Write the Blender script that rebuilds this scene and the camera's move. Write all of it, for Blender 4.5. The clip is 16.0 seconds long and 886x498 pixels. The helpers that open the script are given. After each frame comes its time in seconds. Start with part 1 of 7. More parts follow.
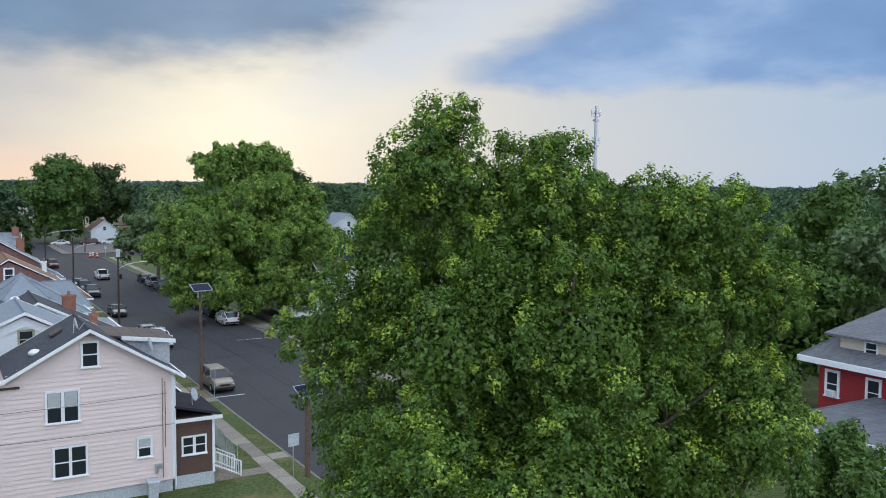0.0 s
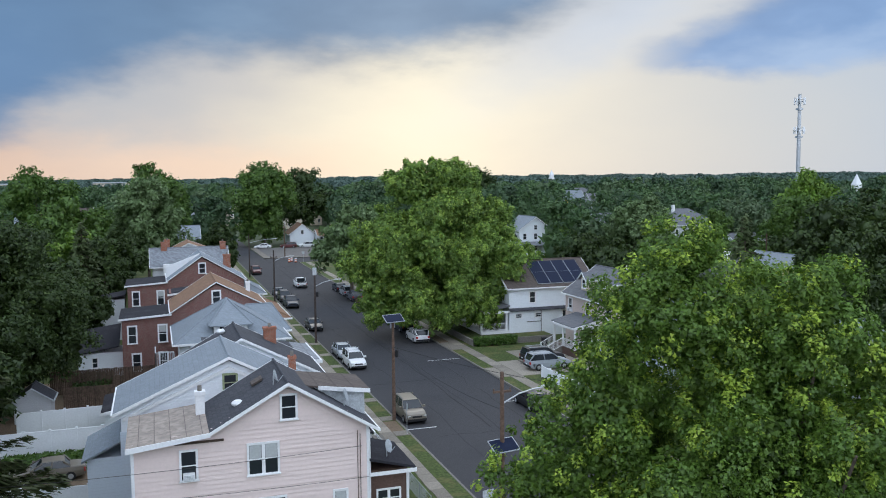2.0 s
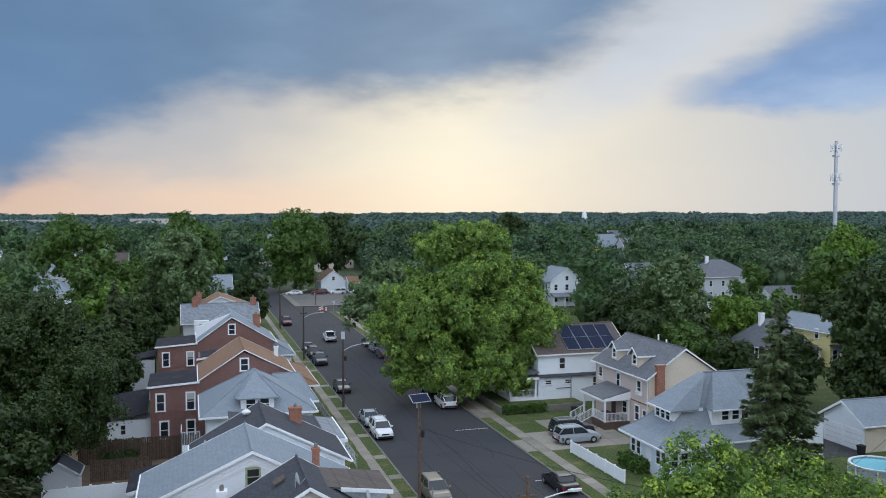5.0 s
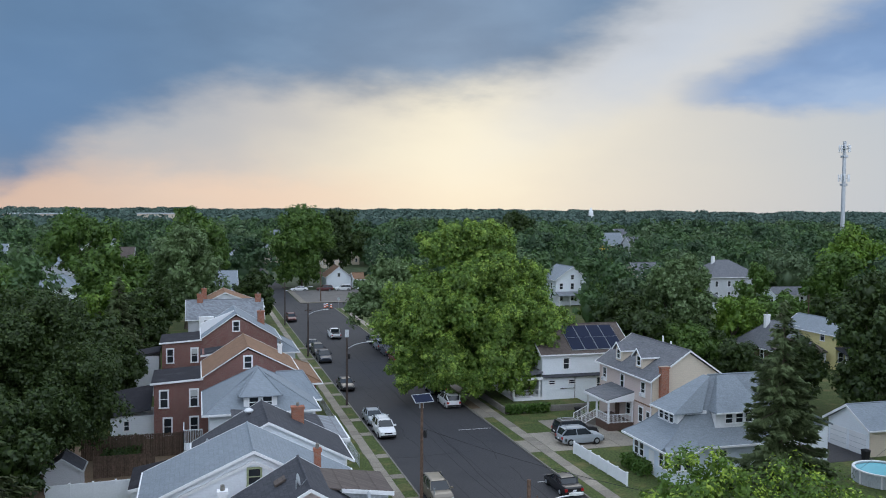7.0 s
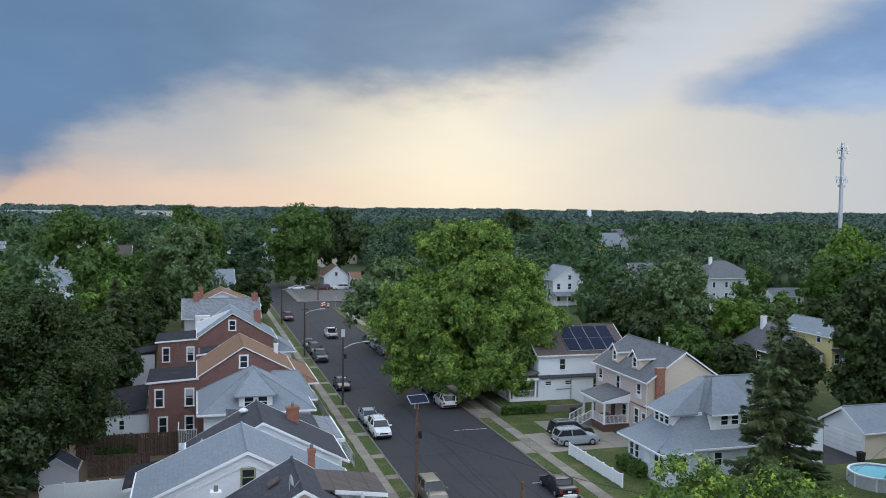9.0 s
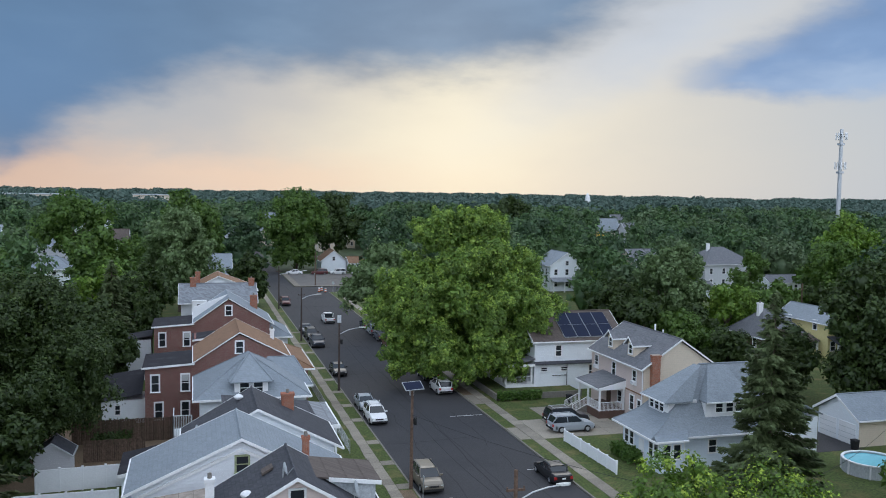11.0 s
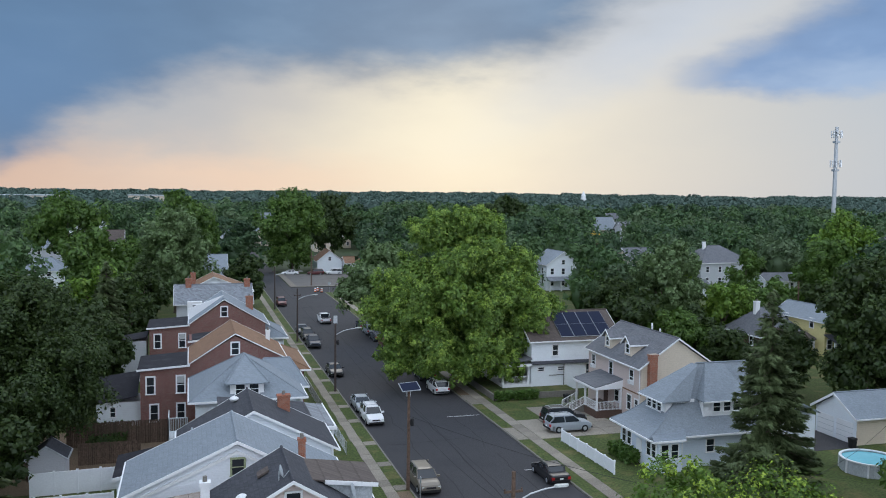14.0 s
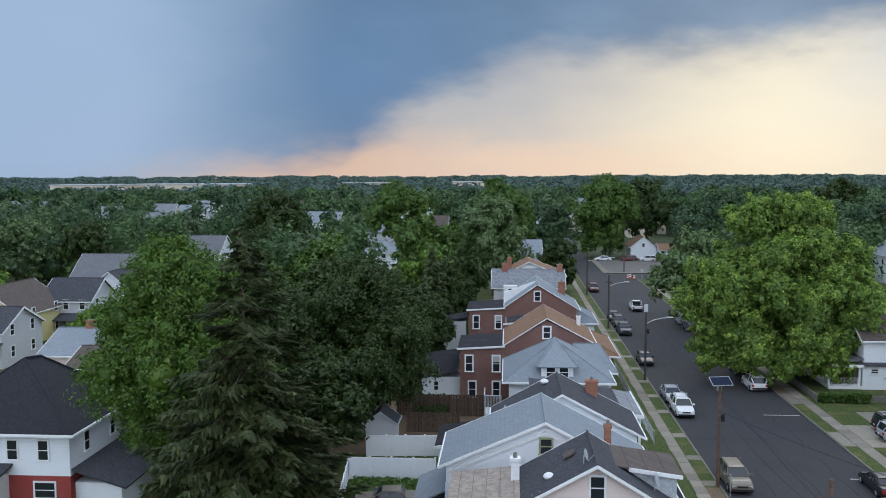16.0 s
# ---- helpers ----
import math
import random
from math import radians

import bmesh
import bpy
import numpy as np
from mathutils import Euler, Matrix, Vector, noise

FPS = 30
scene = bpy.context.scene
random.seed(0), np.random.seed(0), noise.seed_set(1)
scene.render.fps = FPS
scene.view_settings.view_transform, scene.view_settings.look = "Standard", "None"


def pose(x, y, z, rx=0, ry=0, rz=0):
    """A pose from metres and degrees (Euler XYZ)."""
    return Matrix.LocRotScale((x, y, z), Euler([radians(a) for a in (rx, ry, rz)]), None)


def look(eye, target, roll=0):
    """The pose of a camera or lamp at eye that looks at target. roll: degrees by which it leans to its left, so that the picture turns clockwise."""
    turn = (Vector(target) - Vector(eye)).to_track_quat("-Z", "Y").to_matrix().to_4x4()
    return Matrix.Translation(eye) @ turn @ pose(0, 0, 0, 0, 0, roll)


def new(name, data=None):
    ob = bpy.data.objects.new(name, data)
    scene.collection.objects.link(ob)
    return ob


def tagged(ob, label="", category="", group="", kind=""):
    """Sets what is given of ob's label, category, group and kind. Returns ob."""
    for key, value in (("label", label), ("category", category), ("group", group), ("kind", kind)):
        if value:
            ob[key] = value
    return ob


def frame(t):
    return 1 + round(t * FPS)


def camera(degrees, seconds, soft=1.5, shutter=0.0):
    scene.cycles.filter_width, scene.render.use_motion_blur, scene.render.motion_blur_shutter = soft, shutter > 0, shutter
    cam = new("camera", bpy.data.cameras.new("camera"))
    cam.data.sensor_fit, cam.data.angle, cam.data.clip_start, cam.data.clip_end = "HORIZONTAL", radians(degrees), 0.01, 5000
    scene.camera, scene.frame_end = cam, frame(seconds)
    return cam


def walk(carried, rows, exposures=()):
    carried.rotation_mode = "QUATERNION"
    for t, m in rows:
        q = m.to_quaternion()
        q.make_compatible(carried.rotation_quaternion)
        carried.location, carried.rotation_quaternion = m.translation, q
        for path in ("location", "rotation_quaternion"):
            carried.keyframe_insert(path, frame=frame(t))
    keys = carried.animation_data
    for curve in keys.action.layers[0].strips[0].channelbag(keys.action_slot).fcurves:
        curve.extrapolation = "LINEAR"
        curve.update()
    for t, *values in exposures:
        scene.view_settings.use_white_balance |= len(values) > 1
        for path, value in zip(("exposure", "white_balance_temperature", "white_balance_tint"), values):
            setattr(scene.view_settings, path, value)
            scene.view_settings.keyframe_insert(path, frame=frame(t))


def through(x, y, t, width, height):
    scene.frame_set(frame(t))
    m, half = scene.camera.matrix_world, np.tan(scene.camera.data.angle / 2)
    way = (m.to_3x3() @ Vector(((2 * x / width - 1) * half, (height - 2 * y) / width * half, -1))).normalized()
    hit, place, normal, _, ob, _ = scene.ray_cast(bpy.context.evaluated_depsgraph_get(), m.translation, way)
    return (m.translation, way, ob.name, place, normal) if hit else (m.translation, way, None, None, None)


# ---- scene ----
cam = camera(54.0, 16.0, soft=1.0)
PATH = [
    (0, (-1.527, -1.631, 17.590), (-0.517, 0.088, 17.441), 0.55),
    (0.2, (-1.321, -0.835, 17.841), (-0.465, 0.966, 17.692), 0.07),
    (0.3, (-1.218, -0.437, 17.966), (-0.419, 1.391, 17.821), -0.18),
    (0.5, (-1.012, 0.359, 18.217), (-0.301, 2.224, 18.083), -0.66),
    (1, (-0.959, 1.032, 18.973), (-0.318, 2.920, 18.824), -1.18),
    (1.5, (-0.962, 0.891, 19.896), (-0.318, 2.777, 19.730), -0.45),
    (2, (-0.928, 1.396, 20.676), (-0.302, 3.288, 20.506), -0.55),
    (2.5, (-0.868, 1.755, 21.461), (-0.280, 3.661, 21.319), -0.58),
    (3, (-0.779, 2.004, 22.294), (-0.198, 3.914, 22.185), -0.69),
    (3.5, (-0.670, 1.854, 22.969), (-0.097, 3.769, 22.881), -0.34),
    (6, (-0.272, 2.031, 24.530), (0.277, 3.952, 24.439), -0.03),
    (6.5, (-0.241, 2.070, 24.514), (0.306, 3.991, 24.403), 0.41),
    (7, (-0.169, 2.054, 24.562), (0.375, 3.976, 24.466), 0.37),
    (7.5, (-0.180, 2.023, 24.557), (0.362, 3.946, 24.466), 0.37),
    (8, (-0.103, 2.067, 24.496), (0.432, 3.992, 24.403), -0.41),
    (8.5, (-0.023, 2.101, 24.578), (0.518, 4.024, 24.476), 0.39),
    (9, (0.033, 2.090, 24.688), (0.581, 4.011, 24.590), 0.65),
    (11.5, (0.308, 2.265, 24.897), (0.860, 4.183, 24.759), 0.89),
    (12, (0.263, 2.377, 24.891), (0.814, 4.294, 24.752), 0.55),
    (12.5, (0.320, 2.462, 24.923), (0.864, 4.384, 24.806), -0.25),
    (13, (0.341, 2.354, 24.889), (0.877, 4.277, 24.772), -0.74),
    (13.5, (0.382, 2.402, 24.856), (0.929, 4.322, 24.744), 0.50),
    (14, (0.379, 2.506, 24.925), (0.939, 4.421, 24.790), 0.64),
    (14.5, (0.438, 2.346, 24.874), (0.989, 4.265, 24.766), -0.25),
    (15, (0.519, 2.391, 24.840), (1.066, 4.311, 24.718), 1.15),
    (15.5, (0.672, 3.139, 24.653), (1.133, 5.081, 24.521), 0.87),
    (15.8, (0.639, 1.923, 25.113), (0.818, 3.909, 24.957), 0.22),
    (15.9, (0.627, 1.518, 25.266), (0.660, 3.511, 25.102), -0.00),
    (16, (0.616, 1.112, 25.419), (0.468, 3.099, 25.246), -0.22),
]

walk(cam, [(t, look(eye, target, roll)) for t, eye, target, roll in PATH], [(0.0, 0.04, 6250, 10), (3.0, 0.04, 6250, 10), (6.5, -0.1, 6250, 10), (16.0, -0.08, 6300, 10)])

# ---- sky, sun ----
world = bpy.data.worlds.new("storm_sky")
scene.world = world
world.use_nodes = True
wt = world.node_tree
wt.nodes.clear()


def node(tree, kind, **inputs):
    n = tree.nodes.new(kind)
    for key, value in inputs.items():
        sock = n.inputs[int(key[1:])] if key[0] == "i" and key[1:].isdigit() else n.inputs[key.replace("_", " ")]
        if isinstance(value, bpy.types.NodeSocket):
            tree.links.new(value, sock)
        else:
            sock.default_value = value
    return n


def calc(tree, op, *args):
    n = tree.nodes.new("ShaderNodeMath")
    n.operation = op
    for k, value in enumerate(args):
        if isinstance(value, bpy.types.NodeSocket):
            tree.links.new(value, n.inputs[k])
        else:
            n.inputs[k].default_value = value
    return n.outputs[0]


def blend(tree, fac, a, b):
    n = tree.nodes.new("ShaderNodeMix")
    n.data_type = "RGBA"
    for sock, value in ((n.inputs[0], fac), (n.inputs[6], a), (n.inputs[7], b)):
        if isinstance(value, bpy.types.NodeSocket):
            tree.links.new(value, sock)
        else:
            sock.default_value = value if isinstance(value, float) else (*value, 1.0)
    return n.outputs[2]


def ramp(tree, fac, stops):
    n = tree.nodes.new("ShaderNodeValToRGB")
    tree.links.new(fac, n.inputs[0])
    while len(n.color_ramp.elements) < len(stops):
        n.color_ramp.elements.new(0.5)
    for el, (p, c) in zip(n.color_ramp.elements, stops):
        el.position = p
        el.color = (c, c, c, 1.0) if isinstance(c, (int, float)) else (*c, 1.0)
    return n.outputs[0]


def smooth(tree, x, lo, hi):
    n = tree.nodes.new("ShaderNodeMapRange")
    n.interpolation_type = "SMOOTHSTEP"
    n.clamp = True
    tree.links.new(x, n.inputs[0])
    n.inputs[1].default_value, n.inputs[2].default_value = lo, hi
    n.inputs[3].default_value, n.inputs[4].default_value = 0.0, 1.0
    return n.outputs[0]


def srgb(r, g, b):
    return tuple(((c / 255 + 0.055) / 1.055) ** 2.4 if c > 10 else c / 255 / 12.92 for c in (r, g, b))


W = wt
coord = node(W, "ShaderNodeTexCoord").outputs["Generated"]
sep = node(W, "ShaderNodeSeparateXYZ", i0=coord).outputs
az0 = calc(W, "MULTIPLY", calc(W, "ARCTAN2", sep[0], sep[1]), 57.2958)
el0 = calc(W, "MULTIPLY", calc(W, "ARCSINE", sep[2]), 57.2958)
stretch = node(W, "ShaderNodeMapping", i0=coord, Scale=(1.0, 1.0, 2.6)).outputs[0]
puff = node(W, "ShaderNodeTexNoise", Vector=stretch, Scale=5.0, Detail=5.0, Roughness=0.5).outputs
fine = node(W, "ShaderNodeTexNoise", Vector=stretch, Scale=22.0, Detail=4.0, Roughness=0.55).outputs
psep = node(W, "ShaderNodeSeparateColor", i0=puff[1]).outputs
az = calc(W, "ADD", az0, calc(W, "MULTIPLY", calc(W, "SUBTRACT", psep[0], 0.5), 9.0))
el1 = calc(W, "ADD", el0, calc(W, "MULTIPLY", calc(W, "SUBTRACT", psep[1], 0.5), 3.2))
el = calc(W, "ADD", el1, calc(W, "MULTIPLY", calc(W, "SUBTRACT", fine[0], 0.5), 1.8))


def blob(u0, v0, su, sv, tilt=0.0):
    du, dv = calc(W, "SUBTRACT", az, u0), calc(W, "SUBTRACT", el, v0)
    if tilt:
        dv = calc(W, "SUBTRACT", dv, calc(W, "MULTIPLY", du, tilt))
    q = calc(W, "ADD", calc(W, "POWER", calc(W, "ABSOLUTE", calc(W, "DIVIDE", du, su)), 2.0),
             calc(W, "POWER", calc(W, "ABSOLUTE", calc(W, "DIVIDE", dv, sv)), 2.0))
    return calc(W, "EXPONENT", calc(W, "MULTIPLY", q, -1.0))


# the clear evening sky far behind the clouds
nishita = W.nodes.new("ShaderNodeTexSky")
nishita.sky_type = "NISHITA"
nishita.sun_disc = False
nishita.sun_elevation = radians(14)
nishita.sun_rotation = radians(17)
clear = blend(W, 0.12, (0.0, 0.0, 0.0), nishita.outputs[0])

# pale veil under the deck, from warm in the middle to cool at the sides
span = calc(W, "DIVIDE", calc(W, "ADD", az, 40.0), 110.0)
veil = ramp(W, span, [(0.0, srgb(138, 170, 202)), (0.16, srgb(172, 188, 206)), (0.27, srgb(202, 196, 192)),
                      (0.38, srgb(216, 206, 196)), (0.51, srgb(236, 226, 204)), (0.58, srgb(226, 219, 206)),
                      (0.70, srgb(208, 208, 206)), (0.85, srgb(184, 197, 212)), (1.0, srgb(170, 188, 212))])
glow = blob(17.0, 4.4, 8.5, 4.8)
col = blend(W, calc(W, "MULTIPLY", glow, 0.95), veil, (1.0, 0.91, 0.70))
# orange strip low over the horizon, on the dark side
low = blob(-13.0, 0.6, 9.0, 2.3)
col = blend(W, calc(W, "MULTIPLY", low, 0.95), col, srgb(255, 203, 160))
low2 = blob(2.0, 0.8, 9.0, 1.9)
col = blend(W, calc(W, "MULTIPLY", low2, 0.55), col, srgb(252, 214, 184))
# white wedge between the two clouds
wedge = blob(29.5, 10.2, 8.5, 2.7, 0.5)
col = blend(W, calc(W, "MULTIPLY", wedge, 0.8), col, srgb(214, 222, 233))
# the storm deck: its lower edge, by azimuth
edge = calc(W, "MULTIPLY", ramp(W, span, [(0.0, -0.25), (0.13, -0.05), (0.18, 0.10), (0.215, 0.095), (0.262, 0.105), (0.30, 0.23), (0.35, 0.36),
                                        (0.42, 0.43), (0.52, 0.43), (0.565, 0.47), (0.60, 0.58), (0.64, 0.72),
                                        (0.72, 1.0), (1.0, 1.3)]), 20.0)
over = calc(W, "SUBTRACT", calc(W, "ADD", el, 0.8), edge)
haze = smooth(W, over, -7.5, 0.6)
haze = calc(W, "MULTIPLY", haze, calc(W, "SUBTRACT", 1.0, calc(W, "MULTIPLY", glow, 0.75)))
col = blend(W, calc(W, "MULTIPLY", haze, 0.42), col, srgb(158, 168, 182))
grey = blob(-1.5, 5.0, 9.0, 3.0)
col = blend(W, calc(W, "MULTIPLY", grey, 0.5), col, srgb(178, 184, 192))
deck = smooth(W, over, -1.8, 1.9)
shade = ramp(W, puff[0], [(0.30, srgb(82, 117, 152)), (0.52, srgb(94, 130, 166)), (0.72, srgb(112, 146, 180))])
leftblue = blob(-9.0, 5.0, 8.0, 6.0)
shade = blend(W, calc(W, "MULTIPLY", leftblue, 0.75), shade, srgb(90, 130, 174))
farleft = smooth(W, calc(W, "MULTIPLY", az, -1.0), 10.0, 26.0)
shade = blend(W, calc(W, "MULTIPLY", farleft, 0.9), shade, srgb(170, 194, 224))
col = blend(W, calc(W, "MULTIPLY", deck, 0.94), col, shade)
# the blue cloud on the other side, flat underneath
side = calc(W, "SUBTRACT", az, calc(W, "MULTIPLY", calc(W, "MAXIMUM", calc(W, "SUBTRACT", el, 8.0), 0.0), 2.0))
rc = calc(W, "MULTIPLY", smooth(W, side, 29.0, 36.0), smooth(W, el, 5.3, 7.2))
rshade = ramp(W, puff[0], [(0.34, srgb(98, 136, 184)), (0.55, srgb(122, 158, 204)), (0.7, srgb(160, 186, 220))])
col = blend(W, calc(W, "MULTIPLY", rc, 0.88), col, rshade)
# broken, brighter cloud overhead and all round behind
up = smooth(W, el0, 15.0, 40.0)
back = smooth(W, calc(W, "ABSOLUTE", az0), 62.0, 110.0)
bright = ramp(W, fine[0], [(0.35, (0.52, 0.68, 0.94)), (0.65, (0.82, 0.98, 1.22))])
open_sky = ramp(W, fine[0], [(0.35, (1.18, 1.34, 1.60)), (0.65, (1.60, 1.74, 1.96))])
col = blend(W, up, col, bright)
col = blend(W, back, col, open_sky)
col = blend(W, 0.02, col, clear)
sky = node(W, "ShaderNodeBackground", Color=col, Strength=1.0)
W.links.new(sky.outputs[0], node(W, "ShaderNodeOutputWorld").inputs[0])

sun = new("sun", bpy.data.lights.new("sun", "SUN"))
sun.data.energy, sun.data.angle, sun.data.color = 0.7, radians(25), (1.0, 0.93, 0.82)
sun.matrix_world = look((0, 0, 0), (-0.28, -0.90, -0.62))
scene.view_settings.exposure = 0.0

# ---- materials ----
def mat(name, color, rough=0.8, metal=0.0, grain=8.0, vary=0.18, stain=0.7, stain_amt=0.25, bump=0.2, bump_scale=40.0, spec=0.3, rand=0.0, tone=None):
    """A surface with variation at two scales, a fine relief, and a tint of its own for each object where rand is given."""
    m = bpy.data.materials.new(name)
    m.use_nodes = True
    t = m.node_tree
    b = t.nodes["Principled BSDF"]
    obj = node(t, "ShaderNodeTexCoord").outputs["Object"]
    n1 = node(t, "ShaderNodeTexNoise", Vector=obj, Scale=grain, Detail=5.0, Roughness=0.6).outputs[0]
    n2 = node(t, "ShaderNodeTexNoise", Vector=obj, Scale=stain, Detail=4.0, Roughness=0.6).outputs[0]
    dark = tuple(c * (1 - vary) for c in color)
    lite = tuple(min(1.0, c * (1 + vary)) for c in color)
    c1 = blend(t, smooth(t, n1, 0.3, 0.7), dark, lite)
    tone = tone or tuple(c * 0.6 for c in color)
    c2 = blend(t, calc(t, "MULTIPLY", smooth(t, n2, 0.48, 0.75), stain_amt), c1, tone)
    if rand:
        info = node(t, "ShaderNodeObjectInfo").outputs["Random"]
        hsv = node(t, "ShaderNodeHueSaturation", Color=c2)
        t.links.new(calc(t, "ADD", calc(t, "MULTIPLY", info, 2 * rand), 1.0 - rand), hsv.inputs["Value"])
        c2 = hsv.outputs[0]
    t.links.new(c2, b.inputs["Base Color"])
    b.inputs["Roughness"].default_value = rough
    b.inputs["Metallic"].default_value = metal
    b.inputs["Specular IOR Level"].default_value = spec
    if bump:
        n3 = node(t, "ShaderNodeTexNoise", Vector=obj, Scale=bump_scale, Detail=3.0).outputs[0]
        t.links.new(node(t, "ShaderNodeBump", Strength=bump, Distance=0.02, Height=n3).outputs[0], b.inputs["Normal"])
    return m


def lined(name, color, axis, pitch, depth=0.5, rough=0.8, joint=0.55, vary=0.12, stain_amt=0.2, offset_rows=0.0, broken=0.0):
    """Courses (siding, shingles) every pitch metres along an axis, with a shadowed lower edge as relief and a darker joint."""
    m = mat(name, color, rough=rough, vary=vary, stain_amt=stain_amt, bump=0)
    t = m.node_tree
    b = t.nodes["Principled BSDF"]
    obj = node(t, "ShaderNodeTexCoord").outputs["Object"]
    s = node(t, "ShaderNodeSeparateXYZ", i0=obj).outputs["xyz".index(axis)]
    row = calc(t, "DIVIDE", s, pitch)
    saw = calc(t, "FRACT", row)
    line = smooth(t, saw, 0.0, 0.16)
    src = b.inputs["Base Color"].links[0].from_socket
    if broken:
        cell = node(t, "ShaderNodeTexWhiteNoise")
        sc = node(t, "ShaderNodeSeparateXYZ", i0=obj).outputs
        other = calc(t, "ADD", sc[0], sc[1])
        comb = node(t, "ShaderNodeCombineXYZ", i0=calc(t, "FLOOR", row), i1=calc(t, "FLOOR", calc(t, "ADD", calc(t, "DIVIDE", other, pitch * 1.7), calc(t, "MULTIPLY", calc(t, "FLOOR", row), 0.5))))
        t.links.new(comb.outputs[0], cell.inputs["Vector"])
        k = calc(t, "ADD", calc(t, "MULTIPLY", cell.outputs["Value"], broken), 1.0 - broken / 2)
        mul = t.nodes.new("ShaderNodeVectorMath")
        mul.operation = "SCALE"
        t.links.new(src, mul.inputs[0])
        t.links.new(k, mul.inputs["Scale"])
        src = mul.outputs[0]
    dk = t.nodes.new("ShaderNodeVectorMath")
    dk.operation = "SCALE"
    t.links.new(src, dk.inputs[0])
    dk.inputs["Scale"].default_value = joint
    t.links.new(blend(t, line, dk.outputs[0], src), b.inputs["Base Color"])
    t.links.new(node(t, "ShaderNodeBump", Strength=depth, Distance=0.03, Height=saw).outputs[0], b.inputs["Normal"])
    return m


def brick_mat(name, c1, c2, mortar, axes="xz"):
    m = mat(name, c1, rough=0.9, bump=0)
    t = m.node_tree
    b = t.nodes["Principled BSDF"]
    obj = node(t, "ShaderNodeTexCoord").outputs["Object"]
    s = node(t, "ShaderNodeSeparateXYZ", i0=obj).outputs
    v = node(t, "ShaderNodeCombineXYZ", i0=calc(t, "ADD", s[0], s[1]), i1=s[2]).outputs[0]
    br = t.nodes.new("ShaderNodeTexBrick")
    t.links.new(v, br.inputs["Vector"])
    for key, value in (("Color1", (*c1, 1)), ("Color2", (*c2, 1)), ("Mortar", (*mortar, 1)), ("Scale", 1.0), ("Mortar Size", 0.008), ("Brick Width", 0.23), ("Row Height", 0.075)):
        br.inputs[key].default_value = value
    big = node(t, "ShaderNodeTexNoise", Vector=obj, Scale=0.8, Detail=4.0).outputs[0]
    col = blend(t, calc(t, "MULTIPLY", smooth(t, big, 0.45, 0.75), 0.3), br.outputs[0], tuple(c * 0.6 for c in c1))
    t.links.new(col, b.inputs["Base Color"])
    t.links.new(node(t, "ShaderNodeBump", Strength=0.4, Distance=0.01, Height=calc(t, "SUBTRACT", 1.0, br.outputs[1])).outputs[0], b.inputs["Normal"])
    return m


def leaf_mat(name, base, light, share=0.15, through=0.24, patch_scale=0.55, patch_amt=0.45):
    """Leaves: each one a shade of its own, a share of them young and light; some light passes through."""
    m = bpy.data.materials.new(name)
    m.use_nodes = True
    t = m.node_tree
    t.nodes.clear()
    rnd = node(t, "ShaderNodeNewGeometry").outputs["Random Per Island"]
    obj = node(t, "ShaderNodeTexCoord").outputs["Object"]
    patch = node(t, "ShaderNodeTexNoise", Vector=obj, Scale=patch_scale, Detail=3.0).outputs[0]
    c = blend(t, smooth(t, rnd, 0.0, 0.9), tuple(v * 0.68 for v in base), tuple(v * 1.32 for v in base))
    c = blend(t, calc(t, "MULTIPLY", smooth(t, patch, 0.42, 0.68), patch_amt), c, tuple(0.5 * (a + b) for a, b in zip(base, light)))
    c = blend(t, smooth(t, rnd, 1.0 - share, 1.0 - share * 0.5), c, light)
    d = node(t, "ShaderNodeBsdfDiffuse", Color=c)
    tr = node(t, "ShaderNodeBsdfTranslucent", Color=c)
    gl = node(t, "ShaderNodeBsdfGlossy", Color=(0.6, 0.65, 0.6, 1.0), Roughness=0.45)
    mx = node(t, "ShaderNodeMixShader", Fac=through, i1=d.outputs[0], i2=tr.outputs[0])
    mx2 = node(t, "ShaderNodeMixShader", Fac=0.04, i1=mx.outputs[0], i2=gl.outputs[0])
    t.links.new(mx2.outputs[0], node(t, "ShaderNodeOutputMaterial").inputs[0])
    return m


def glass_mat(name, tint=(0.02, 0.025, 0.03)):
    m = bpy.data.materials.new(name)
    m.use_nodes = True
    b = m.node_tree.nodes["Principled BSDF"]
    b.inputs["Base Color"].default_value = (*tint, 1)
    b.inputs["Roughness"].default_value = 0.06
    b.inputs["Specular IOR Level"].default_value = 0.6
    return m


def paint_mat(name, color, rough=0.42):
    m = mat(name, color, rough=rough, vary=0.05, stain_amt=0.08, bump=0.0, spec=0.5)
    m.node_tree.nodes["Principled BSDF"].inputs["Coat Weight"].default_value = 0.12
    return m


M_asphalt = mat("asphalt", (0.049, 0.048, 0.051), rough=0.9, grain=30, vary=0.3, stain=0.12, stain_amt=0.7, bump=0.3, bump_scale=60, tone=(0.034, 0.034, 0.038))
M_patch = mat("asphalt_patch", (0.035, 0.035, 0.038), rough=0.9, vary=0.2)
M_seam = mat("tar_seam", (0.017, 0.017, 0.019), rough=0.8, vary=0.2)
M_kerb = mat("kerb_concrete", (0.19, 0.178, 0.158), rough=0.9, vary=0.2, stain_amt=0.5)
M_concrete = mat("pavement_concrete", (0.25, 0.222, 0.182), rough=0.9, vary=0.22, stain=1.2, stain_amt=0.5, rand=0.22)
M_grass = mat("grass", (0.062, 0.086, 0.022), rough=0.95, grain=4.5, vary=0.45, stain=0.42, stain_amt=0.95, bump=0.6, bump_scale=25, tone=(0.155, 0.13, 0.052))
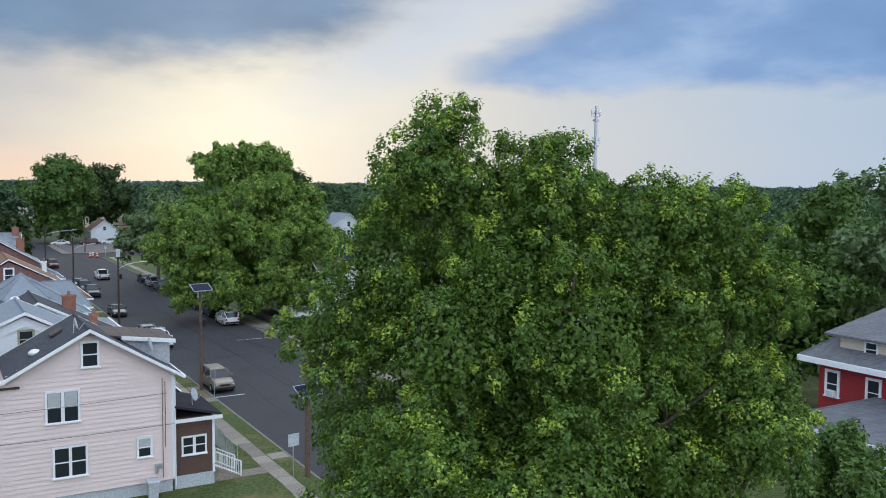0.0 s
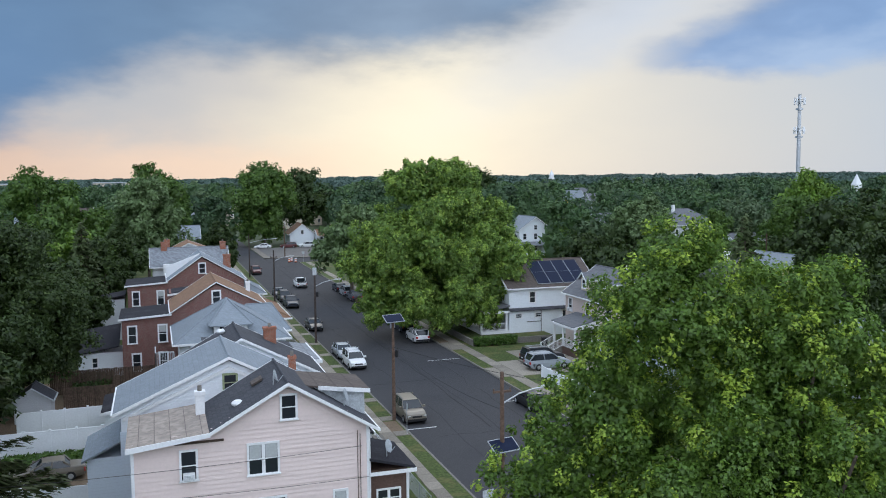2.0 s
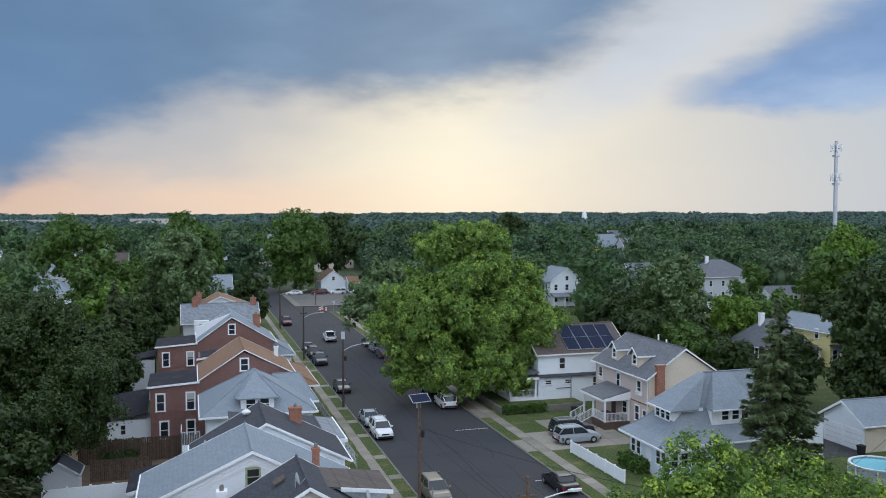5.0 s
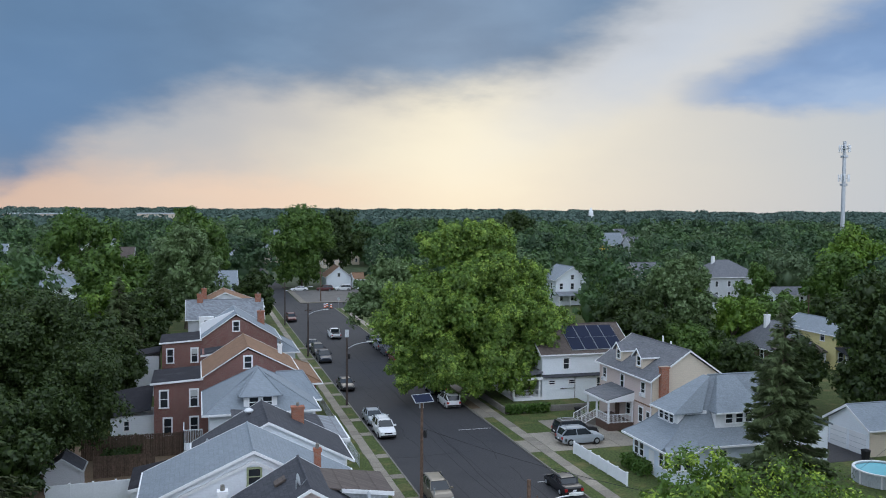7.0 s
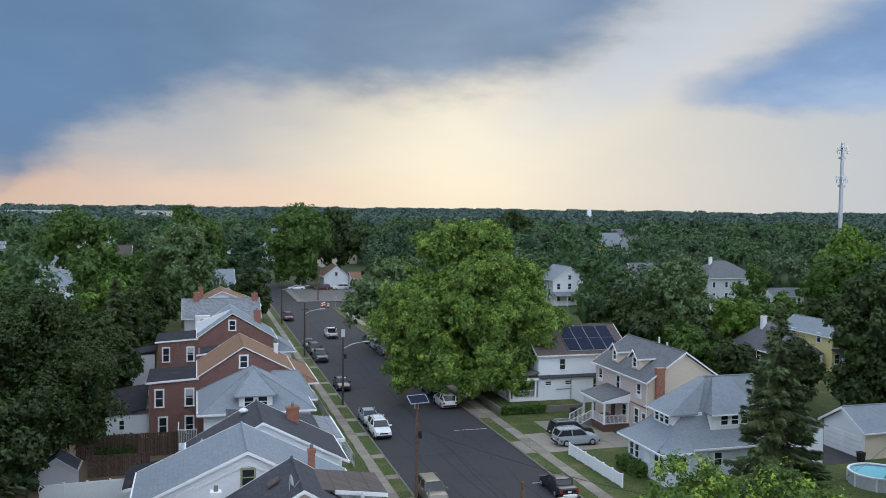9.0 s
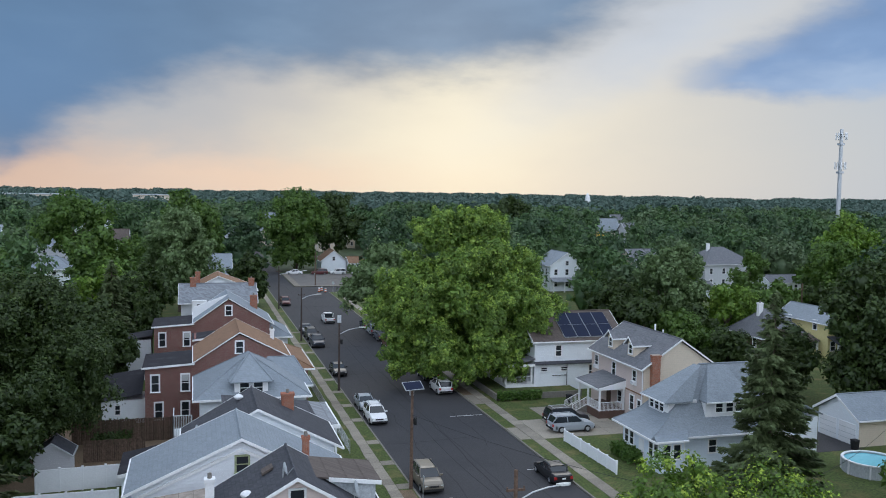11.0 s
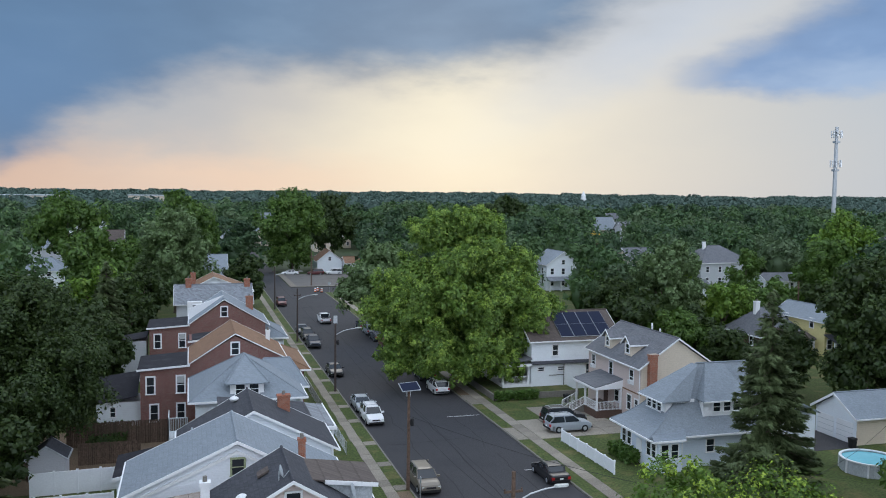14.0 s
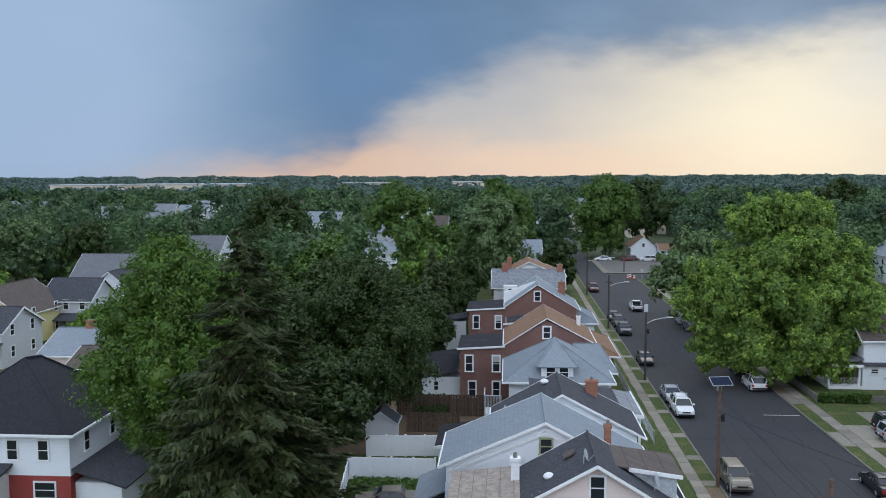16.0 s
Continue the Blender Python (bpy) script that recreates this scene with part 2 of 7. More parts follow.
M_field = mat("far_ground", (0.045, 0.065, 0.025), rough=0.95, grain=0.4, vary=0.4, stain=0.02, stain_amt=0.5, tone=(0.09, 0.09, 0.05))
M_lot = mat("lot_concrete", (0.15, 0.14, 0.13), rough=0.9, vary=0.2, stain=0.25, stain_amt=0.6)
M_soil = mat("bare_soil", (0.16, 0.115, 0.075), rough=0.95, vary=0.3, stain_amt=0.4)
M_white = mat("white_paint", (0.78, 0.79, 0.80), rough=0.55, vary=0.05, stain_amt=0.18, bump=0.05, tone=(0.52, 0.52, 0.5))
M_vinyl = mat("white_vinyl", (0.80, 0.82, 0.85), rough=0.4, vary=0.04, stain_amt=0.12, bump=0.0)
M_line = mat("road_paint", (0.62, 0.62, 0.60), rough=0.8, vary=0.25, stain_amt=0.6, stain=3.0)
M_pink = lined("pink_siding", (0.70, 0.575, 0.545), "z", 0.25, rough=0.6, joint=0.72, stain_amt=0.2)
M_pinkboard = mat("pink_board", (0.72, 0.60, 0.565), rough=0.6, vary=0.025, stain=0.9, stain_amt=0.1, bump=0.05, rand=0.03)
M_whiteside = lined("white_siding", (0.80, 0.84, 0.88), "z", 0.2, rough=0.55, joint=0.88, vary=0.03, stain_amt=0.1)
M_blueside = lined("pale_blue_siding", (0.66, 0.73, 0.82), "z", 0.2, rough=0.55, joint=0.88, vary=0.03, stain_amt=0.1)
M_tanside = lined("beige_siding", (0.66, 0.57, 0.46), "z", 0.2, rough=0.6, joint=0.82, vary=0.04, stain_amt=0.12)
M_tanfront = lined("pinkish_siding", (0.60, 0.50, 0.46), "z", 0.2, rough=0.6, joint=0.82, vary=0.04, stain_amt=0.12)
M_yellowside = lined("yellow_siding", (0.70, 0.62, 0.30), "z", 0.2, rough=0.6, joint=0.82, vary=0.04, stain_amt=0.12)
M_redside = lined("red_siding", (0.30, 0.03, 0.035), "z", 0.2, rough=0.6, joint=0.7)
M_greyside = lined("grey_siding", (0.55, 0.57, 0.60), "z", 0.2, rough=0.6, joint=0.82, vary=0.04, stain_amt=0.12)
M_brownside = lined("brown_siding", (0.12, 0.075, 0.06), "z", 0.15, rough=0.6, joint=0.6)
M_brick = brick_mat("red_brick", (0.22, 0.098, 0.084), (0.16, 0.073, 0.063), (0.26, 0.21, 0.185))
M_red_brick = brick_mat("painted_red_brick", (0.34, 0.05, 0.045), (0.27, 0.04, 0.036), (0.30, 0.12, 0.10))
M_chim = brick_mat("chimney_brick", (0.34, 0.12, 0.07), (0.26, 0.09, 0.055), (0.33, 0.27, 0.22))
M_dark_roof = lined("dark_shingles", (0.058, 0.060, 0.070), "z", 0.12, rough=0.9, joint=0.7, broken=0.35)
M_grey_roof = lined("blue_grey_shingles", (0.225, 0.256, 0.286), "z", 0.13, rough=0.85, joint=0.82, broken=0.12)
M_mid_roof = lined("grey_shingles", (0.145, 0.15, 0.163), "z", 0.12, rough=0.9, joint=0.75, broken=0.3)
M_brown_roof = lined("brown_shingles", (0.105, 0.085, 0.075), "z", 0.14, rough=0.9, joint=0.7, broken=0.3)
M_orange_roof = lined("orange_brown_shingles", (0.235, 0.138, 0.085), "z", 0.14, rough=0.9, joint=0.7, broken=0.35)
M_black_roof = lined("black_shingles", (0.026, 0.027, 0.033), "z", 0.12, rough=0.9, joint=0.75, broken=0.3)
M_slate = lined("grey_slates", (0.20, 0.215, 0.235), "z", 0.16, rough=0.75, joint=0.7, broken=0.45)
M_flat_roof = mat("roll_roofing", (0.030, 0.030, 0.036), spec=0.1, rough=0.9, vary=0.25, stain_amt=0.5, tone=(0.07, 0.07, 0.08))
M_old_roof = mat("weathered_roll_roofing", (0.33, 0.28, 0.24), rough=0.9, grain=3, vary=0.25, stain=1.5, stain_amt=0.6, tone=(0.14, 0.12, 0.11))
M_old_seam = mat("weathered_seam", (0.16, 0.135, 0.12), rough=0.9, vary=0.3)
M_trim = mat("grey_trim", (0.45, 0.48, 0.50), rough=0.6)
M_wood_pole = mat("pole_wood", (0.125, 0.082, 0.06), rough=0.9, grain=6, vary=0.3, stain_amt=0.5)
M_dark_pole = mat("dark_pole_wood", (0.065, 0.050, 0.045), rough=0.9, grain=6, vary=0.3, stain_amt=0.4)
M_fence_wood = mat("fence_wood", (0.095, 0.066, 0.049), rough=0.9, grain=6, vary=0.35, rand=0.2)
M_bark = mat("bark", (0.12, 0.095, 0.075), rough=0.95, grain=5, vary=0.35, bump=0.8, bump_scale=12)
M_steel = mat("galvanised_steel", (0.48, 0.50, 0.52), rough=0.45, metal=0.7, vary=0.1)
M_black = mat("black_rubber", (0.02, 0.02, 0.021), rough=0.85, vary=0.15)
M_wire = mat("wire", (0.03, 0.03, 0.03), rough=0.7, bump=0)
M_glass = glass_mat("window_glass")
M_curtain = mat("window_blind", (0.42, 0.44, 0.44), rough=0.8, vary=0.08)
M_solar = mat("solar_cells", (0.009, 0.014, 0.036), rough=0.4, vary=0.15, bump=0, spec=0.12)
M_solarframe = mat("panel_frame", (0.40, 0.42, 0.44), rough=0.5, metal=0.3, bump=0)
M_lampglass = mat("lamp_lens", (0.50, 0.52, 0.50), rough=0.25, bump=0)
M_water = mat("pool_water", (0.22, 0.58, 0.66), rough=0.08, vary=0.08, bump=0.1, spec=0.6)
M_tarp = mat("blue_tarp", (0.03, 0.12, 0.45), rough=0.5)
L_plane = leaf_mat("plane_leaves", (0.122, 0.208, 0.038), (0.272, 0.375, 0.07), 0.14)
L_front = leaf_mat("oak_leaves", (0.082, 0.15, 0.022), (0.18, 0.275, 0.036), 0.04, 0.24, 2.6, 0.65)
L_young = leaf_mat("young_oak_leaves", (0.27, 0.38, 0.046), (0.38, 0.48, 0.06), 0.15)
L_dark = leaf_mat("maple_leaves", (0.037, 0.061, 0.015), (0.068, 0.101, 0.024), 0.10)
L_mid = leaf_mat("broad_leaves", (0.075, 0.138, 0.026), (0.131, 0.208, 0.038), 0.12)
L_silver = leaf_mat("silver_leaves", (0.11, 0.17, 0.062), (0.2, 0.275, 0.13), 0.20)
L_fir = leaf_mat("spruce_needles", (0.088, 0.118, 0.05), (0.13, 0.165, 0.066), 0.12, 0.15)
L_firwarm = leaf_mat("old_spruce_needles", (0.042, 0.055, 0.02), (0.07, 0.083, 0.027), 0.15, 0.15)
L_light = leaf_mat("light_leaves", (0.115, 0.205, 0.027), (0.185, 0.28, 0.038), 0.15)
L_maple = leaf_mat("green_maple_leaves", (0.072, 0.138, 0.02), (0.13, 0.205, 0.029), 0.15)
# lit copy of the plane leaves: bright crown tops are put into the colour
L_plane_lit = leaf_mat("sunlit_plane_leaves", (0.24, 0.355, 0.06), (0.345, 0.455, 0.08), 0.15)
L_hedge = leaf_mat("hedge_leaves", (0.07225, 0.1377, 0.027), (0.119, 0.19, 0.036), 0.12)
# the haze of the distance is mixed into this green as blue-grey
L_far = leaf_mat("haze_tinted_leaves", (0.066, 0.106, 0.088), (0.09, 0.136, 0.112), 0.15)
W_mid = leaf_mat("wood_leaves", (0.054, 0.103, 0.038), (0.12, 0.196, 0.064), 0.08, 0.3, 0.07, 0.8)
W_dark = leaf_mat("dark_wood_leaves", (0.039, 0.075, 0.034), (0.087, 0.147, 0.058), 0.08, 0.3, 0.07, 0.8)
W_pale = leaf_mat("pale_wood_leaves", (0.08, 0.125, 0.058), (0.16, 0.22, 0.105), 0.08, 0.3, 0.07, 0.8)

# ---- building helpers ----
class Shape:
    """Collects vertices and faces of one mesh."""

    def __init__(self):
        self.v, self.f = [], []

    def add(self, verts, faces):
        k = len(self.v)
        self.v += [tuple(p) for p in verts]
        self.f += [tuple(i + k for i in f) for f in faces]
        return self

    def box(self, x0, x1, y0, y1, z0, z1):
        return self.add([(x0, y0, z0), (x1, y0, z0), (x1, y1, z0), (x0, y1, z0), (x0, y0, z1), (x1, y0, z1), (x1, y1, z1), (x0, y1, z1)],
                        [(0, 3, 2, 1), (4, 5, 6, 7), (0, 1, 5, 4), (1, 2, 6, 5), (2, 3, 7, 6), (3, 0, 4, 7)])

    def push(self, pts, d):
        """A flat outline pushed along d into a solid."""
        n = len(pts)
        q = [tuple(a + b for a, b in zip(p, d)) for p in pts]
        return self.add(list(pts) + q, [tuple(range(n - 1, -1, -1)), tuple(range(n, 2 * n))] + [(i, (i + 1) % n, n + (i + 1) % n, n + i) for i in range(n)])

    def tube(self, p0, p1, r0, r1=None, n=8, caps=True):
        r1 = r0 if r1 is None else r1
        p0, p1 = Vector(p0), Vector(p1)
        d = (p1 - p0).normalized()
        a = d.orthogonal().normalized()
        b = d.cross(a)
        vs = []
        for p, r in ((p0, r0), (p1, r1)):
            vs += [p + (a * math.cos(2 * math.pi * i / n) + b * math.sin(2 * math.pi * i / n)) * r for i in range(n)]
        fs = [(i, (i + 1) % n, n + (i + 1) % n, n + i) for i in range(n)]
        if caps:
            fs += [tuple(range(n - 1, -1, -1)), tuple(range(n, 2 * n))]
        return self.add(vs, fs)

    def loft(self, rings, caps=True):
        n = len(rings[0])
        vs = [p for r in rings for p in r]
        fs = [(k * n + i, k * n + (i + 1) % n, (k + 1) * n + (i + 1) % n, (k + 1) * n + i) for k in range(len(rings) - 1) for i in range(n)]
        if caps:
            fs += [tuple(range(n - 1, -1, -1)), tuple(range((len(rings) - 1) * n, len(rings) * n))]
        return self.add(vs, fs)

    def path(self, pts, r, n=4):
        """A bent round bar through pts, in one piece."""
        pts = [Vector(p) for p in pts]
        rings = []
        for i, p in enumerate(pts):
            d = (pts[min(i + 1, len(pts) - 1)] - pts[max(i - 1, 0)]).normalized()
            a = d.cross(Vector((0, 0, 1)))
            a = a.normalized() if a.length > 1e-4 else Vector((1, 0, 0))
            b = d.cross(a)
            rings.append([p + (a * math.cos(2 * math.pi * k / n) + b * math.sin(2 * math.pi * k / n)) * r for k in range(n)])
        return self.loft(rings)

    def mesh(self, name):
        me = bpy.data.meshes.new(name)
        me.from_pydata(self.v, [], self.f)
        bm = bmesh.new()
        bm.from_mesh(me)
        bmesh.ops.recalc_face_normals(bm, faces=bm.faces)
        bm.to_mesh(me)
        bm.free()
        return me


def thing(name, label, category, at=(0, 0, 0), rz=0, group="", kind=""):
    ob = new(name)
    ob.empty_display_size = 0.2
    ob.matrix_basis = pose(*at, 0, 0, rz)
    return tagged(ob, label, category, group, kind)


def part(name, shape, material, parent, label="", m=None, world=True, smooth_faces=False):
    """One mesh object under a thing or a part. world: the shape is given in the place's own coordinates."""
    me = shape if isinstance(shape, bpy.types.Mesh) else shape.mesh(name)
    if not me.materials:
        me.materials.append(material)
    if smooth_faces:
        me.polygons.foreach_set("use_smooth", [True] * len(me.polygons))
    ob = new(name, me)
    ob.parent = parent
    if world:
        up = parent.matrix_basis.copy()
        ob.matrix_parent_inverse = up.inverted()
    if m is not None:
        ob.matrix_basis = m
    if label:
        ob["label"] = label
    return ob


def structure(name, shape, material, label, category):
    me = shape if isinstance(shape, bpy.types.Mesh) else shape.mesh(name)
    me.materials.append(material)
    return tagged(new(name, me), label, category, "", "structure")


FACE = {"s": 0, "w": -90, "e": 90, "n": 180}
_cache = {}


def cached(key, make):
    if key not in _cache:
        _cache[key] = make()
    return _cache[key]


def window(house, x, y, z, w, h, face="s", trim=None, blind=0.0, twin=False, cas=0.09):
    """A sash window with its sill at height z, centred on (x, y) in the wall's face."""
    trim = trim or M_white
    key = (round(w, 2), round(h, 2), trim.name, cas)

    def frame_shape():
        o, q = w / 2 + cas, w / 2 - 0.03
        outer = [(-o, -0.02), (o, -0.02), (o, h + cas), (-o, h + cas)]
        inner = [(-q, 0.03), (q, 0.03), (q, h - 0.03), (-q, h - 0.03)]
        s = Shape().loft([[(x_, 0.04, z_) for x_, z_ in outer], [(x_, -0.07, z_) for x_, z_ in outer], [(x_, -0.06, z_) for x_, z_ in inner], [(x_, 0.02, z_) for x_, z_ in inner]], caps=False)
        me = s.mesh("window")
        me.materials.append(trim)
        return me

    def rail_shape():
        me = Shape().box(-w / 2 + 0.03, w / 2 - 0.03, -0.05, 0.0, h * 0.5 - 0.03, h * 0.5 + 0.03).mesh("meeting_rail")
        me.materials.append(trim)
        return me

    def pane_shape():
        s = Shape().box(-w / 2 + 0.03, w / 2 - 0.03, -0.022, 0.0, 0.0, h * 0.5 - 0.03)
        me = s.mesh("pane")
        me.materials.append(M_glass)
        return me

    def sill_shape():
        me = Shape().box(-w / 2 - cas - 0.04, w / 2 + cas + 0.04, -0.13, 0.04, -0.08, -0.02).mesh("sill")
        me.materials.append(trim)
        return me

    fr = part("window", cached(("fr",) + key, frame_shape), trim, house, m=pose(x, y, z, 0, 0, FACE[face]))
    pm = cached(("pn",) + key, pane_shape)
    part("pane", pm, M_glass, fr, world=False)
    part("pane", pm, M_glass, fr, world=False, m=pose(0, -0.012, h * 0.5 + 0.03))
    part("sill", cached(("sl",) + key, sill_shape), trim, fr, world=False)
    part("meeting_rail", cached(("rl",) + key, rail_shape), trim, fr, world=False)
    if blind:
        b = Shape().box(-w / 2 + 0.05, w / 2 - 0.05, -0.038, -0.035, h * (1 - blind), h - 0.02)
        part("blind", b, M_curtain, fr, "pale drawn blind", world=False)
    return fr


def ac_unit(house, x, y, z, face="s"):
    ac = part("air_conditioner", Shape().box(-0.3, 0.3, -0.32, 0.05, 0, 0.4), M_white, house, "white window air conditioner", m=pose(x, y, z, 0, 0, FACE[face]))
    slat = cached("ac_slat", lambda: Shape().box(-0.26, 0.26, -0.335, -0.32, 0, 0.03).mesh("slat"))
    for k in range(5):
        part("slat", slat, M_trim, ac, world=False, m=pose(0, 0, 0.05 + 0.065 * k))
    return ac


def slab(s, pts, th=0.14):
    """A roof plane of a given outline, th thick, measured downwards."""
    return s.push([(x, y, z) for x, y, z in pts], (0, 0, -th))


def gable_y(house, xl, xr, xm, y0, y1, zl, zr, zm, roof_mat, trim=None, th=0.16, name="roof", rb=0.17):
    """A roof whose ridge runs along y at x = xm, its eaves at xl and xr; white rake boards at both ends."""
    trim = trim or M_white
    a = Shape()
    slab(a, [(xl, y0, zl), (xm, y0, zm), (xm, y1, zm), (xl, y1, zl)], th)
    slab(a, [(xm, y0, zm), (xr, y0, zr), (xr, y1, zr), (xm, y1, zm)], th)
    ob = part(name, a, roof_mat, house)
    c = Shape().tube((xm, y0, zm + 0.01), (xm, y1, zm + 0.01), 0.09, n=6)
    part("ridge_cap", c, roof_mat, house)
    for yy, d in ((y0, -0.05), (y1, 0.05)):
        b = Shape()
        b.push([(xl, yy, zl - rb), (xm, yy, zm - rb), (xm, yy, zm + 0.02), (xl, yy, zl + 0.02)], (0, d, 0))
        b.push([(xm, yy, zm - rb), (xr, yy, zr - rb), (xr, yy, zr + 0.02), (xm, yy, zm + 0.02)], (0, d, 0))
        part("rake_board", b, trim, house)
    for xx, zz, d in ((xl, zl, -0.1), (xr, zr, 0.1)):
        g = Shape().push([(xx, y0 - 0.05, zz - 0.16), (xx, y1 + 0.05, zz - 0.16), (xx, y1 + 0.05, zz - 0.02), (xx, y0 - 0.05, zz - 0.02)], (d, 0, 0))
        part("gutter", g, trim, house)
    return ob


def gable_x(house, x0, x1, y0, y1, ym, zs, zn, zm, roof_mat, trim=None, th=0.16):
    """A roof whose ridge runs along x at y = ym; eaves at y0 (south) and y1 (north)."""
    trim = trim or M_white
    a = Shape()
    slab(a, [(x0, y0, zs), (x1, y0, zs), (x1, ym, zm), (x0, ym, zm)], th)
    slab(a, [(x0, ym, zm), (x1, ym, zm), (x1, y1, zn), (x0, y1, zn)], th)
    ob = part("roof", a, roof_mat, house)
    part("ridge_cap", Shape().tube((x0, ym, zm + 0.01), (x1, ym, zm + 0.01), 0.09, n=6), roof_mat, house)
    for xx, d in ((x0, -0.05), (x1, 0.05)):
        b = Shape()
        b.push([(xx, y0, zs - 0.26), (xx, ym, zm - 0.26), (xx, ym, zm + 0.02), (xx, y0, zs + 0.02)], (d, 0, 0))
        b.push([(xx, ym, zm - 0.26), (xx, y1, zn - 0.26), (xx, y1, zn + 0.02), (xx, ym, zm + 0.02)], (d, 0, 0))
        part("rake_board", b, trim, house)
    for yy, zz, d in ((y0, zs, -0.1), (y1, zn, 0.1)):
        g = Shape().push([(x0, yy, zz - 0.16), (x1, yy, zz - 0.16), (x1, yy, zz - 0.02), (x0, yy, zz - 0.02)], (0, d, 0))
        part("gutter", g, trim, house)
    return ob


def hip(house, x0, x1, y0, y1, z0, zr, ridge, roof_mat, trim=None, th=0.14, name="roof"):
    """A hipped roof. ridge: its two ends ((x, y), (x, y))."""
    (ax, ay), (bx, by) = ridge
    A, B = (ax, ay, zr), (bx, by, zr)
    c = [(x0, y0, z0), (x1, y0, z0), (x1, y1, z0), (x0, y1, z0)]
    s = Shape()
    if abs(ay - by) >= abs(ax - bx):
        faces = [[c[0], c[1], A], [c[1], c[2], B, A], [c[2], c[3], B], [c[3], c[0], A, B]]
    else:
        faces = [[c[0], c[1], B, A], [c[1], c[2], B], [c[2], c[3], A, B], [c[3], c[0], A]]
    for f in faces:
        slab(s, f, th)
    ob = part(name, s, roof_mat, house)
    caps = Shape()
    if A != B:
        caps.tube(A, B, 0.08, n=6)
    for p in c:
        q = A if (Vector(p) - Vector(A)).length < (Vector(p) - Vector(B)).length else B
        caps.tube(p, q, 0.07, n=6)
    part("ridge_cap", caps, roof_mat, house)
    g = Shape()
    g.box(x0 - 0.1, x1 + 0.1, y0 - 0.1, y0, z0 - 0.2, z0 - 0.02).box(x0 - 0.1, x1 + 0.1, y1, y1 + 0.1, z0 - 0.2, z0 - 0.02)
    g.box(x0 - 0.1, x0, y0, y1, z0 - 0.2, z0 - 0.02).box(x1, x1 + 0.1, y0, y1, z0 - 0.2, z0 - 0.02)
    part("gutter", g, trim or M_white, house)
    return ob


def body(house, x0, x1, y0, y1, z0, z1, material, name="wall", label=""):
    return part(name, Shape().box(x0, x1, y0, y1, z0, z1), material, house, label)


def gable_wall(house, pts_xz, y0, y1, material, name="wall"):
    """A solid whose outline in x and z runs from y0 to y1."""
    return part(name, Shape().push([(x, y0, z) for x, z in pts_xz], (0, y1 - y0, 0)), material, house)


def chimney(house, x, y, z0, z1, w=0.7, d=0.55, material=None, pot=True):
    material = material or M_chim
    s = Shape().box(x - w / 2, x + w / 2, y - d / 2, y + d / 2, z0, z1 - 0.2)
    s.box(x - w / 2 - 0.05, x + w / 2 + 0.05, y - d / 2 - 0.05, y + d / 2 + 0.05, z1 - 0.2, z1)
    ch = part("chimney", s, material, house)
    if pot:
        part("flue", Shape().tube((x, y, z1), (x, y, z1 + 0.3), 0.13, 0.11, 8), M_kerb, house)
    return ch


def dish(house, x, y, z, rz=0, r=0.42):
    """A satellite dish on a short mast."""
    s = Shape()
    rings = [[(r * k / 4 * math.cos(a * math.pi / 6), 0.12 * (k / 4) ** 2 * -1, r * k / 4 * math.sin(a * math.pi / 6)) for a in range(12)] for k in (0.2, 1, 2, 3, 4)]
    s.loft(rings)
    s.loft([[(px, py + 0.02, pz) for px, py, pz in ring] for ring in rings])
    s.tube((0, 0.03, 0), (0, 0.2, -0.65), 0.03).tube((0, -0.1, -0.4), (0, -0.5, -0.1), 0.015)
    return part("satellite_dish", s, M_trim, house, "grey satellite dish on the roof", m=pose(x, y, z + 0.65, -15, 0, rz))


def vent(house, x, y, z, r=0.3):
    s = Shape().loft([[(x + q * math.cos(a * math.pi / 5), y + q * math.sin(a * math.pi / 5), z + hh) for a in range(10)] for q, hh in ((r * 0.7, 0), (r, 0.12), (r, 0.2), (r * 0.6, 0.32), (0.03, 0.36))])
    return part("roof_vent", s, M_white, house, "white round roof vent")


def railing(house, p0, p1, z0, h=0.9, step=0.16, material=None, z1=None):
    """A baluster rail from p0 to p1; z1: the other end's foot, on stairs."""
    material = material or M_white
    z1 = z0 if z1 is None else z1
    (xa, ya), (xb, yb) = p0, p1
    n = max(2, int(math.dist(p0, p1) / step))
    top = part("railing", Shape().tube((xa, ya, z0 + h), (xb, yb, z1 + h), 0.045, n=4), material, house)
    part("bottom_rail", Shape().tube((xa, ya, z0 + 0.1), (xb, yb, z1 + 0.1), 0.04, n=4), material, top)
    for i in range(n + 1):
        k = i / n
        x, y, z = xa + (xb - xa) * k, ya + (yb - ya) * k, z0 + (z1 - z0) * k
        part("baluster", Shape().tube((x, y, z), (x, y, z + h), 0.05 if i in (0, n) else 0.022, n=4), material, top)
    return top


def steps(house, x0, x1, y0, y1, z, n, toward, material=None):
    """n steps that go down from height z, leading toward '-y', '+x' or '-x'."""
    s = Shape()
    for i in range(n):
        zz = z * (n - i) / (n + 1)
        if toward == "+x":
            w = (x1 - x0) / n
            s.box(x0 + w * i, x0 + w * (i + 1), y0, y1, 0.0, zz)
        elif toward == "-x":
            w = (x1 - x0) / n
            s.box(x1 - w * (i + 1), x1 - w * i, y0, y1, 0.0, zz)
        else:
            w = (y1 - y0) / n
            s.box(x0, x1, y1 - w * (i + 1), y1 - w * i, 0.0, zz)
    return part("stairs", s, material or M_concrete, house)


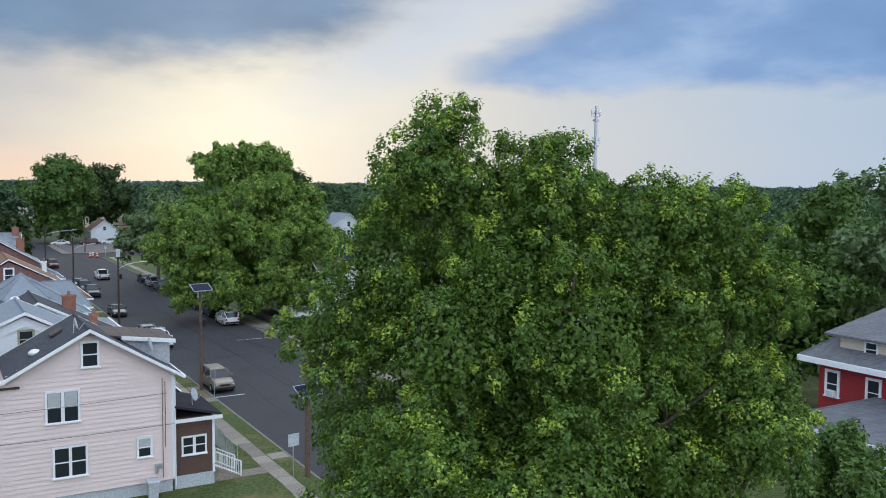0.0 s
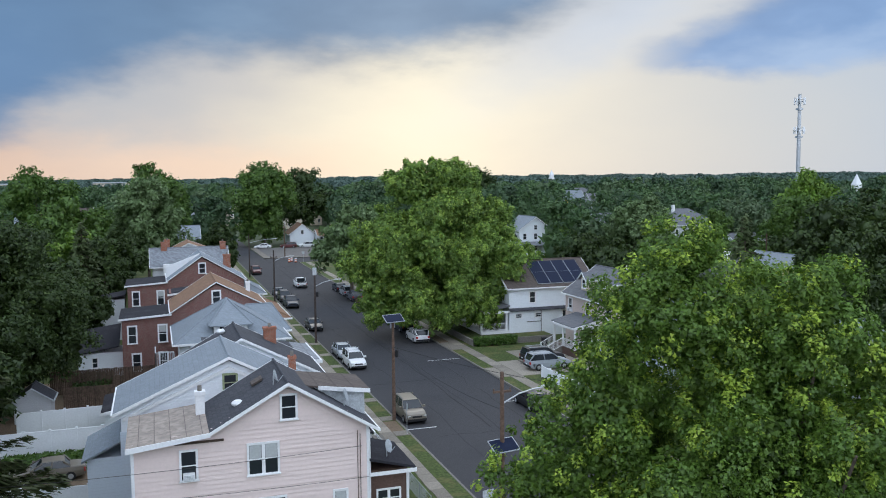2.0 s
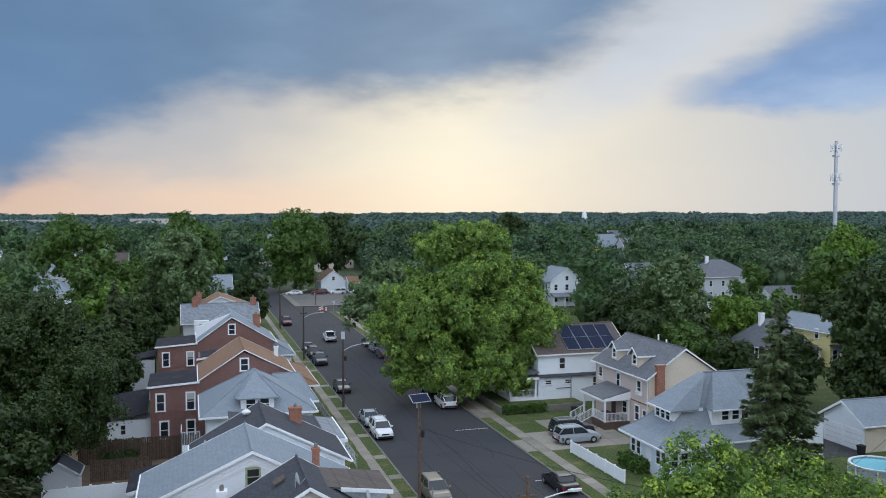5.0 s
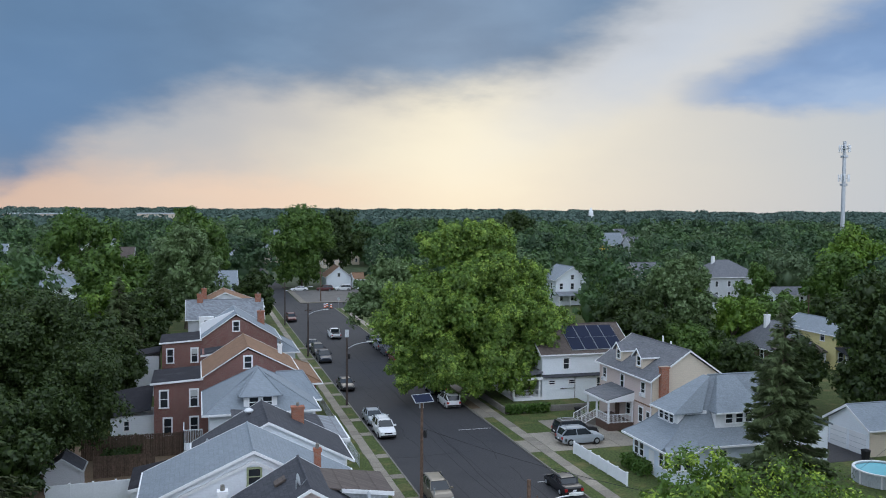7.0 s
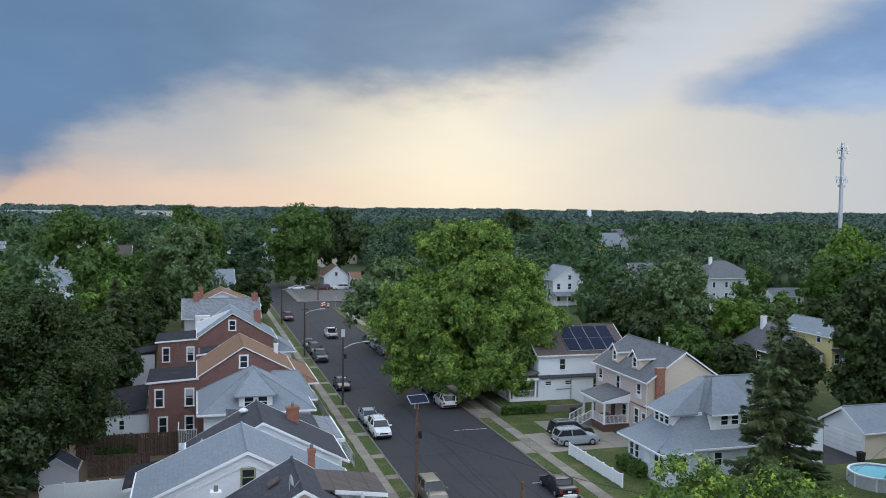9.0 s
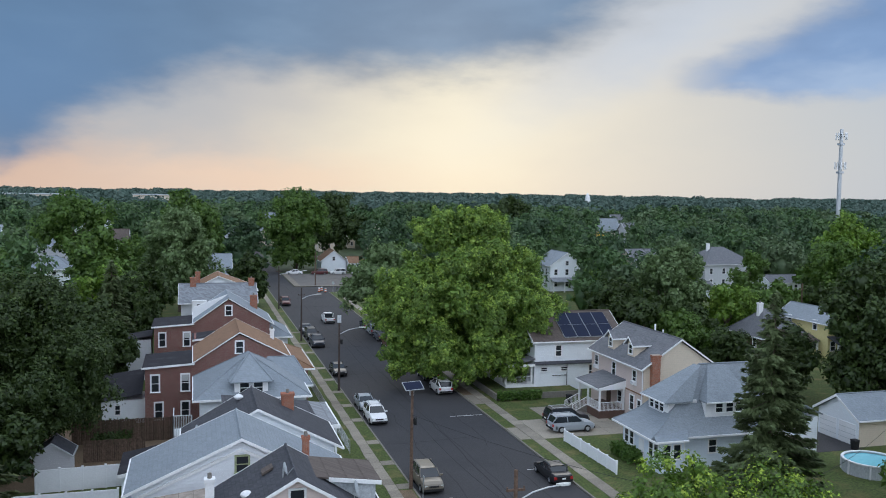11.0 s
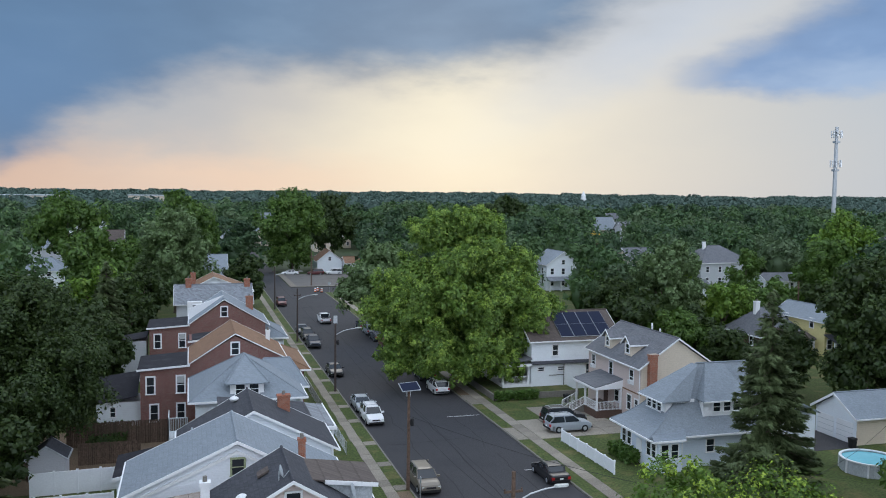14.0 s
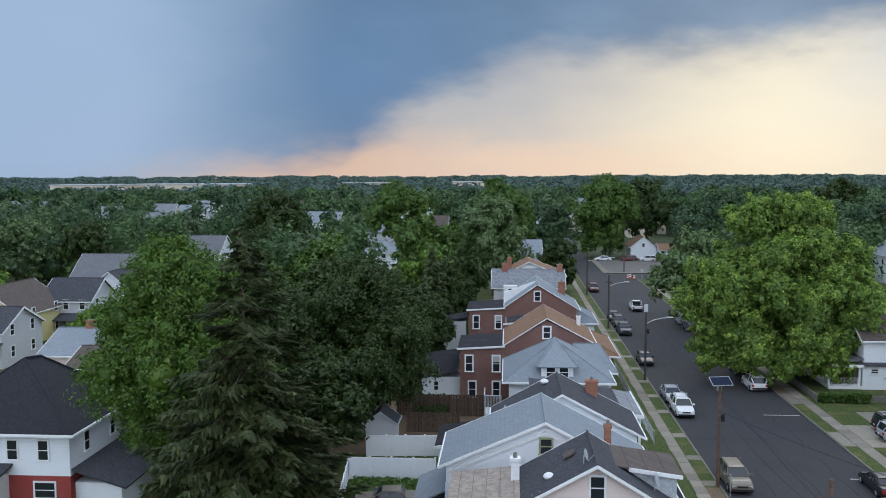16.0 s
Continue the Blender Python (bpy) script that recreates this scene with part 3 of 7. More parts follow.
# ---- trees ----
def quads_mesh(name, V, material, extra=None):
    """A mesh of separate leaves: V is (n, 3 or 4, 3). extra: (vertices, quads) joined to it."""
    n, k = V.shape[:2]
    co = V.reshape(-1, 3)
    idx = np.arange(k * n)
    start = np.arange(0, k * n, k)
    if extra is not None:
        ev, ef = extra
        idx = np.concatenate([idx, (ef + len(co)).reshape(-1)])
        start = np.concatenate([start, k * n + 4 * np.arange(len(ef))])
        co = np.concatenate([co, ev])
    me = bpy.data.meshes.new(name)
    me.vertices.add(len(co))
    me.vertices.foreach_set("co", co.astype(np.float32).reshape(-1))
    me.loops.add(len(idx))
    me.loops.foreach_set("vertex_index", idx.astype(np.int32))
    me.polygons.add(len(start))
    me.polygons.foreach_set("loop_start", start.astype(np.int32))
    me.update(calc_edges=True)
    me.materials.append(material)
    return me


def unit(rng, n):
    d = rng.normal(size=(n, 3))
    return d / np.linalg.norm(d, axis=1, keepdims=True)


def leaves(rng, P, N, size, wide=0.55, four=False):
    """Leaves at P that face roughly N: triangles, or, where they are seen from near by, diamonds."""
    n = len(P)
    N = N + 0.75 * unit(rng, n)
    N /= np.linalg.norm(N, axis=1, keepdims=True)
    A = np.cross(N, unit(rng, n))
    A /= np.linalg.norm(A, axis=1, keepdims=True) + 1e-9
    B = np.cross(N, A)
    s = (size * rng.uniform(0.6, 1.3, n))[:, None]
    droop = np.array([0, 0, -1.0]) * s * rng.uniform(0, 0.35, n)[:, None]
    if four:
        return np.stack([P + A * s + droop, P + B * s * wide, P - A * s * 0.9, P - B * s * wide], axis=1)
    s = s * 1.2
    return np.stack([P + A * s + droop, P + (B * 0.75 - A * 0.6) * s, P - (B * 0.75 + A * 0.6) * s], axis=1)


def cores(C, R, n=8, k=5):
    """Rough dark balls of quads inside the clumps, so that no light falls right through."""
    ev, ef = [], []
    for c, r in zip(C, R):
        base = sum(len(e) for e in ev)
        ring = []
        for i in range(k):
            th = math.pi * (i + 0.5) / k
            for j in range(n):
                ph = 2 * math.pi * j / n
                wob = 1 + 0.15 * math.sin(3 * ph + 5 * th + c[0])
                ring.append((c[0] + r * wob * math.sin(th) * math.cos(ph), c[1] + r * wob * math.sin(th) * math.sin(ph), c[2] + r * wob * math.cos(th)))
        ev.append(np.array(ring))
        for i in range(k - 1):
            for j in range(n):
                ef.append((base + i * n + j, base + i * n + (j + 1) % n, base + (i + 1) * n + (j + 1) % n, base + (i + 1) * n + j))
    return np.concatenate(ev), np.array(ef)


def tree(label, x, y, h, r, low, leaf, count, size, seed, clumps=40, top=0.55, trunk=0.35, young=None, share=0.14, category="tree", name="tree", group="", fill=0.4, squash=1.0, tuft=42, wild=0.3, tight=1.0, spread=(0.78, 1.22), four=False, lobes=None, flat=False):
    """A broad-leaved tree: trunk and limbs, and a crown of clumps, each of many tufts of leaves, from the height low up to h."""
    rng = np.random.default_rng(seed)
    t = thing(name, label, category, (x, y, 0), group=group)
    hc = (h - low) / 2
    zc = low + hc
    C = []
    K = []
    tries = 0
    while lobes and len(C) < clumps:
        i = int(rng.integers(len(lobes)))
        lx, ly, lz, lr = lobes[i]
        p = np.array([lx, ly, lz]) + unit(rng, 1)[0] * lr * rng.uniform(0.62, 0.92)
        tries += 1
        gap = 0.42 * lr * 0.9995 ** tries
        if all(j == i or math.dist(p, o[:3]) > 0.66 * o[3] for j, o in enumerate(lobes)) and all(math.dist(p, c) > gap for c in C):
            C.append(p)
            K.append(lr)
    while len(C) < clumps:
        p = rng.uniform(-1, 1, 3)
        q = np.linalg.norm(p)
        if 0.45 < q < 1.0:
            lift = 1.0 if p[2] < 0 else 1.0 - (1 - top) * p[2] ** 1.6
            k = rng.uniform(1 - wild, 1.0)
            C.append((p[0] * r * lift * 0.86 * k, p[1] * r * lift * 0.86 * squash * k, zc + p[2] * hc * 0.88))
    C = np.array(C)
    R = r * rng.uniform(0.15, 0.34, clumps) * (40 / clumps) ** 0.25 * tight
    R = np.minimum(R, hc * 0.45)
    if lobes:
        R = np.array(K) * rng.uniform(0.2, 0.42, clumps) * tight
    nt = max(60, count // tuft)
    wt_ = R ** 2 * (1 + (1.6 * np.clip(C[:, 2] / h, 0, 1) ** 4 if lobes else 0))
    ot = rng.choice(clumps, nt, p=wt_ / np.sum(wt_))
    D = unit(rng, nt)
    D[:, 2] = np.where(rng.random(nt) < 0.45, np.abs(D[:, 2]), D[:, 2])
    T = C[ot] + D * (R[ot] * rng.uniform(*spread, nt))[:, None] * np.array([1, 1, 0.9])
    tr = R[ot] * rng.uniform(0.16, 0.34, nt) * (1.0 if flat else 1.15) + size
    own = rng.integers(0, nt, count)
    G = unit(rng, count)
    if flat:
        G[:, 2] = np.where(G[:, 2] < -0.2, -G[:, 2] * 0.5, G[:, 2])
    P = T[own] + G * (tr[own] * rng.random(count) ** 0.45)[:, None] * np.array([1, 1, 0.75 if flat else 1.1])
    N = 0.8 * G + 0.5 * D[own] + np.array([0, 0, 0.5])
    V = leaves(rng, P, N, size, four=four)
    nf = count // 6
    of = rng.choice(clumps, nf, p=R ** 3 / np.sum(R ** 3))
    inner = leaves(rng, C[of] + unit(rng, nf) * (R[of] * rng.uniform(0.25, 0.85, nf))[:, None], unit(rng, nf), size * 1.5, four=four)
    if lobes:
        nf = count // 3
        Q = np.array(lobes)
        of = rng.choice(len(Q), nf, p=Q[:, 3] ** 2 / np.sum(Q[:, 3] ** 2))
        dirs = unit(rng, nf)
        inner = leaves(rng, Q[of, :3] + dirs * (Q[of, 3] * rng.uniform(0.35, 0.72, nf))[:, None], dirs + np.array([0, 0, 0.4]), size * 1.5, four=four)
    V = np.concatenate([V, inner])
    own = np.concatenate([own, np.zeros(nf, int)])
    # tufts facing up take lighter leaves: young growth, plus top highlights painted in
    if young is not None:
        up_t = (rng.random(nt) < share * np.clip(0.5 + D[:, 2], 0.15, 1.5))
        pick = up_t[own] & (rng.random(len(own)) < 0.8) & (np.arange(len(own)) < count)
        part("young_growth", quads_mesh("young_growth", V[pick], young), young, t, "yellow-green young shoots and painted highlight tufts", world=False)
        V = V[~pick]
    me = quads_mesh("crown", V, leaf, None if lobes else cores(C, R * 0.45, 6, 4))
    part("crown", me, leaf, t, world=False)
    s = Shape()
    fork = low + (h - low) * 0.25
    s.loft([[(q * math.cos(a * math.pi / 5), q * math.sin(a * math.pi / 5), z) for a in range(10)] for q, z in ((trunk * 1.5, 0.0), (trunk * 1.08, 0.5), (trunk, 1.5), (trunk * 0.85, fork * 0.7), (trunk * 0.7, fork))])
    for i in np.argsort(rng.random(clumps))[:9]:
        a = Vector((0, 0, fork * rng.uniform(0.75, 1.0)))
        b = Vector(C[i])
        mid = a.lerp(b, 0.5) + Vector((0, 0, 0.05 * h))
        s.tube(a, mid, trunk * 0.45, trunk * 0.28, 6).tube(mid, b, trunk * 0.28, trunk * 0.08, 6)
    part("trunk", s, M_bark, t, world=False)
    return t


def conifer(label, x, y, h, r, low, leaf, count, size, seed, group=""):
    """A spruce: whorls of drooping boughs on a straight stem, each bough a fan of hanging twigs."""
    rng = np.random.default_rng(seed)
    t = thing("spruce", label, "tree", (x, y, 0), group=group)
    boughs = 420
    k0 = rng.random(boughs) ** 1.25
    zb = low + (h - low) * k0
    az_ = rng.uniform(0, 2 * math.pi, boughs)
    ln = r * (1 - k0) ** 0.85 * rng.uniform(0.6, 1.12, boughs) + 0.25
    own = rng.choice(boughs, count, p=ln ** 1.5 / np.sum(ln ** 1.5))
    k = rng.random(count) ** 0.55
    dx, dy = np.cos(az_[own]), np.sin(az_[own])
    side = rng.normal(size=count) * 0.15 * ln[own] * (1.15 - k)
    drop = 0.34 * k - 0.16 * k ** 3
    px = dx * ln[own] * k - dy * side
    py = dy * ln[own] * k + dx * side
    pz = zb[own] - drop * ln[own] - np.abs(rng.normal(size=count)) * 0.16 - np.abs(side) * 0.35
    P = np.stack([px, py, pz], 1)
    sgn = np.sign(side)[:, None]
    A = np.stack([dx, dy, np.full(count, -0.35)], 1) + sgn * np.stack([-dy, dx, np.full(count, -0.3)], 1) * 0.8 + 0.35 * unit(rng, count)
    A /= np.linalg.norm(A, axis=1, keepdims=True)
    B = np.cross(A, np.stack([dx * 0.3, dy * 0.3, np.ones(count)], 1) + 0.4 * unit(rng, count))
    B /= np.linalg.norm(B, axis=1, keepdims=True) + 1e-9
    s_ = (size * rng.uniform(0.6, 1.4, count))[:, None]
    V = np.stack([P + A * s_ * 1.3, P + (B * 0.45 - A * 0.6) * s_, P - (B * 0.45 + A * 0.6) * s_], axis=1)
    me = quads_mesh("crown", V, leaf)
    part("crown", me, leaf, t, world=False)
    st = Shape().tube((0, 0, 0), (0, 0, h - 0.3), 0.3, 0.04, 8)
    for i in range(0, boughs, 4):
        tip = (math.cos(az_[i]) * ln[i] * 0.8, math.sin(az_[i]) * ln[i] * 0.8, zb[i] - 0.2 * ln[i])
        st.tube((0, 0, zb[i]), tip, 0.05, 0.015, 4, caps=False)
    part("trunk", st, M_bark, t, world=False)
    return t

# ---- ground, streets ----
RL, RR = 18.0, 31.7          # kerb faces of the street
ZR = -0.13                   # road surface
gs = Shape().add([(-2600, -300, ZR - 0.03), (2600, -300, ZR - 0.03), (2600, 4200, ZR - 0.03), (-2600, 4200, ZR - 0.03)], [(0, 1, 2, 3)])
structure("ground", gs, M_field, "wide flat grassy ground reaching the horizon", "ground")
road = Shape()
road.box(RL, RR, -60, 226, ZR - 0.02, ZR)
road.box(RR, 190, 211, 224, ZR - 0.02, ZR)
road.box(-90, RL, -4, 30, ZR - 0.02, ZR)
road.box(RR, 90, -4, 14, ZR - 0.02, ZR)
road.box(16.5, 24.8, 226, 520, ZR - 0.02, ZR)
structure("road", road, M_asphalt, "worn dark grey asphalt street with faint patches", "road")


def block(name, x0, x1, y0, y1):
    s = Shape().box(x0, x1, y0, y1, ZR - 0.02, 0.0)
    return structure(name, s, M_grass, "patchy green and straw-coloured lawn between the houses", "lawn")


block("ground_west", -110, RL - 0.16, 36, 226)
block("ground_east", RR + 0.16, 190, 20, 211)
structure("parking_lot", Shape().box(26.6, 60.0, 224.0, 257.0, ZR - 0.02, -0.02), M_lot, "worn grey concrete parking lot across the junction", "parking lot")
for nm, x0, x1, y0, y1 in (("kerb_west", RL - 0.16, RL, 36, 226), ("kerb_east", RR, RR + 0.16, 20, 211)):
    structure(nm, Shape().box(x0, x1, y0, y1, ZR - 0.02, 0.012), M_kerb, "worn grey concrete kerb along the street", "kerb")


def paving(name, label, slabs, group="", material=None):
    """A pavement of separate slabs, each (x0, x1, y0, y1)."""
    t = thing(name, label, "pavement", (slabs[0][0], slabs[0][2], 0), kind="structure")
    for x0, x1, y0, y1 in slabs:
        key = (round(x1 - x0, 2), round(y1 - y0, 2))
        z = random.uniform(0.02, 0.036)

        def make():
            w, d = key
            s = Shape().loft([[(0, 0, -0.05), (w, 0, -0.05), (w, d, -0.05), (0, d, -0.05)], [(0, 0, 0), (w, 0, 0), (w, d, 0), (0, d, 0)],
                              [(0.015, 0.015, 0.012), (w - 0.015, 0.015, 0.012), (w - 0.015, d - 0.015, 0.012), (0.015, d - 0.015, 0.012)]])
            me = s.mesh("slab")
            me.materials.append(material or M_concrete)
            return me

        part("slab", cached(("slab", material.name if material else "") + key, make), material or M_concrete, t, m=pose(x0, y0, z, random.uniform(-0.3, 0.3), random.uniform(-0.3, 0.3)))
    return t


structure("pavement_north", Shape().box(25.0, 26.6, 224, 257, ZR - 0.02, 0.02).box(25.0, 90, 224, 225.6, ZR - 0.02, 0.022), M_concrete, "pale concrete pavement across the end of the street", "pavement")
paving("pavement_west", "pale concrete slab pavement along the west kerb", [(15.6 + 0.05 * math.sin(y), 16.6, y, y + 1.46) for y in np.arange(38, 224, 1.5)])
paving("pavement_east", "pale concrete slab pavement along the east kerb", [(33.1, 34.3, y, y + 1.46) for y in np.arange(40, 209, 1.5)])
# crossings of the verge, between pavement and kerb
walks = [(y, y + 1.2) for y in (50.5, 66.8, 71.3, 77.8, 84.5, 93.0, 99.5, 106.5, 113.5, 121.0, 133.0, 141.0, 152.0)]
paving("verge_path", "short concrete paths across the verge", [(16.65, 17.8, a, b) for a, b in walks])
paving("driveway", "pale concrete driveway apron and parking pad", [(31.9, 33.05, 82.6, 87.0), (31.9, 33.05, 97.5, 102.0)] +
       [(34.35 + 2.5 * i, 36.8 + 2.5 * i, 82.4 + 2.4 * j, 84.75 + 2.4 * j) for i in range(4) for j in range(3)] + [(37.5, 43.6, 89.8, 94.6)])
structure("bare_verge", Shape().box(16.3, 17.7, 67.0, 71.0, -0.02, 0.02).box(32.0, 33.4, 99.0, 110.0, -0.02, 0.02), M_soil, "bare brown trodden soil on the verge", "soil")
structure("road_marking", Shape().box(18.1, 20.6, 68.55, 68.70, ZR, ZR + 0.006).box(29.2, 31.6, 74.0, 74.12, ZR, ZR + 0.006).box(27.6, 31.4, 93.3, 93.42, ZR, ZR + 0.006), M_line, "worn white parking bay lines on asphalt", "road marking")
crack = Shape()
rng0 = random.Random(5)
for x, y0, y1 in ((24.8, 50, 120), (21.5, 60, 75)):
    px = x
    for y in range(y0, y1, 2):
        nx = px + rng0.uniform(-0.18, 0.18)
        crack.add([(px - 0.06, y, ZR + 0.004), (px + 0.06, y, ZR + 0.004), (nx + 0.06, y + 2, ZR + 0.004), (nx - 0.06, y + 2, ZR + 0.004)], [(0, 1, 2, 3)])
        px = nx
structure("road_seam", crack, M_patch, "dark tarred seam along the asphalt", "road seam")

# tar seams and cracks in the carriageway
rngc = random.Random(5)
seams = Shape()
for x0, ya, yb, wdt, wob in ((24.9, 60, 222, 0.05, 0.12), (21.4, 78, 150, 0.035, 0.3), (28.3, 64, 128, 0.035, 0.3), (26.6, 128, 205, 0.03, 0.35)):
    y, x = ya, x0
    while y < yb:
        nx, ny = x0 + rngc.uniform(-wob, wob), y + rngc.uniform(1.2, 3.0)
        if rngc.random() < 0.85:
            seams.push([(x - wdt, y, ZR + 0.004), (x + wdt, y, ZR + 0.004), (nx + wdt, ny, ZR + 0.004), (nx - wdt, ny, ZR + 0.004)], (0, 0, 0.004))
        x, y = nx, ny
for k in range(9):
    y = 66 + k * 17 + rngc.uniform(-4, 4)
    x = rngc.uniform(18.4, 21)
    while x < rngc.uniform(25, 31):
        nx, ny = x + rngc.uniform(0.8, 1.8), y + rngc.uniform(-0.5, 0.5)
        seams.push([(x, y - 0.03, ZR + 0.004), (nx, ny - 0.03, ZR + 0.004), (nx, ny + 0.03, ZR + 0.004), (x, y + 0.03, ZR + 0.004)], (0, 0, 0.004))
        x, y = nx, ny
structure("road_seams", seams, M_seam, "dark tar seams and cracks in the asphalt road", "seams")

# ---- houses west of the street ----
def house(label, x, y, group=""):
    return thing("house", label, "house", (x, y, 0), group=group)


# pink house with the dark roof and the rear extension
h = house("two-storey pink clapboard house with a dark shingle roof", 3, 50)
PY0, PY1 = 47.8, 53.4
gable_wall(h, [(-2.5, 0.7), (9.9, 0.7), (9.9, 6.95), (5.5, 9.45), (1.4, 7.3), (-2.5, 6.85)], PY0 + 0.04, PY1, M_pink)
body(h, -2.45, 9.85, PY0 + 0.08, PY1, 0.0, 0.7, M_trim, "foundation", "grey painted foundation")


def pink_top(x):
    return np.interp(x, [-2.5, 1.4, 5.5, 9.9], [6.85, 7.3, 9.45, 6.95])


z = 0.72
while z < 9.2:
    xs = [x for x in np.linspace(-2.5, 9.9, 249) if pink_top(x) > z + 0.1]
    if xs:
        s = Shape().push([(xs[0], PY0 - 0.025, z), (xs[-1], PY0 - 0.025, z), (xs[-1], PY0 + 0.02, z + 0.27), (xs[0], PY0 + 0.02, z + 0.27)], (0, 0.03, 0))
        part("clapboard", s, M_pinkboard, h)
    z += 0.25
for x in (-2.5, 9.9):
    part("corner_board", Shape().box(x - 0.08, x + 0.08, PY0 - 0.03, PY0 + 0.1, 0.7, 6.8), M_white, h)
gable_y(h, 1.3, 10.4, 5.5, 47.3, 53.6, 7.35, 6.75, 9.7, M_dark_roof)
old = Shape()
slab(old, [(-2.8, 47.25, 6.95), (1.35, 47.25, 7.42), (1.35, 53.7, 7.42), (-2.8, 53.7, 6.95)], 0.12)
part("rear_roof", old, M_old_roof, h, "weathered beige roll roofing with stains")
for k in range(5):
    xx = -2.2 + 0.8 * k
    zz = 6.95 + (xx + 2.8) * 0.113
    part("roof_seam", Shape().push([(xx, 47.3, zz + 0.004), (xx + 0.03, 47.3, zz + 0.008), (xx + 0.03, 53.6, zz + 0.008), (xx, 53.6, zz + 0.004)], (0, 0, 0.015)), M_old_seam, h)
part("rake_board", Shape().push([(-2.8, 47.2, 6.7), (1.4, 47.2, 7.18), (1.4, 47.2, 7.42), (-2.8, 47.2, 6.98)], (0, 0.06, 0)), M_white, h)
part("weathered_board", Shape().box(-0.4, 2.1, 47.7, 47.78, 6.78, 6.9), M_fence_wood, h, "unpainted brown board under the eave")
# dormer toward the street
part("dormer_roof", Shape().push([(6.6, 49.6, 8.95), (10.5, 49.6, 8.42), (10.5, 53.5, 8.42), (6.6, 53.5, 8.95)], (0, 0, -0.1)), M_brown_roof, h, "brown shingle dormer roof")
part("dormer_fascia", Shape().push([(7.5, 49.55, 8.6), (10.5, 49.55, 8.2), (10.5, 49.55, 8.43), (7.5, 49.55, 8.83)], (0, 0.05, 0)), M_white, h)
part("dormer_wall", Shape().push([(7.3, 49.8, 8.7), (10.2, 49.8, 8.3), (10.2, 49.8, 6.9), (9.6, 49.8, 7.2)], (0, 3.5, 0)), M_trim, h)
window(h, 5.55, PY0 - 0.01, 7.62, 0.78, 1.3)
for x in (3.72, 4.56):
    window(h, x, PY0 - 0.01, 4.75, 0.72, 1.65, blind=0.5)
    window(h, x + 0.32, PY0 - 0.01, 1.75, 0.75, 1.6)
window(h, 0.28, PY0 - 0.01, 4.85, 0.78, 1.55)
ac_unit(h, 0.28, PY0 - 0.03, 4.85)
window(h, 8.3, PY0 - 0.01, 2.25, 0.68, 1.05, blind=0.5)
for x in (-0.7, 0.2):
    window(h, x, PY0 - 0.01, 1.75, 0.72, 1.6, blind=0.6)
chimney(h, 1.1, 51.4, 7.0, 8.7, 0.5, 0.5, M_white)
vent(h, 3.0, 49.4, 8.15, 0.34)
dish(h, 4.9, 48.6, 9.2, 78, 0.34)
dish(h, 8.9, 49.2, 7.6, 70, 0.42)
part("skylight", Shape().push([(3.9, 50.6, 8.87), (4.5, 50.6, 9.2), (4.5, 51.4, 9.2), (3.9, 51.4, 8.87)], (0, 0, 0.12)), M_brown_roof, h, "small framed roof hatch")
for x0, z0, x1, z1 in ((9.3, 0.9, 9.3, 6.6), (9.45, 2.6, 9.45, 6.4)):
    part("conduit", Shape().tube((x0, PY0 - 0.05, z0), (x1, PY0 - 0.05, z1), 0.018, n=6), M_fence_wood, h)
part("downpipe", Shape().tube((9.98, PY0 - 0.08, 0.3), (9.98, PY0 - 0.08, 6.6), 0.04, n=6), M_white, h)
part("meter", Shape().tube((9.1, PY0 - 0.02, 1.6), (9.1, PY0 - 0.2, 1.6), 0.14, n=10).box(8.85, 9.0, PY0 - 0.15, PY0, 1.2, 1.7), M_steel, h)
# enclosed porch on the corner
body(h, 10.0, 12.2, 48.0, 52.0, 0.75, 4.1, M_brownside, "porch_wall", "maroon sided porch wall")
body(h, 9.98, 12.25, 47.98, 52.0, 0.0, 0.75, M_trim, "porch_base")
part("porch_roof", Shape().push([(9.95, 47.6, 4.95), (12.6, 47.6, 4.25), (12.6, 52.4, 4.25), (9.95, 52.4, 4.95)], (0, 0, -0.14)), M_flat_roof, h, "dark porch roof")
part("porch_fascia", Shape().box(9.95, 12.65, 47.5, 47.58, 3.95, 4.15), M_white, h)
for x in (10.75, 11.45):
    window(h, x, 47.99, 1.95, 0.6, 1.0, cas=0.07)
part("corner_post", Shape().box(12.15, 12.3, 47.95, 48.1, 0.7, 4.0), M_white, h)
dish(h, 11.2, 48.6, 4.6, 50, 0.38)
steps(h, 12.3, 13.9, 48.2, 49.4, 0.95, 5, "+x")
railing(h, (12.3, 48.15), (13.9, 48.15), 0.95, 0.9, 0.14, z1=0.1)
railing(h, (12.3, 49.45), (13.9, 49.45), 0.95, 0.9, 0.14, z1=0.1)
part("front_path", Shape().box(13.9, 15.6, 48.2, 49.4, -0.02, 0.03), M_concrete, h)

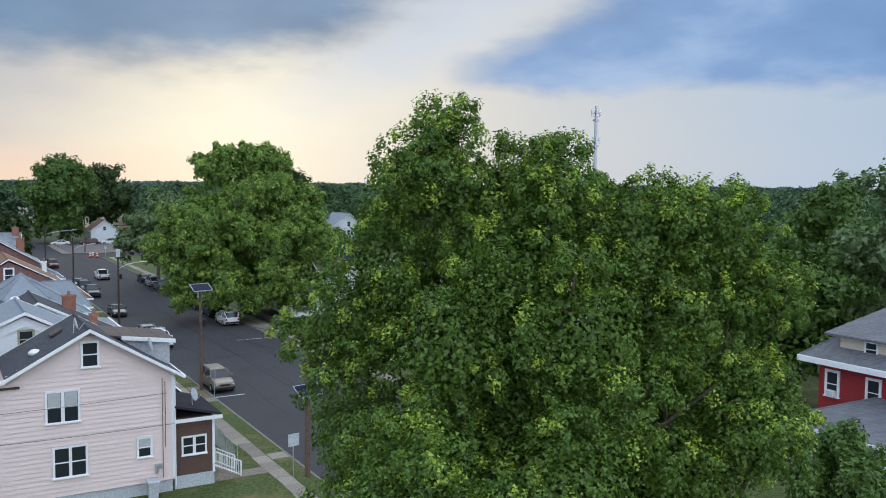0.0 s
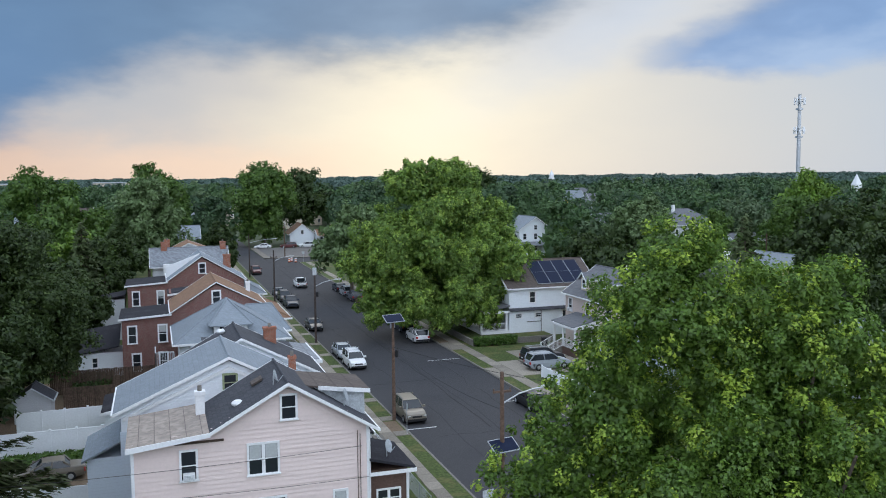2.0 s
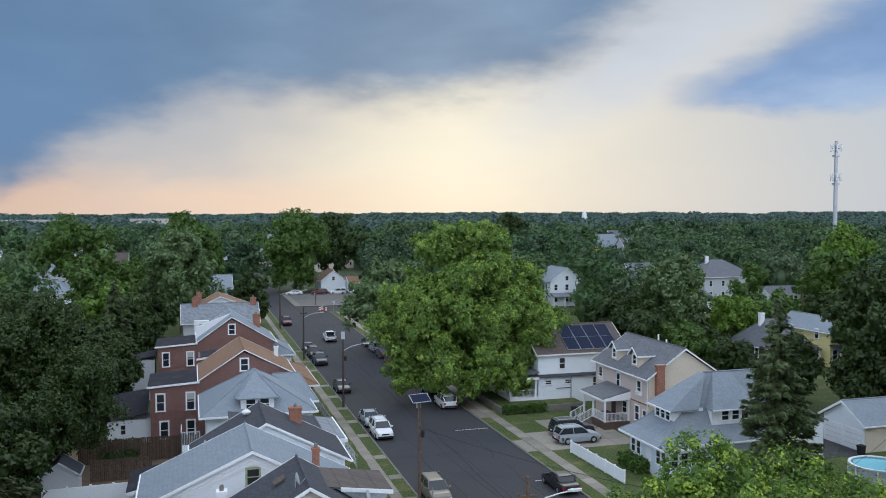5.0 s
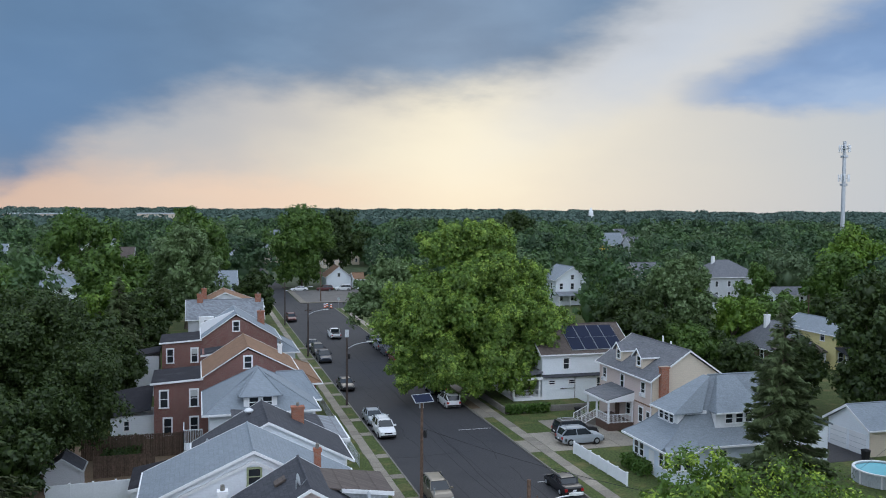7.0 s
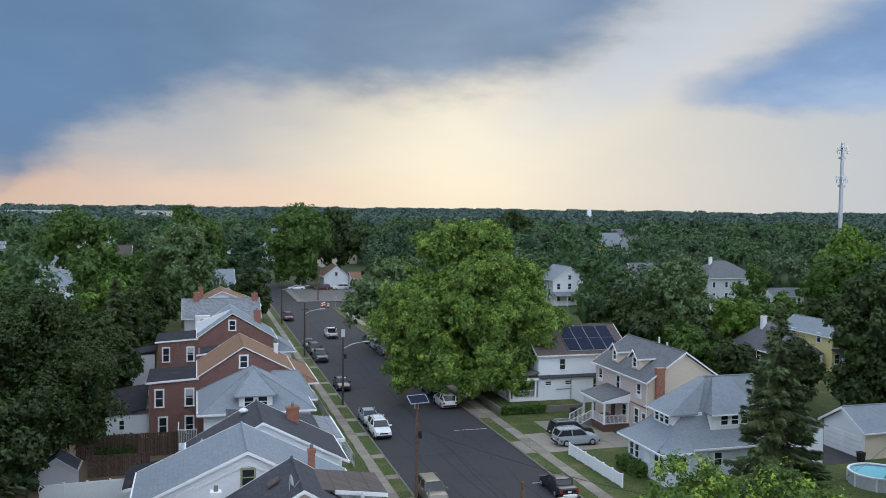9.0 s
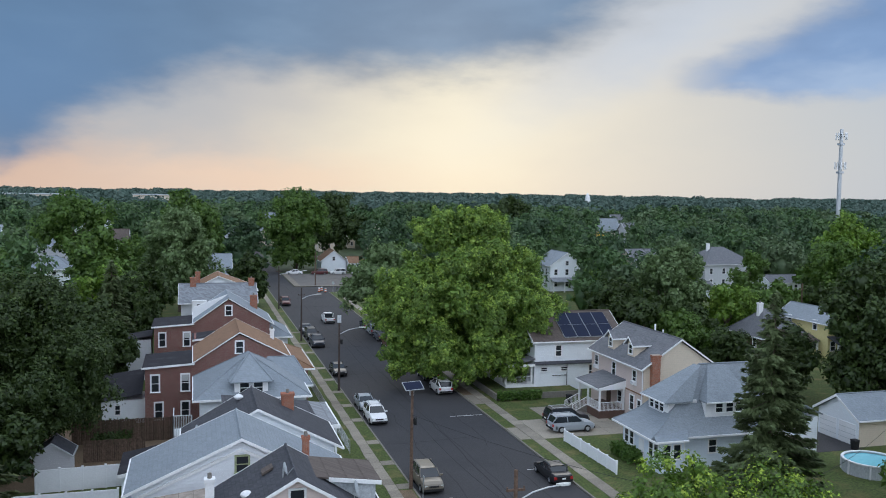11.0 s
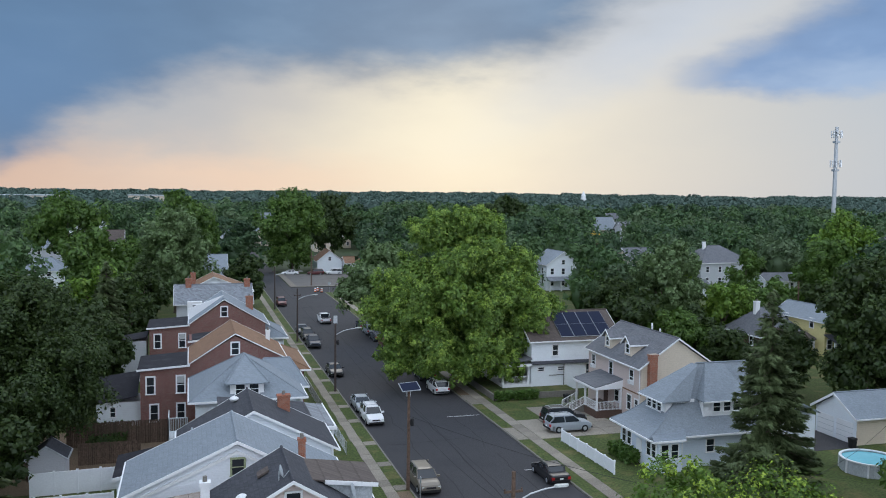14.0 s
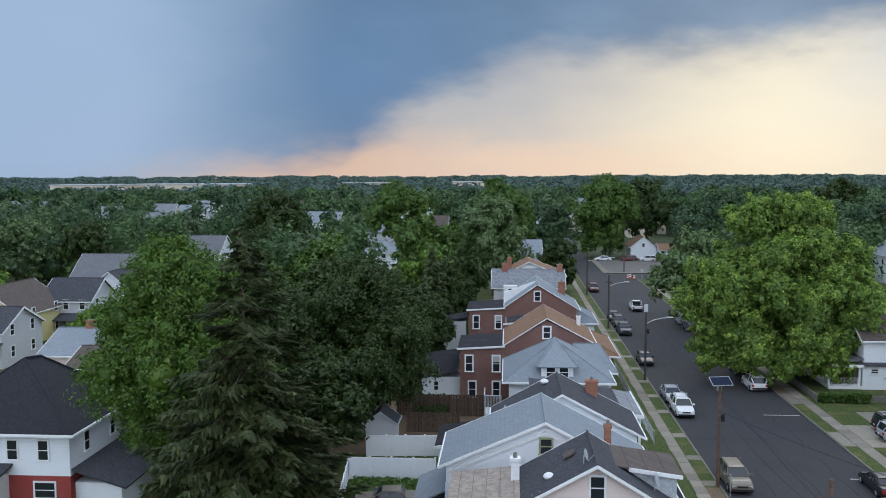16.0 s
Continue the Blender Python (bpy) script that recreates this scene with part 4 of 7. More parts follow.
# white gabled house with a pale blue-grey roof
h = house("white gabled house with a pale blue-grey shingle roof", 3, 58)
Y0, Y1 = 55.6, 62.4
gable_wall(h, [(-3.3, 0), (9.7, 0), (9.7, 6.15), (3.05, 9.4), (-3.3, 6.85)], Y0, Y1, M_whiteside)
gable_y(h, -3.75, 10.2, 3.05, Y0 - 0.35, Y1 + 0.2, 6.75, 6.0, 9.72, M_grey_roof)
part("cornice", Shape().push([(-3.2, Y0 - 0.12, 6.2), (3.05, Y0 - 0.12, 8.85), (3.05, Y0 - 0.12, 9.05), (-3.2, Y0 - 0.12, 6.4)], (0, 0.12, 0)).push([(3.05, Y0 - 0.12, 8.85), (8.8, Y0 - 0.12, 6.0), (8.8, Y0 - 0.12, 6.2), (3.05, Y0 - 0.12, 9.05)], (0, 0.12, 0)), M_white, h)
w = window(h, 3.1, Y0 - 0.01, 7.55, 0.75, 1.0, trim=mat("green_frame", (0.30, 0.34, 0.20), rough=0.6))
chimney(h, 7.1, 56.8, 7.2, 9.2, 0.42, 0.42)
body(h, -5.3, -3.3, 56.0, 61.0, 0, 4.0, M_blueside, "annex_wall", "pale blue rear annex")
part("annex_roof", Shape().push([(-5.6, 55.7, 3.95), (-3.2, 55.7, 5.1), (-3.2, 61.2, 5.1), (-5.6, 61.2, 3.95)], (0, 0, -0.12)), M_grey_roof, h)
body(h, -3.36, -2.6, 55.5, 55.58, 0.0, 5.6, M_blueside, "side_panel")
part("porch_roof", Shape().push([(9.7, 57.5, 3.9), (12.6, 57.5, 3.4), (12.6, 62.3, 3.4), (9.7, 62.3, 3.9)], (0, 0, -0.14)), M_flat_roof, h, "black porch roof")
part("porch_fascia", Shape().box(12.6, 12.7, 57.4, 62.4, 3.2, 3.42), M_white, h)
for y in (57.7, 60, 62.1):
    part("porch_post", Shape().box(12.35, 12.5, y - 0.08, y + 0.08, 0.5, 3.3), M_white, h)
body(h, 9.7, 12.6, 57.5, 62.3, 0, 0.5, M_kerb, "porch_floor")

# dark-roofed house with the brick chimney
h = house("white house with a dark shingle roof and brick chimney", 5, 69)
Y0, Y1 = 65.4, 72.2
gable_wall(h, [(-0.2, 0), (10.3, 0), (10.3, 6.0), (4.7, 8.75), (-0.2, 6.1)], Y0, Y1, M_whiteside)
gable_y(h, -0.7, 10.9, 4.7, Y0 - 0.3, Y1 + 0.3, 5.95, 5.8, 9.0, M_dark_roof)
chimney(h, 7.4, 70.8, 6.9, 8.75, 0.95, 0.6, pot=True)
vent(h, 3.6, 70.6, 8.5, 0.36)
dish(h, 0.4, 67.4, 6.5, 75, 0.34)
body(h, -1.3, 0.1, 72.4, 75.0, 5.1, 5.25, M_trim, "landing_floor")
railing(h, (-1.3, 72.4), (0.1, 72.4), 5.25, 1.7, 0.12, M_trim)
railing(h, (-1.3, 72.4), (-1.3, 75.0), 5.25, 1.7, 0.12, M_trim)
for x, y in ((-1.25, 72.45), (-1.25, 74.95), (0.05, 74.95)):
    part("landing_post", Shape().box(x - 0.07, x + 0.07, y - 0.07, y + 0.07, 0, 5.1), M_trim, h)
body(h, 3.0, 10.2, 72.2, 81.0, 0, 4.9, M_whiteside, "north_wing")
part("wing_roof", Shape().push([(2.6, 72.5, 6.4), (10.3, 72.5, 5.5), (10.3, 81.3, 5.5), (2.6, 81.3, 6.4)], (0, 0, -0.16)), M_dark_roof, h)
part("porch_roof", Shape().push([(10.3, 73.2, 5.45), (11.9, 73.2, 5.2), (11.9, 81.2, 5.2), (10.3, 81.2, 5.45)], (0, 0, -0.16)), M_slate, h, "grey porch roof with pale edging")
part("porch_fascia", Shape().box(11.9, 12.02, 73.1, 81.3, 4.98, 5.26).box(10.4, 12.0, 73.05, 73.18, 5.0, 5.3), M_white, h)
for y in (73.4, 77.2, 81.0):
    part("porch_post", Shape().box(11.6, 11.78, y - 0.09, y + 0.09, 0.5, 5.1), M_white, h)
body(h, 10.3, 11.9, 73.2, 81.2, 0, 0.5, M_kerb, "porch_floor")

# hip-roofed house with the dormer
h = house("house with a pale blue-grey hipped roof and south dormer", 5.5, 88)
body(h, 0.8, 10.2, 84.0, 93.2, 0, 5.4, M_whiteside)
hip(h, 0.2, 10.9, 83.3, 93.9, 5.5, 8.75, ((5.4, 88.3), (5.4, 89.2)), M_grey_roof)
body(h, 3.9, 6.95, 83.95, 87.5, 5.5, 6.95, M_white, "dormer_wall")
for a, b in (((3.4, 83.5, 6.95), (7.4, 83.5, 6.95)), ((3.4, 86.6, 6.95), (3.4, 83.5, 6.95)), ((7.4, 83.5, 6.95), (7.4, 86.6, 6.95))):
    part("dormer_roof", slab(Shape(), [a, b, (5.45, 88.2, 8.87)], 0.1), M_grey_roof, h)
part("dormer_ridge", Shape().tube((3.4, 83.5, 6.96), (5.45, 88.2, 8.88), 0.09, n=6).tube((7.4, 83.5, 6.96), (5.45, 88.2, 8.88), 0.09, n=6), M_grey_roof, h)
for x in (4.8, 6.05):
    window(h, x, 83.94, 5.85, 0.85, 0.95)
hip(h, 6.2, 11.7, 88.6, 95.6, 5.3, 7.6, ((7.6, 92.0), (10.2, 92.0)), M_grey_roof, name="porch_roof")
body(h, 9.2, 11.2, 89.2, 95.2, 0.6, 5.2, M_whiteside, "porch_wall")
for x, y in ((10.2, 88.0),):
    part("corner_post", Shape().box(x, x + 0.3, 83.7, 84.0, 0, 5.3), M_white, h)


def brick_twin(label, y0, xr, zp, ze, roof, roof_dx=0.0, back=10.0, ell_z=6.15, front_eave=10.4):
    """A brick gabled house with a flat-roofed rear ell."""
    h = house(label, 3, y0 + 4, "brick twins")
    gable_wall(h, [(0.3, 0), (9.9, 0), (9.9, ze), (xr, zp - 0.3), (0.3, ell_z + 0.35)], y0, y0 + back, M_brick)
    gable_y(h, 0.2, front_eave, xr, y0 - 0.15, y0 + back + 0.1, ell_z + 0.4, ze - 0.15, zp, roof, rb=0.1, th=0.1)
    gable_wall(h, [(-4.6, 0), (0.3, 0), (0.3, ell_z + 0.2), (-4.6, ell_z - 0.1)], y0 + 0.05, y0 + 7.6, M_brick)
    s = Shape()
    slab(s, [(-4.9, y0 - 0.15, ell_z), (0.35, y0 - 0.15, ell_z + 0.32), (0.35, y0 + 7.8, ell_z + 0.32), (-4.9, y0 + 7.8, ell_z)], 0.12)
    part("ell_roof", s, M_flat_roof, h, "dark flat roof over the rear ell")
    part("ell_fascia", Shape().push([(-4.95, y0 - 0.2, ell_z - 0.18), (0.35, y0 - 0.2, ell_z + 0.14), (0.35, y0 - 0.2, ell_z + 0.33), (-4.95, y0 - 0.2, ell_z + 0.01)], (0, 0.1, 0)), M_white, h)
    for x in (-3.6, -0.6):
        window(h, x, y0 + 0.04, ell_z - 2.6, 0.75, 1.75, cas=0.13, blind=0.4 if x > -1 else 0)
        window(h, x + 0.35 * (x < -1), y0 + 0.04, ell_z - 5.5, 0.75, 1.75, cas=0.13)
    window(h, xr, y0 - 0.01, zp - 2.25, 0.75, 1.25, cas=0.13)
    return h


h = brick_twin("red brick twin house with an orange-brown shingle roof", 96.0, 4.95, 9.6, 6.9, M_orange_roof)
body(h, -9.0, -4.65, 97.5, 101.5, 0, 2.5, M_whiteside, "rear_annex", "white sided rear annex")
part("annex_roof", Shape().push([(-9.4, 97.2, 2.5), (-4.95, 97.2, 3.2), (-4.95, 103.5, 4.6), (-9.4, 103.5, 4.0)], (0, 0, -0.12)), M_flat_roof, h)
window(h, -7.4, 97.49, 1.0, 0.5, 1.0, cas=0.06)
body(h, 0.3, 4.4, 106.2, 110.4, 0, 7.3, M_brick, "second_ell")
part("ell_roof", Shape().push([(0.1, 106.0, 7.25), (4.6, 106.0, 7.75), (4.6, 110.6, 7.75), (0.1, 110.6, 7.25)], (0, 0, -0.12)), M_flat_roof, h)
part("ell_fascia", Shape().push([(0.1, 105.94, 7.0), (4.6, 105.94, 7.5), (4.6, 105.94, 7.72), (0.1, 105.94, 7.22)], (0, 0.06, 0)), M_white, h)
hip(h, 7.2, 13.2, 98.5, 110.5, 4.9, 6.6, ((9.6, 101.5), (9.6, 107.5)), M_orange_roof, name="porch_roof")
body(h, 9.9, 12.6, 99.2, 109.8, 0.6, 4.8, M_brick, "porch_wall")
chimney(h, 9.0, 103.8, 6.4, 8.6, 0.45, 0.45, M_white)

h = brick_twin("red brick twin house with a blue-grey roof edge", 118.0, 4.65, 10.5, 7.2, M_grey_roof, ell_z=7.0)
part("white_parapet", Shape().push([(0.2, 121.5, 7.4), (4.5, 121.5, 8.4), (4.7, 121.5, 10.6), (0.2, 121.5, 8.9)], (0, 0.3, 0)), M_white, h, "white boarded side above the flat roof")
chimney(h, 8.3, 125.0, 7.6, 10.0, 0.95, 0.7)
hip(h, 8.2, 13.0, 119.5, 129.0, 5.0, 6.6, ((10.2, 122.0), (10.2, 127.0)), M_grey_roof, name="porch_roof")
body(h, 9.9, 12.5, 120.0, 128.5, 0.6, 4.9, M_whiteside, "porch_wall")
body(h, -8.3, -5.0, 119.0, 123.5, 0, 5.2, M_greyside, "rear_annex", "pale sided rear annex")
part("annex_roof", Shape().push([(-8.5, 118.8, 5.2), (-4.9, 118.8, 5.8), (-4.9, 123.8, 5.8), (-8.5, 123.8, 5.2)], (0, 0, -0.12)), M_flat_roof, h)

h = house("grey slate-roofed house with a white dormer", 4, 146)
body(h, -1.6, 9.6, 141.0, 149.0, 0, 7.0, M_greyside)
gable_x(h, -2.0, 10.0, 140.6, 149.4, 145.0, 7.0, 7.0, 9.6, M_slate)
chimney(h, 0.2, 144.6, 8.4, 10.6, 0.9, 0.7)
chimney(h, 9.2, 144.6, 8.4, 10.4, 0.9, 0.7)
body(h, 0.0, 2.2, 140.4, 143.5, 5.2, 7.4, M_white, "bay_wall")
window(h, 1.1, 140.38, 5.7, 0.7, 1.2)

h = house("white gabled house with a tan shingle roof", 5, 168)
gable_wall(h, [(0.5, 0), (11, 0), (11, 6.4), (4.6, 8.6), (0.5, 6.8)], 164, 173, M_whiteside)
gable_y(h, 0, 11.6, 4.6, 163.6, 173.4, 6.6, 6.2, 8.9, M_orange_roof)
chimney(h, 1.0, 167, 7.0, 9.4, 0.9, 0.7)
window(h, 4.6, 163.98, 6.6, 0.7, 1.0)

h = house("white house with a steep pale grey roof", 4, 207)
body(h, 2.5, 8.2, 203, 212, 0, 5.2, M_whiteside)
gable_x(h, 2.0, 8.8, 202.6, 212.4, 209.0, 5.2, 6.4, 9.6, M_grey_roof)

# ---- houses east of the street ----
# white house with solar panels, on a raised garden
structure("raised_lawn", Shape().box(35.2, 46, 98.9, 112, -0.02, 0.55), M_grass, "raised patchy lawn behind a low wall", "lawn")
structure("retaining_wall", Shape().box(35.0, 46.0, 98.6, 98.88, -0.02, 0.72).box(34.95, 35.18, 98.6, 112, -0.02, 0.72), M_kerb, "low weathered concrete garden wall", "wall")
h = house("white two-storey house with solar panels on the roof", 47, 106)
body(h, 41.2, 53.0, 102.3, 111.5, 0, 6.3, M_whiteside)
gable_x(h, 40.8, 53.6, 101.8, 112.0, 106.9, 6.3, 6.3, 9.35, M_brown_roof)
part("pent_roof", Shape().push([(41.1, 101.85, 3.45), (53.0, 101.85, 3.45), (53.0, 102.35, 3.75), (41.1, 102.35, 3.75)], (0, 0, -0.1)), M_dark_roof, h)


def panel_row(house, x0, n, ya, yb, za, zb):
    for i in range(n):
        for j in range(2):
            k0, k1 = j / 2, (j + 1) / 2
            a = (x0 + i * 1.8, ya + (yb - ya) * k0 + 0.03, za + (zb - za) * k0)
            b = (x0 + i * 1.8 + 1.74, ya + (yb - ya) * k1 - 0.03, za + (zb - za) * k1 - 0.02)
            fr = part("solar_panel", Shape().push([(a[0], a[1], a[2]), (b[0], a[1], a[2]), (b[0], b[1], b[2]), (a[0], b[1], b[2])], (0, 0, 0.07)), M_solarframe, house)
            part("cell_sheet", Shape().push([(a[0] + 0.03, a[1] + 0.01, a[2] + 0.08), (b[0] - 0.03, a[1] + 0.01, a[2] + 0.08), (b[0] - 0.03, b[1] - 0.01, b[2] + 0.08), (a[0] + 0.03, b[1] - 0.01, b[2] + 0.08)], (0, 0, 0.01)), M_solar, fr, world=False)


panel_row(h, 45.2, 4, 102.2, 106.3, 6.66, 9.12)
for x in (44.4, 49.4, 51.2):
    window(h, x, 102.29, 4.35, 0.75, 1.35)
ac_unit(h, 49.4, 102.28, 4.35)
for x in (42.5, 45.2):
    window(h, x, 102.29, 2.45, 0.8, 0.5)
for x in (49.0, 49.9, 50.8):
    window(h, x, 102.29, 1.5, 0.7, 1.6)
body(h, 37.5, 41.2, 102.4, 110.5, 0.0, 0.95, M_white, "porch_floor")
part("porch_roof", Shape().push([(37.1, 102.0, 3.55), (41.2, 102.0, 4.2), (41.2, 111.0, 4.2), (37.1, 111.0, 3.55)], (0, 0, -0.2)), M_mid_roof, h)
part("porch_fascia", Shape().box(37.05, 41.2, 101.9, 101.99, 3.2, 3.5).box(37.0, 37.08, 102, 111, 3.2, 3.5), M_white, h)
for x, y in ((37.5, 102.5), (37.5, 106.5), (37.5, 110.3), (40.9, 102.5)):
    part("porch_post", Shape().box(x - 0.12, x + 0.12, y - 0.12, y + 0.12, 0.95, 3.3), M_white, h)
railing(h, (37.5, 102.5), (40.9, 102.5), 0.95, 0.9)
railing(h, (37.5, 104), (37.5, 110.3), 0.95, 0.9)
# opaque dark brown sheet put in place of the porch's shaded depth
part("porch_opening", Shape().box(38.2, 41.15, 104.9, 105.0, 1.0, 3.2), M_brownside, h)
part("gas_pipe", Shape().tube((45.6, 102.2, 0.6), (45.6, 102.2, 3.4), 0.04).tube((43.6, 102.2, 1.9), (45.6, 102.2, 1.9), 0.04), M_black, h)

# beige house with two dormers
h = house("beige sided house with grey roof and two front dormers", 50, 90)
X0, X1, Y0, Y1, XR = 46.4, 54.9, 84.2, 96.8, 50.65
gable_wall(h, [(X0, 0.0), (X1, 0.0), (X1, 6.3), (XR, 9.1), (X0, 6.3)], Y0, Y1, M_tanside)
body(h, X0 - 0.03, X0 + 0.1, Y0 + 0.1, Y1, 0.0, 6.3, M_tanfront, "front_wall", "pinkish beige front siding")
gable_y(h, 45.95, 55.4, XR, Y0 - 0.3, Y1 + 0.3, 6.25, 6.2, 9.38, M_mid_roof)
part("chimney", Shape().box(47.1, 48.0, Y0 - 0.55, Y0 + 0.02, 0, 7.75).box(47.02, 48.08, Y0 - 0.62, Y0 + 0.05, 7.6, 7.8), M_chim, h, "red brick outside chimney")
for yc in (88.2, 93.0):
    part("dormer_wall", Shape().push([(46.9, yc - 0.75, 6.9), (46.9, yc + 0.75, 6.9), (46.9, yc + 0.75, 8.3), (46.9, yc, 8.95), (46.9, yc - 0.75, 8.3)], (3.4, 0, 0)), M_tanside, h)
    r = Shape()
    slab(r, [(46.55, yc - 1.05, 8.2), (46.55, yc, 9.1), (50.4, yc, 9.1), (50.0, yc - 1.05, 8.2)], 0.1)
    slab(r, [(46.55, yc, 9.1), (46.55, yc + 1.05, 8.2), (50.0, yc + 1.05, 8.2), (50.4, yc, 9.1)], 0.1)
    part("dormer_roof", r, M_mid_roof, h)
    b = Shape().push([(46.5, yc - 1.08, 8.02), (46.5, yc, 8.95), (46.5, yc, 9.12), (46.5, yc - 1.08, 8.2)], (0.06, 0, 0)).push([(46.5, yc, 8.95), (46.5, yc + 1.08, 8.02), (46.5, yc + 1.08, 8.2), (46.5, yc, 9.12)], (0.06, 0, 0))
    b.box(46.55, 49.8, yc - 1.12, yc - 1.05, 8.05, 8.2)
    part("dormer_trim", b, M_white, h)
    window(h, 46.89, yc, 7.2, 0.7, 1.0, "w")
for yc in (86.2, 91.0, 95.4):
    window(h, 46.35, yc, 4.2, 0.8, 1.5, "w")
ac_unit(h, 46.33, 86.2, 4.2, "w")
ac_unit(h, 46.33, 95.4, 4.2, "w")
window(h, 46.35, 86.6, 1.3, 0.85, 1.6, "w")
window(h, 46.35, 85.0, 1.5, 0.7, 1.2, "w")
part("band", Shape().box(46.3, 46.37, Y0, Y1, 3.3, 3.42), M_orange_roof, h)
for x, y in ((52.6, 93.0), (51.3, 89.0)):
    part("vent_pipe", Shape().tube((x, y, 8.0), (x, y, 9.6), 0.1, n=8), M_white, h)
part("downpipe", Shape().tube((46.28, Y0 + 0.15, 0.2), (46.28, Y0 + 0.15, 6.1), 0.05, n=6), M_white, h)
part("rear_roof", Shape().push([(55.0, 87, 4.8), (58.5, 87, 4.2), (58.5, 96, 4.2), (55.0, 96, 6.0)], (0, 0, -0.15)), M_mid_roof, h)
body(h, 54.9, 58.2, 87.3, 95.7, 0, 4.2, M_tanside, "rear_wall")
# its porch
body(h, 43.2, 46.35, 88.2, 93.6, 0.0, 0.85, M_brownside, "porch_base")
part("porch_roof", Shape().push([(43.0, 88.2, 3.5), (46.37, 88.2, 4.3), (46.37, 93.8, 4.3), (43.0, 93.8, 3.5)], (0, 0, -0.15)), M_mid_roof, h)
part("porch_gable", Shape().push([(43.05, 88.12, 3.2), (46.37, 88.12, 3.2), (46.37, 88.12, 4.15), (43.05, 88.12, 3.4)], (0, 0.08, 0)), M_white, h)
part("porch_fascia", Shape().box(42.92, 43.0, 88.1, 93.8, 3.2, 3.42), M_white, h)
for x, y in ((43.3, 88.3), (43.3, 91.2), (43.3, 93.5), (46.2, 88.3)):
    part("porch_post", Shape().box(x - 0.09, x + 0.09, y - 0.09, y + 0.09, 0.85, 3.4), M_white, h)
railing(h, (43.3, 88.3), (46.2, 88.3), 0.85, 0.95)
railing(h, (43.3, 88.3), (43.3, 91.0), 0.85, 0.95)
steps(h, 41.4, 43.2, 91.2, 93.2, 0.95, 5, "-x", M_kerb)
railing(h, (43.2, 91.15), (41.4, 91.15), 0.9, 0.95, z1=0.05)
railing(h, (43.2, 93.25), (41.4, 93.25), 0.9, 0.95, z1=0.05)
part("front_door", Shape().box(46.25, 46.34, 91.6, 92.5, 0.85, 2.9), M_brownside, h)
window(h, 46.33, 89.4, 1.5, 0.9, 1.3, "w")

# blue-grey bungalow
h = house("pale blue bungalow with a broad bell-cast grey roof", 46, 74)
body(h, 40.1, 52.5, 70.7, 76.7, 0, 3.2, M_blueside)
body(h, 40.1, 42.5, 69.8, 70.7, 0, 3.2, M_blueside, "porch_wall")


def bell_roof(house, x0, x1, y0, y1, z0, zr, ridge, inset, rise, roof_mat):
    """A hipped roof whose lower part flares out: a flat skirt up to a ring, then steep planes up to the ridge."""
    (ax, ay), (bx, by) = ridge
    outer = [(x0, y0, z0), (x1, y0, z0), (x1, y1, z0), (x0, y1, z0)]
    top = [(ax, ay, zr), (bx, by, zr), (bx, by, zr), (ax, ay, zr)]
    rings = [[tuple(p + (q - p) * k if n < 2 else z0 + (zr - z0) * f for n, (p, q) in enumerate(zip(o, t))) for o, t in zip(outer, top)] for k, f in ((0.0, 0.0), (inset * 0.5, rise * 0.42), (inset, rise), (1.0, 1.0))]
    for i in range(4):
        j = (i + 1) % 4
        part("roof", Shape().loft([[r[i], r[j], (*r[j][:2], r[j][2] - 0.13), (*r[i][:2], r[i][2] - 0.13)] for r in rings]), roof_mat, house)
    caps = Shape().tube(top[0], top[1], 0.09, n=6)
    for i in range(4):
        for lo, hi in zip(rings, rings[1:]):
            caps.tube(lo[i], hi[i], 0.06, n=6)
    part("ridge_cap", caps, roof_mat, house)


bell_roof(h, 39.3, 53.2, 70.0, 77.4, 3.15, 8.9, ((46.2, 73.7), (51.6, 73.7)), 0.34, 0.24, M_grey_roof)
part("porch_roof", Shape().push([(39.3, 69.1, 3.13), (42.5, 69.1, 3.13), (43.6, 71.2, 3.9), (40.0, 71.0, 3.55)], (0, 0, -0.13)), M_grey_roof, h)
part("gutter", Shape().box(39.2, 39.3, 69.05, 77.4, 2.95, 3.12).box(39.3, 42.55, 69.0, 69.1, 2.95, 3.12).box(42.55, 53.2, 69.9, 70.0, 2.95, 3.12), M_white, h)
body(h, 42.0, 45.0, 71.9, 75.4, 3.6, 5.95, M_white, "dormer_wall")
r = Shape()
slab(r, [(41.35, 71.4, 5.95), (41.35, 75.8, 5.95), (46.1, 74.3, 8.84), (46.1, 73.2, 8.84)], 0.12)
slab(r, [(41.35, 71.4, 5.95), (46.1, 73.2, 8.84), (44.3, 71.5, 5.95)], 0.12)
slab(r, [(41.35, 75.8, 5.95), (44.3, 75.9, 5.95), (46.1, 74.3, 8.84)], 0.12)
part("dormer_roof", r, M_grey_roof, h)
part("dormer_trim", Shape().box(41.29, 41.35, 71.4, 75.8, 5.82, 5.95), M_white, h)
for y in (72.9, 73.8, 74.7):
    window(h, 41.99, y, 4.8, 0.68, 0.95, "w", cas=0.06)
body(h, 45.5, 49.6, 71.2, 73.6, 3.6, 5.96, M_white, "dormer_wall")
r = Shape()
slab(r, [(45.2, 70.6, 5.98), (50.2, 70.6, 5.98), (49.0, 73.6, 8.84), (47.1, 73.6, 8.84)], 0.12)
slab(r, [(45.2, 70.6, 5.98), (47.1, 73.6, 8.84), (45.3, 72.8, 5.98)], 0.12)
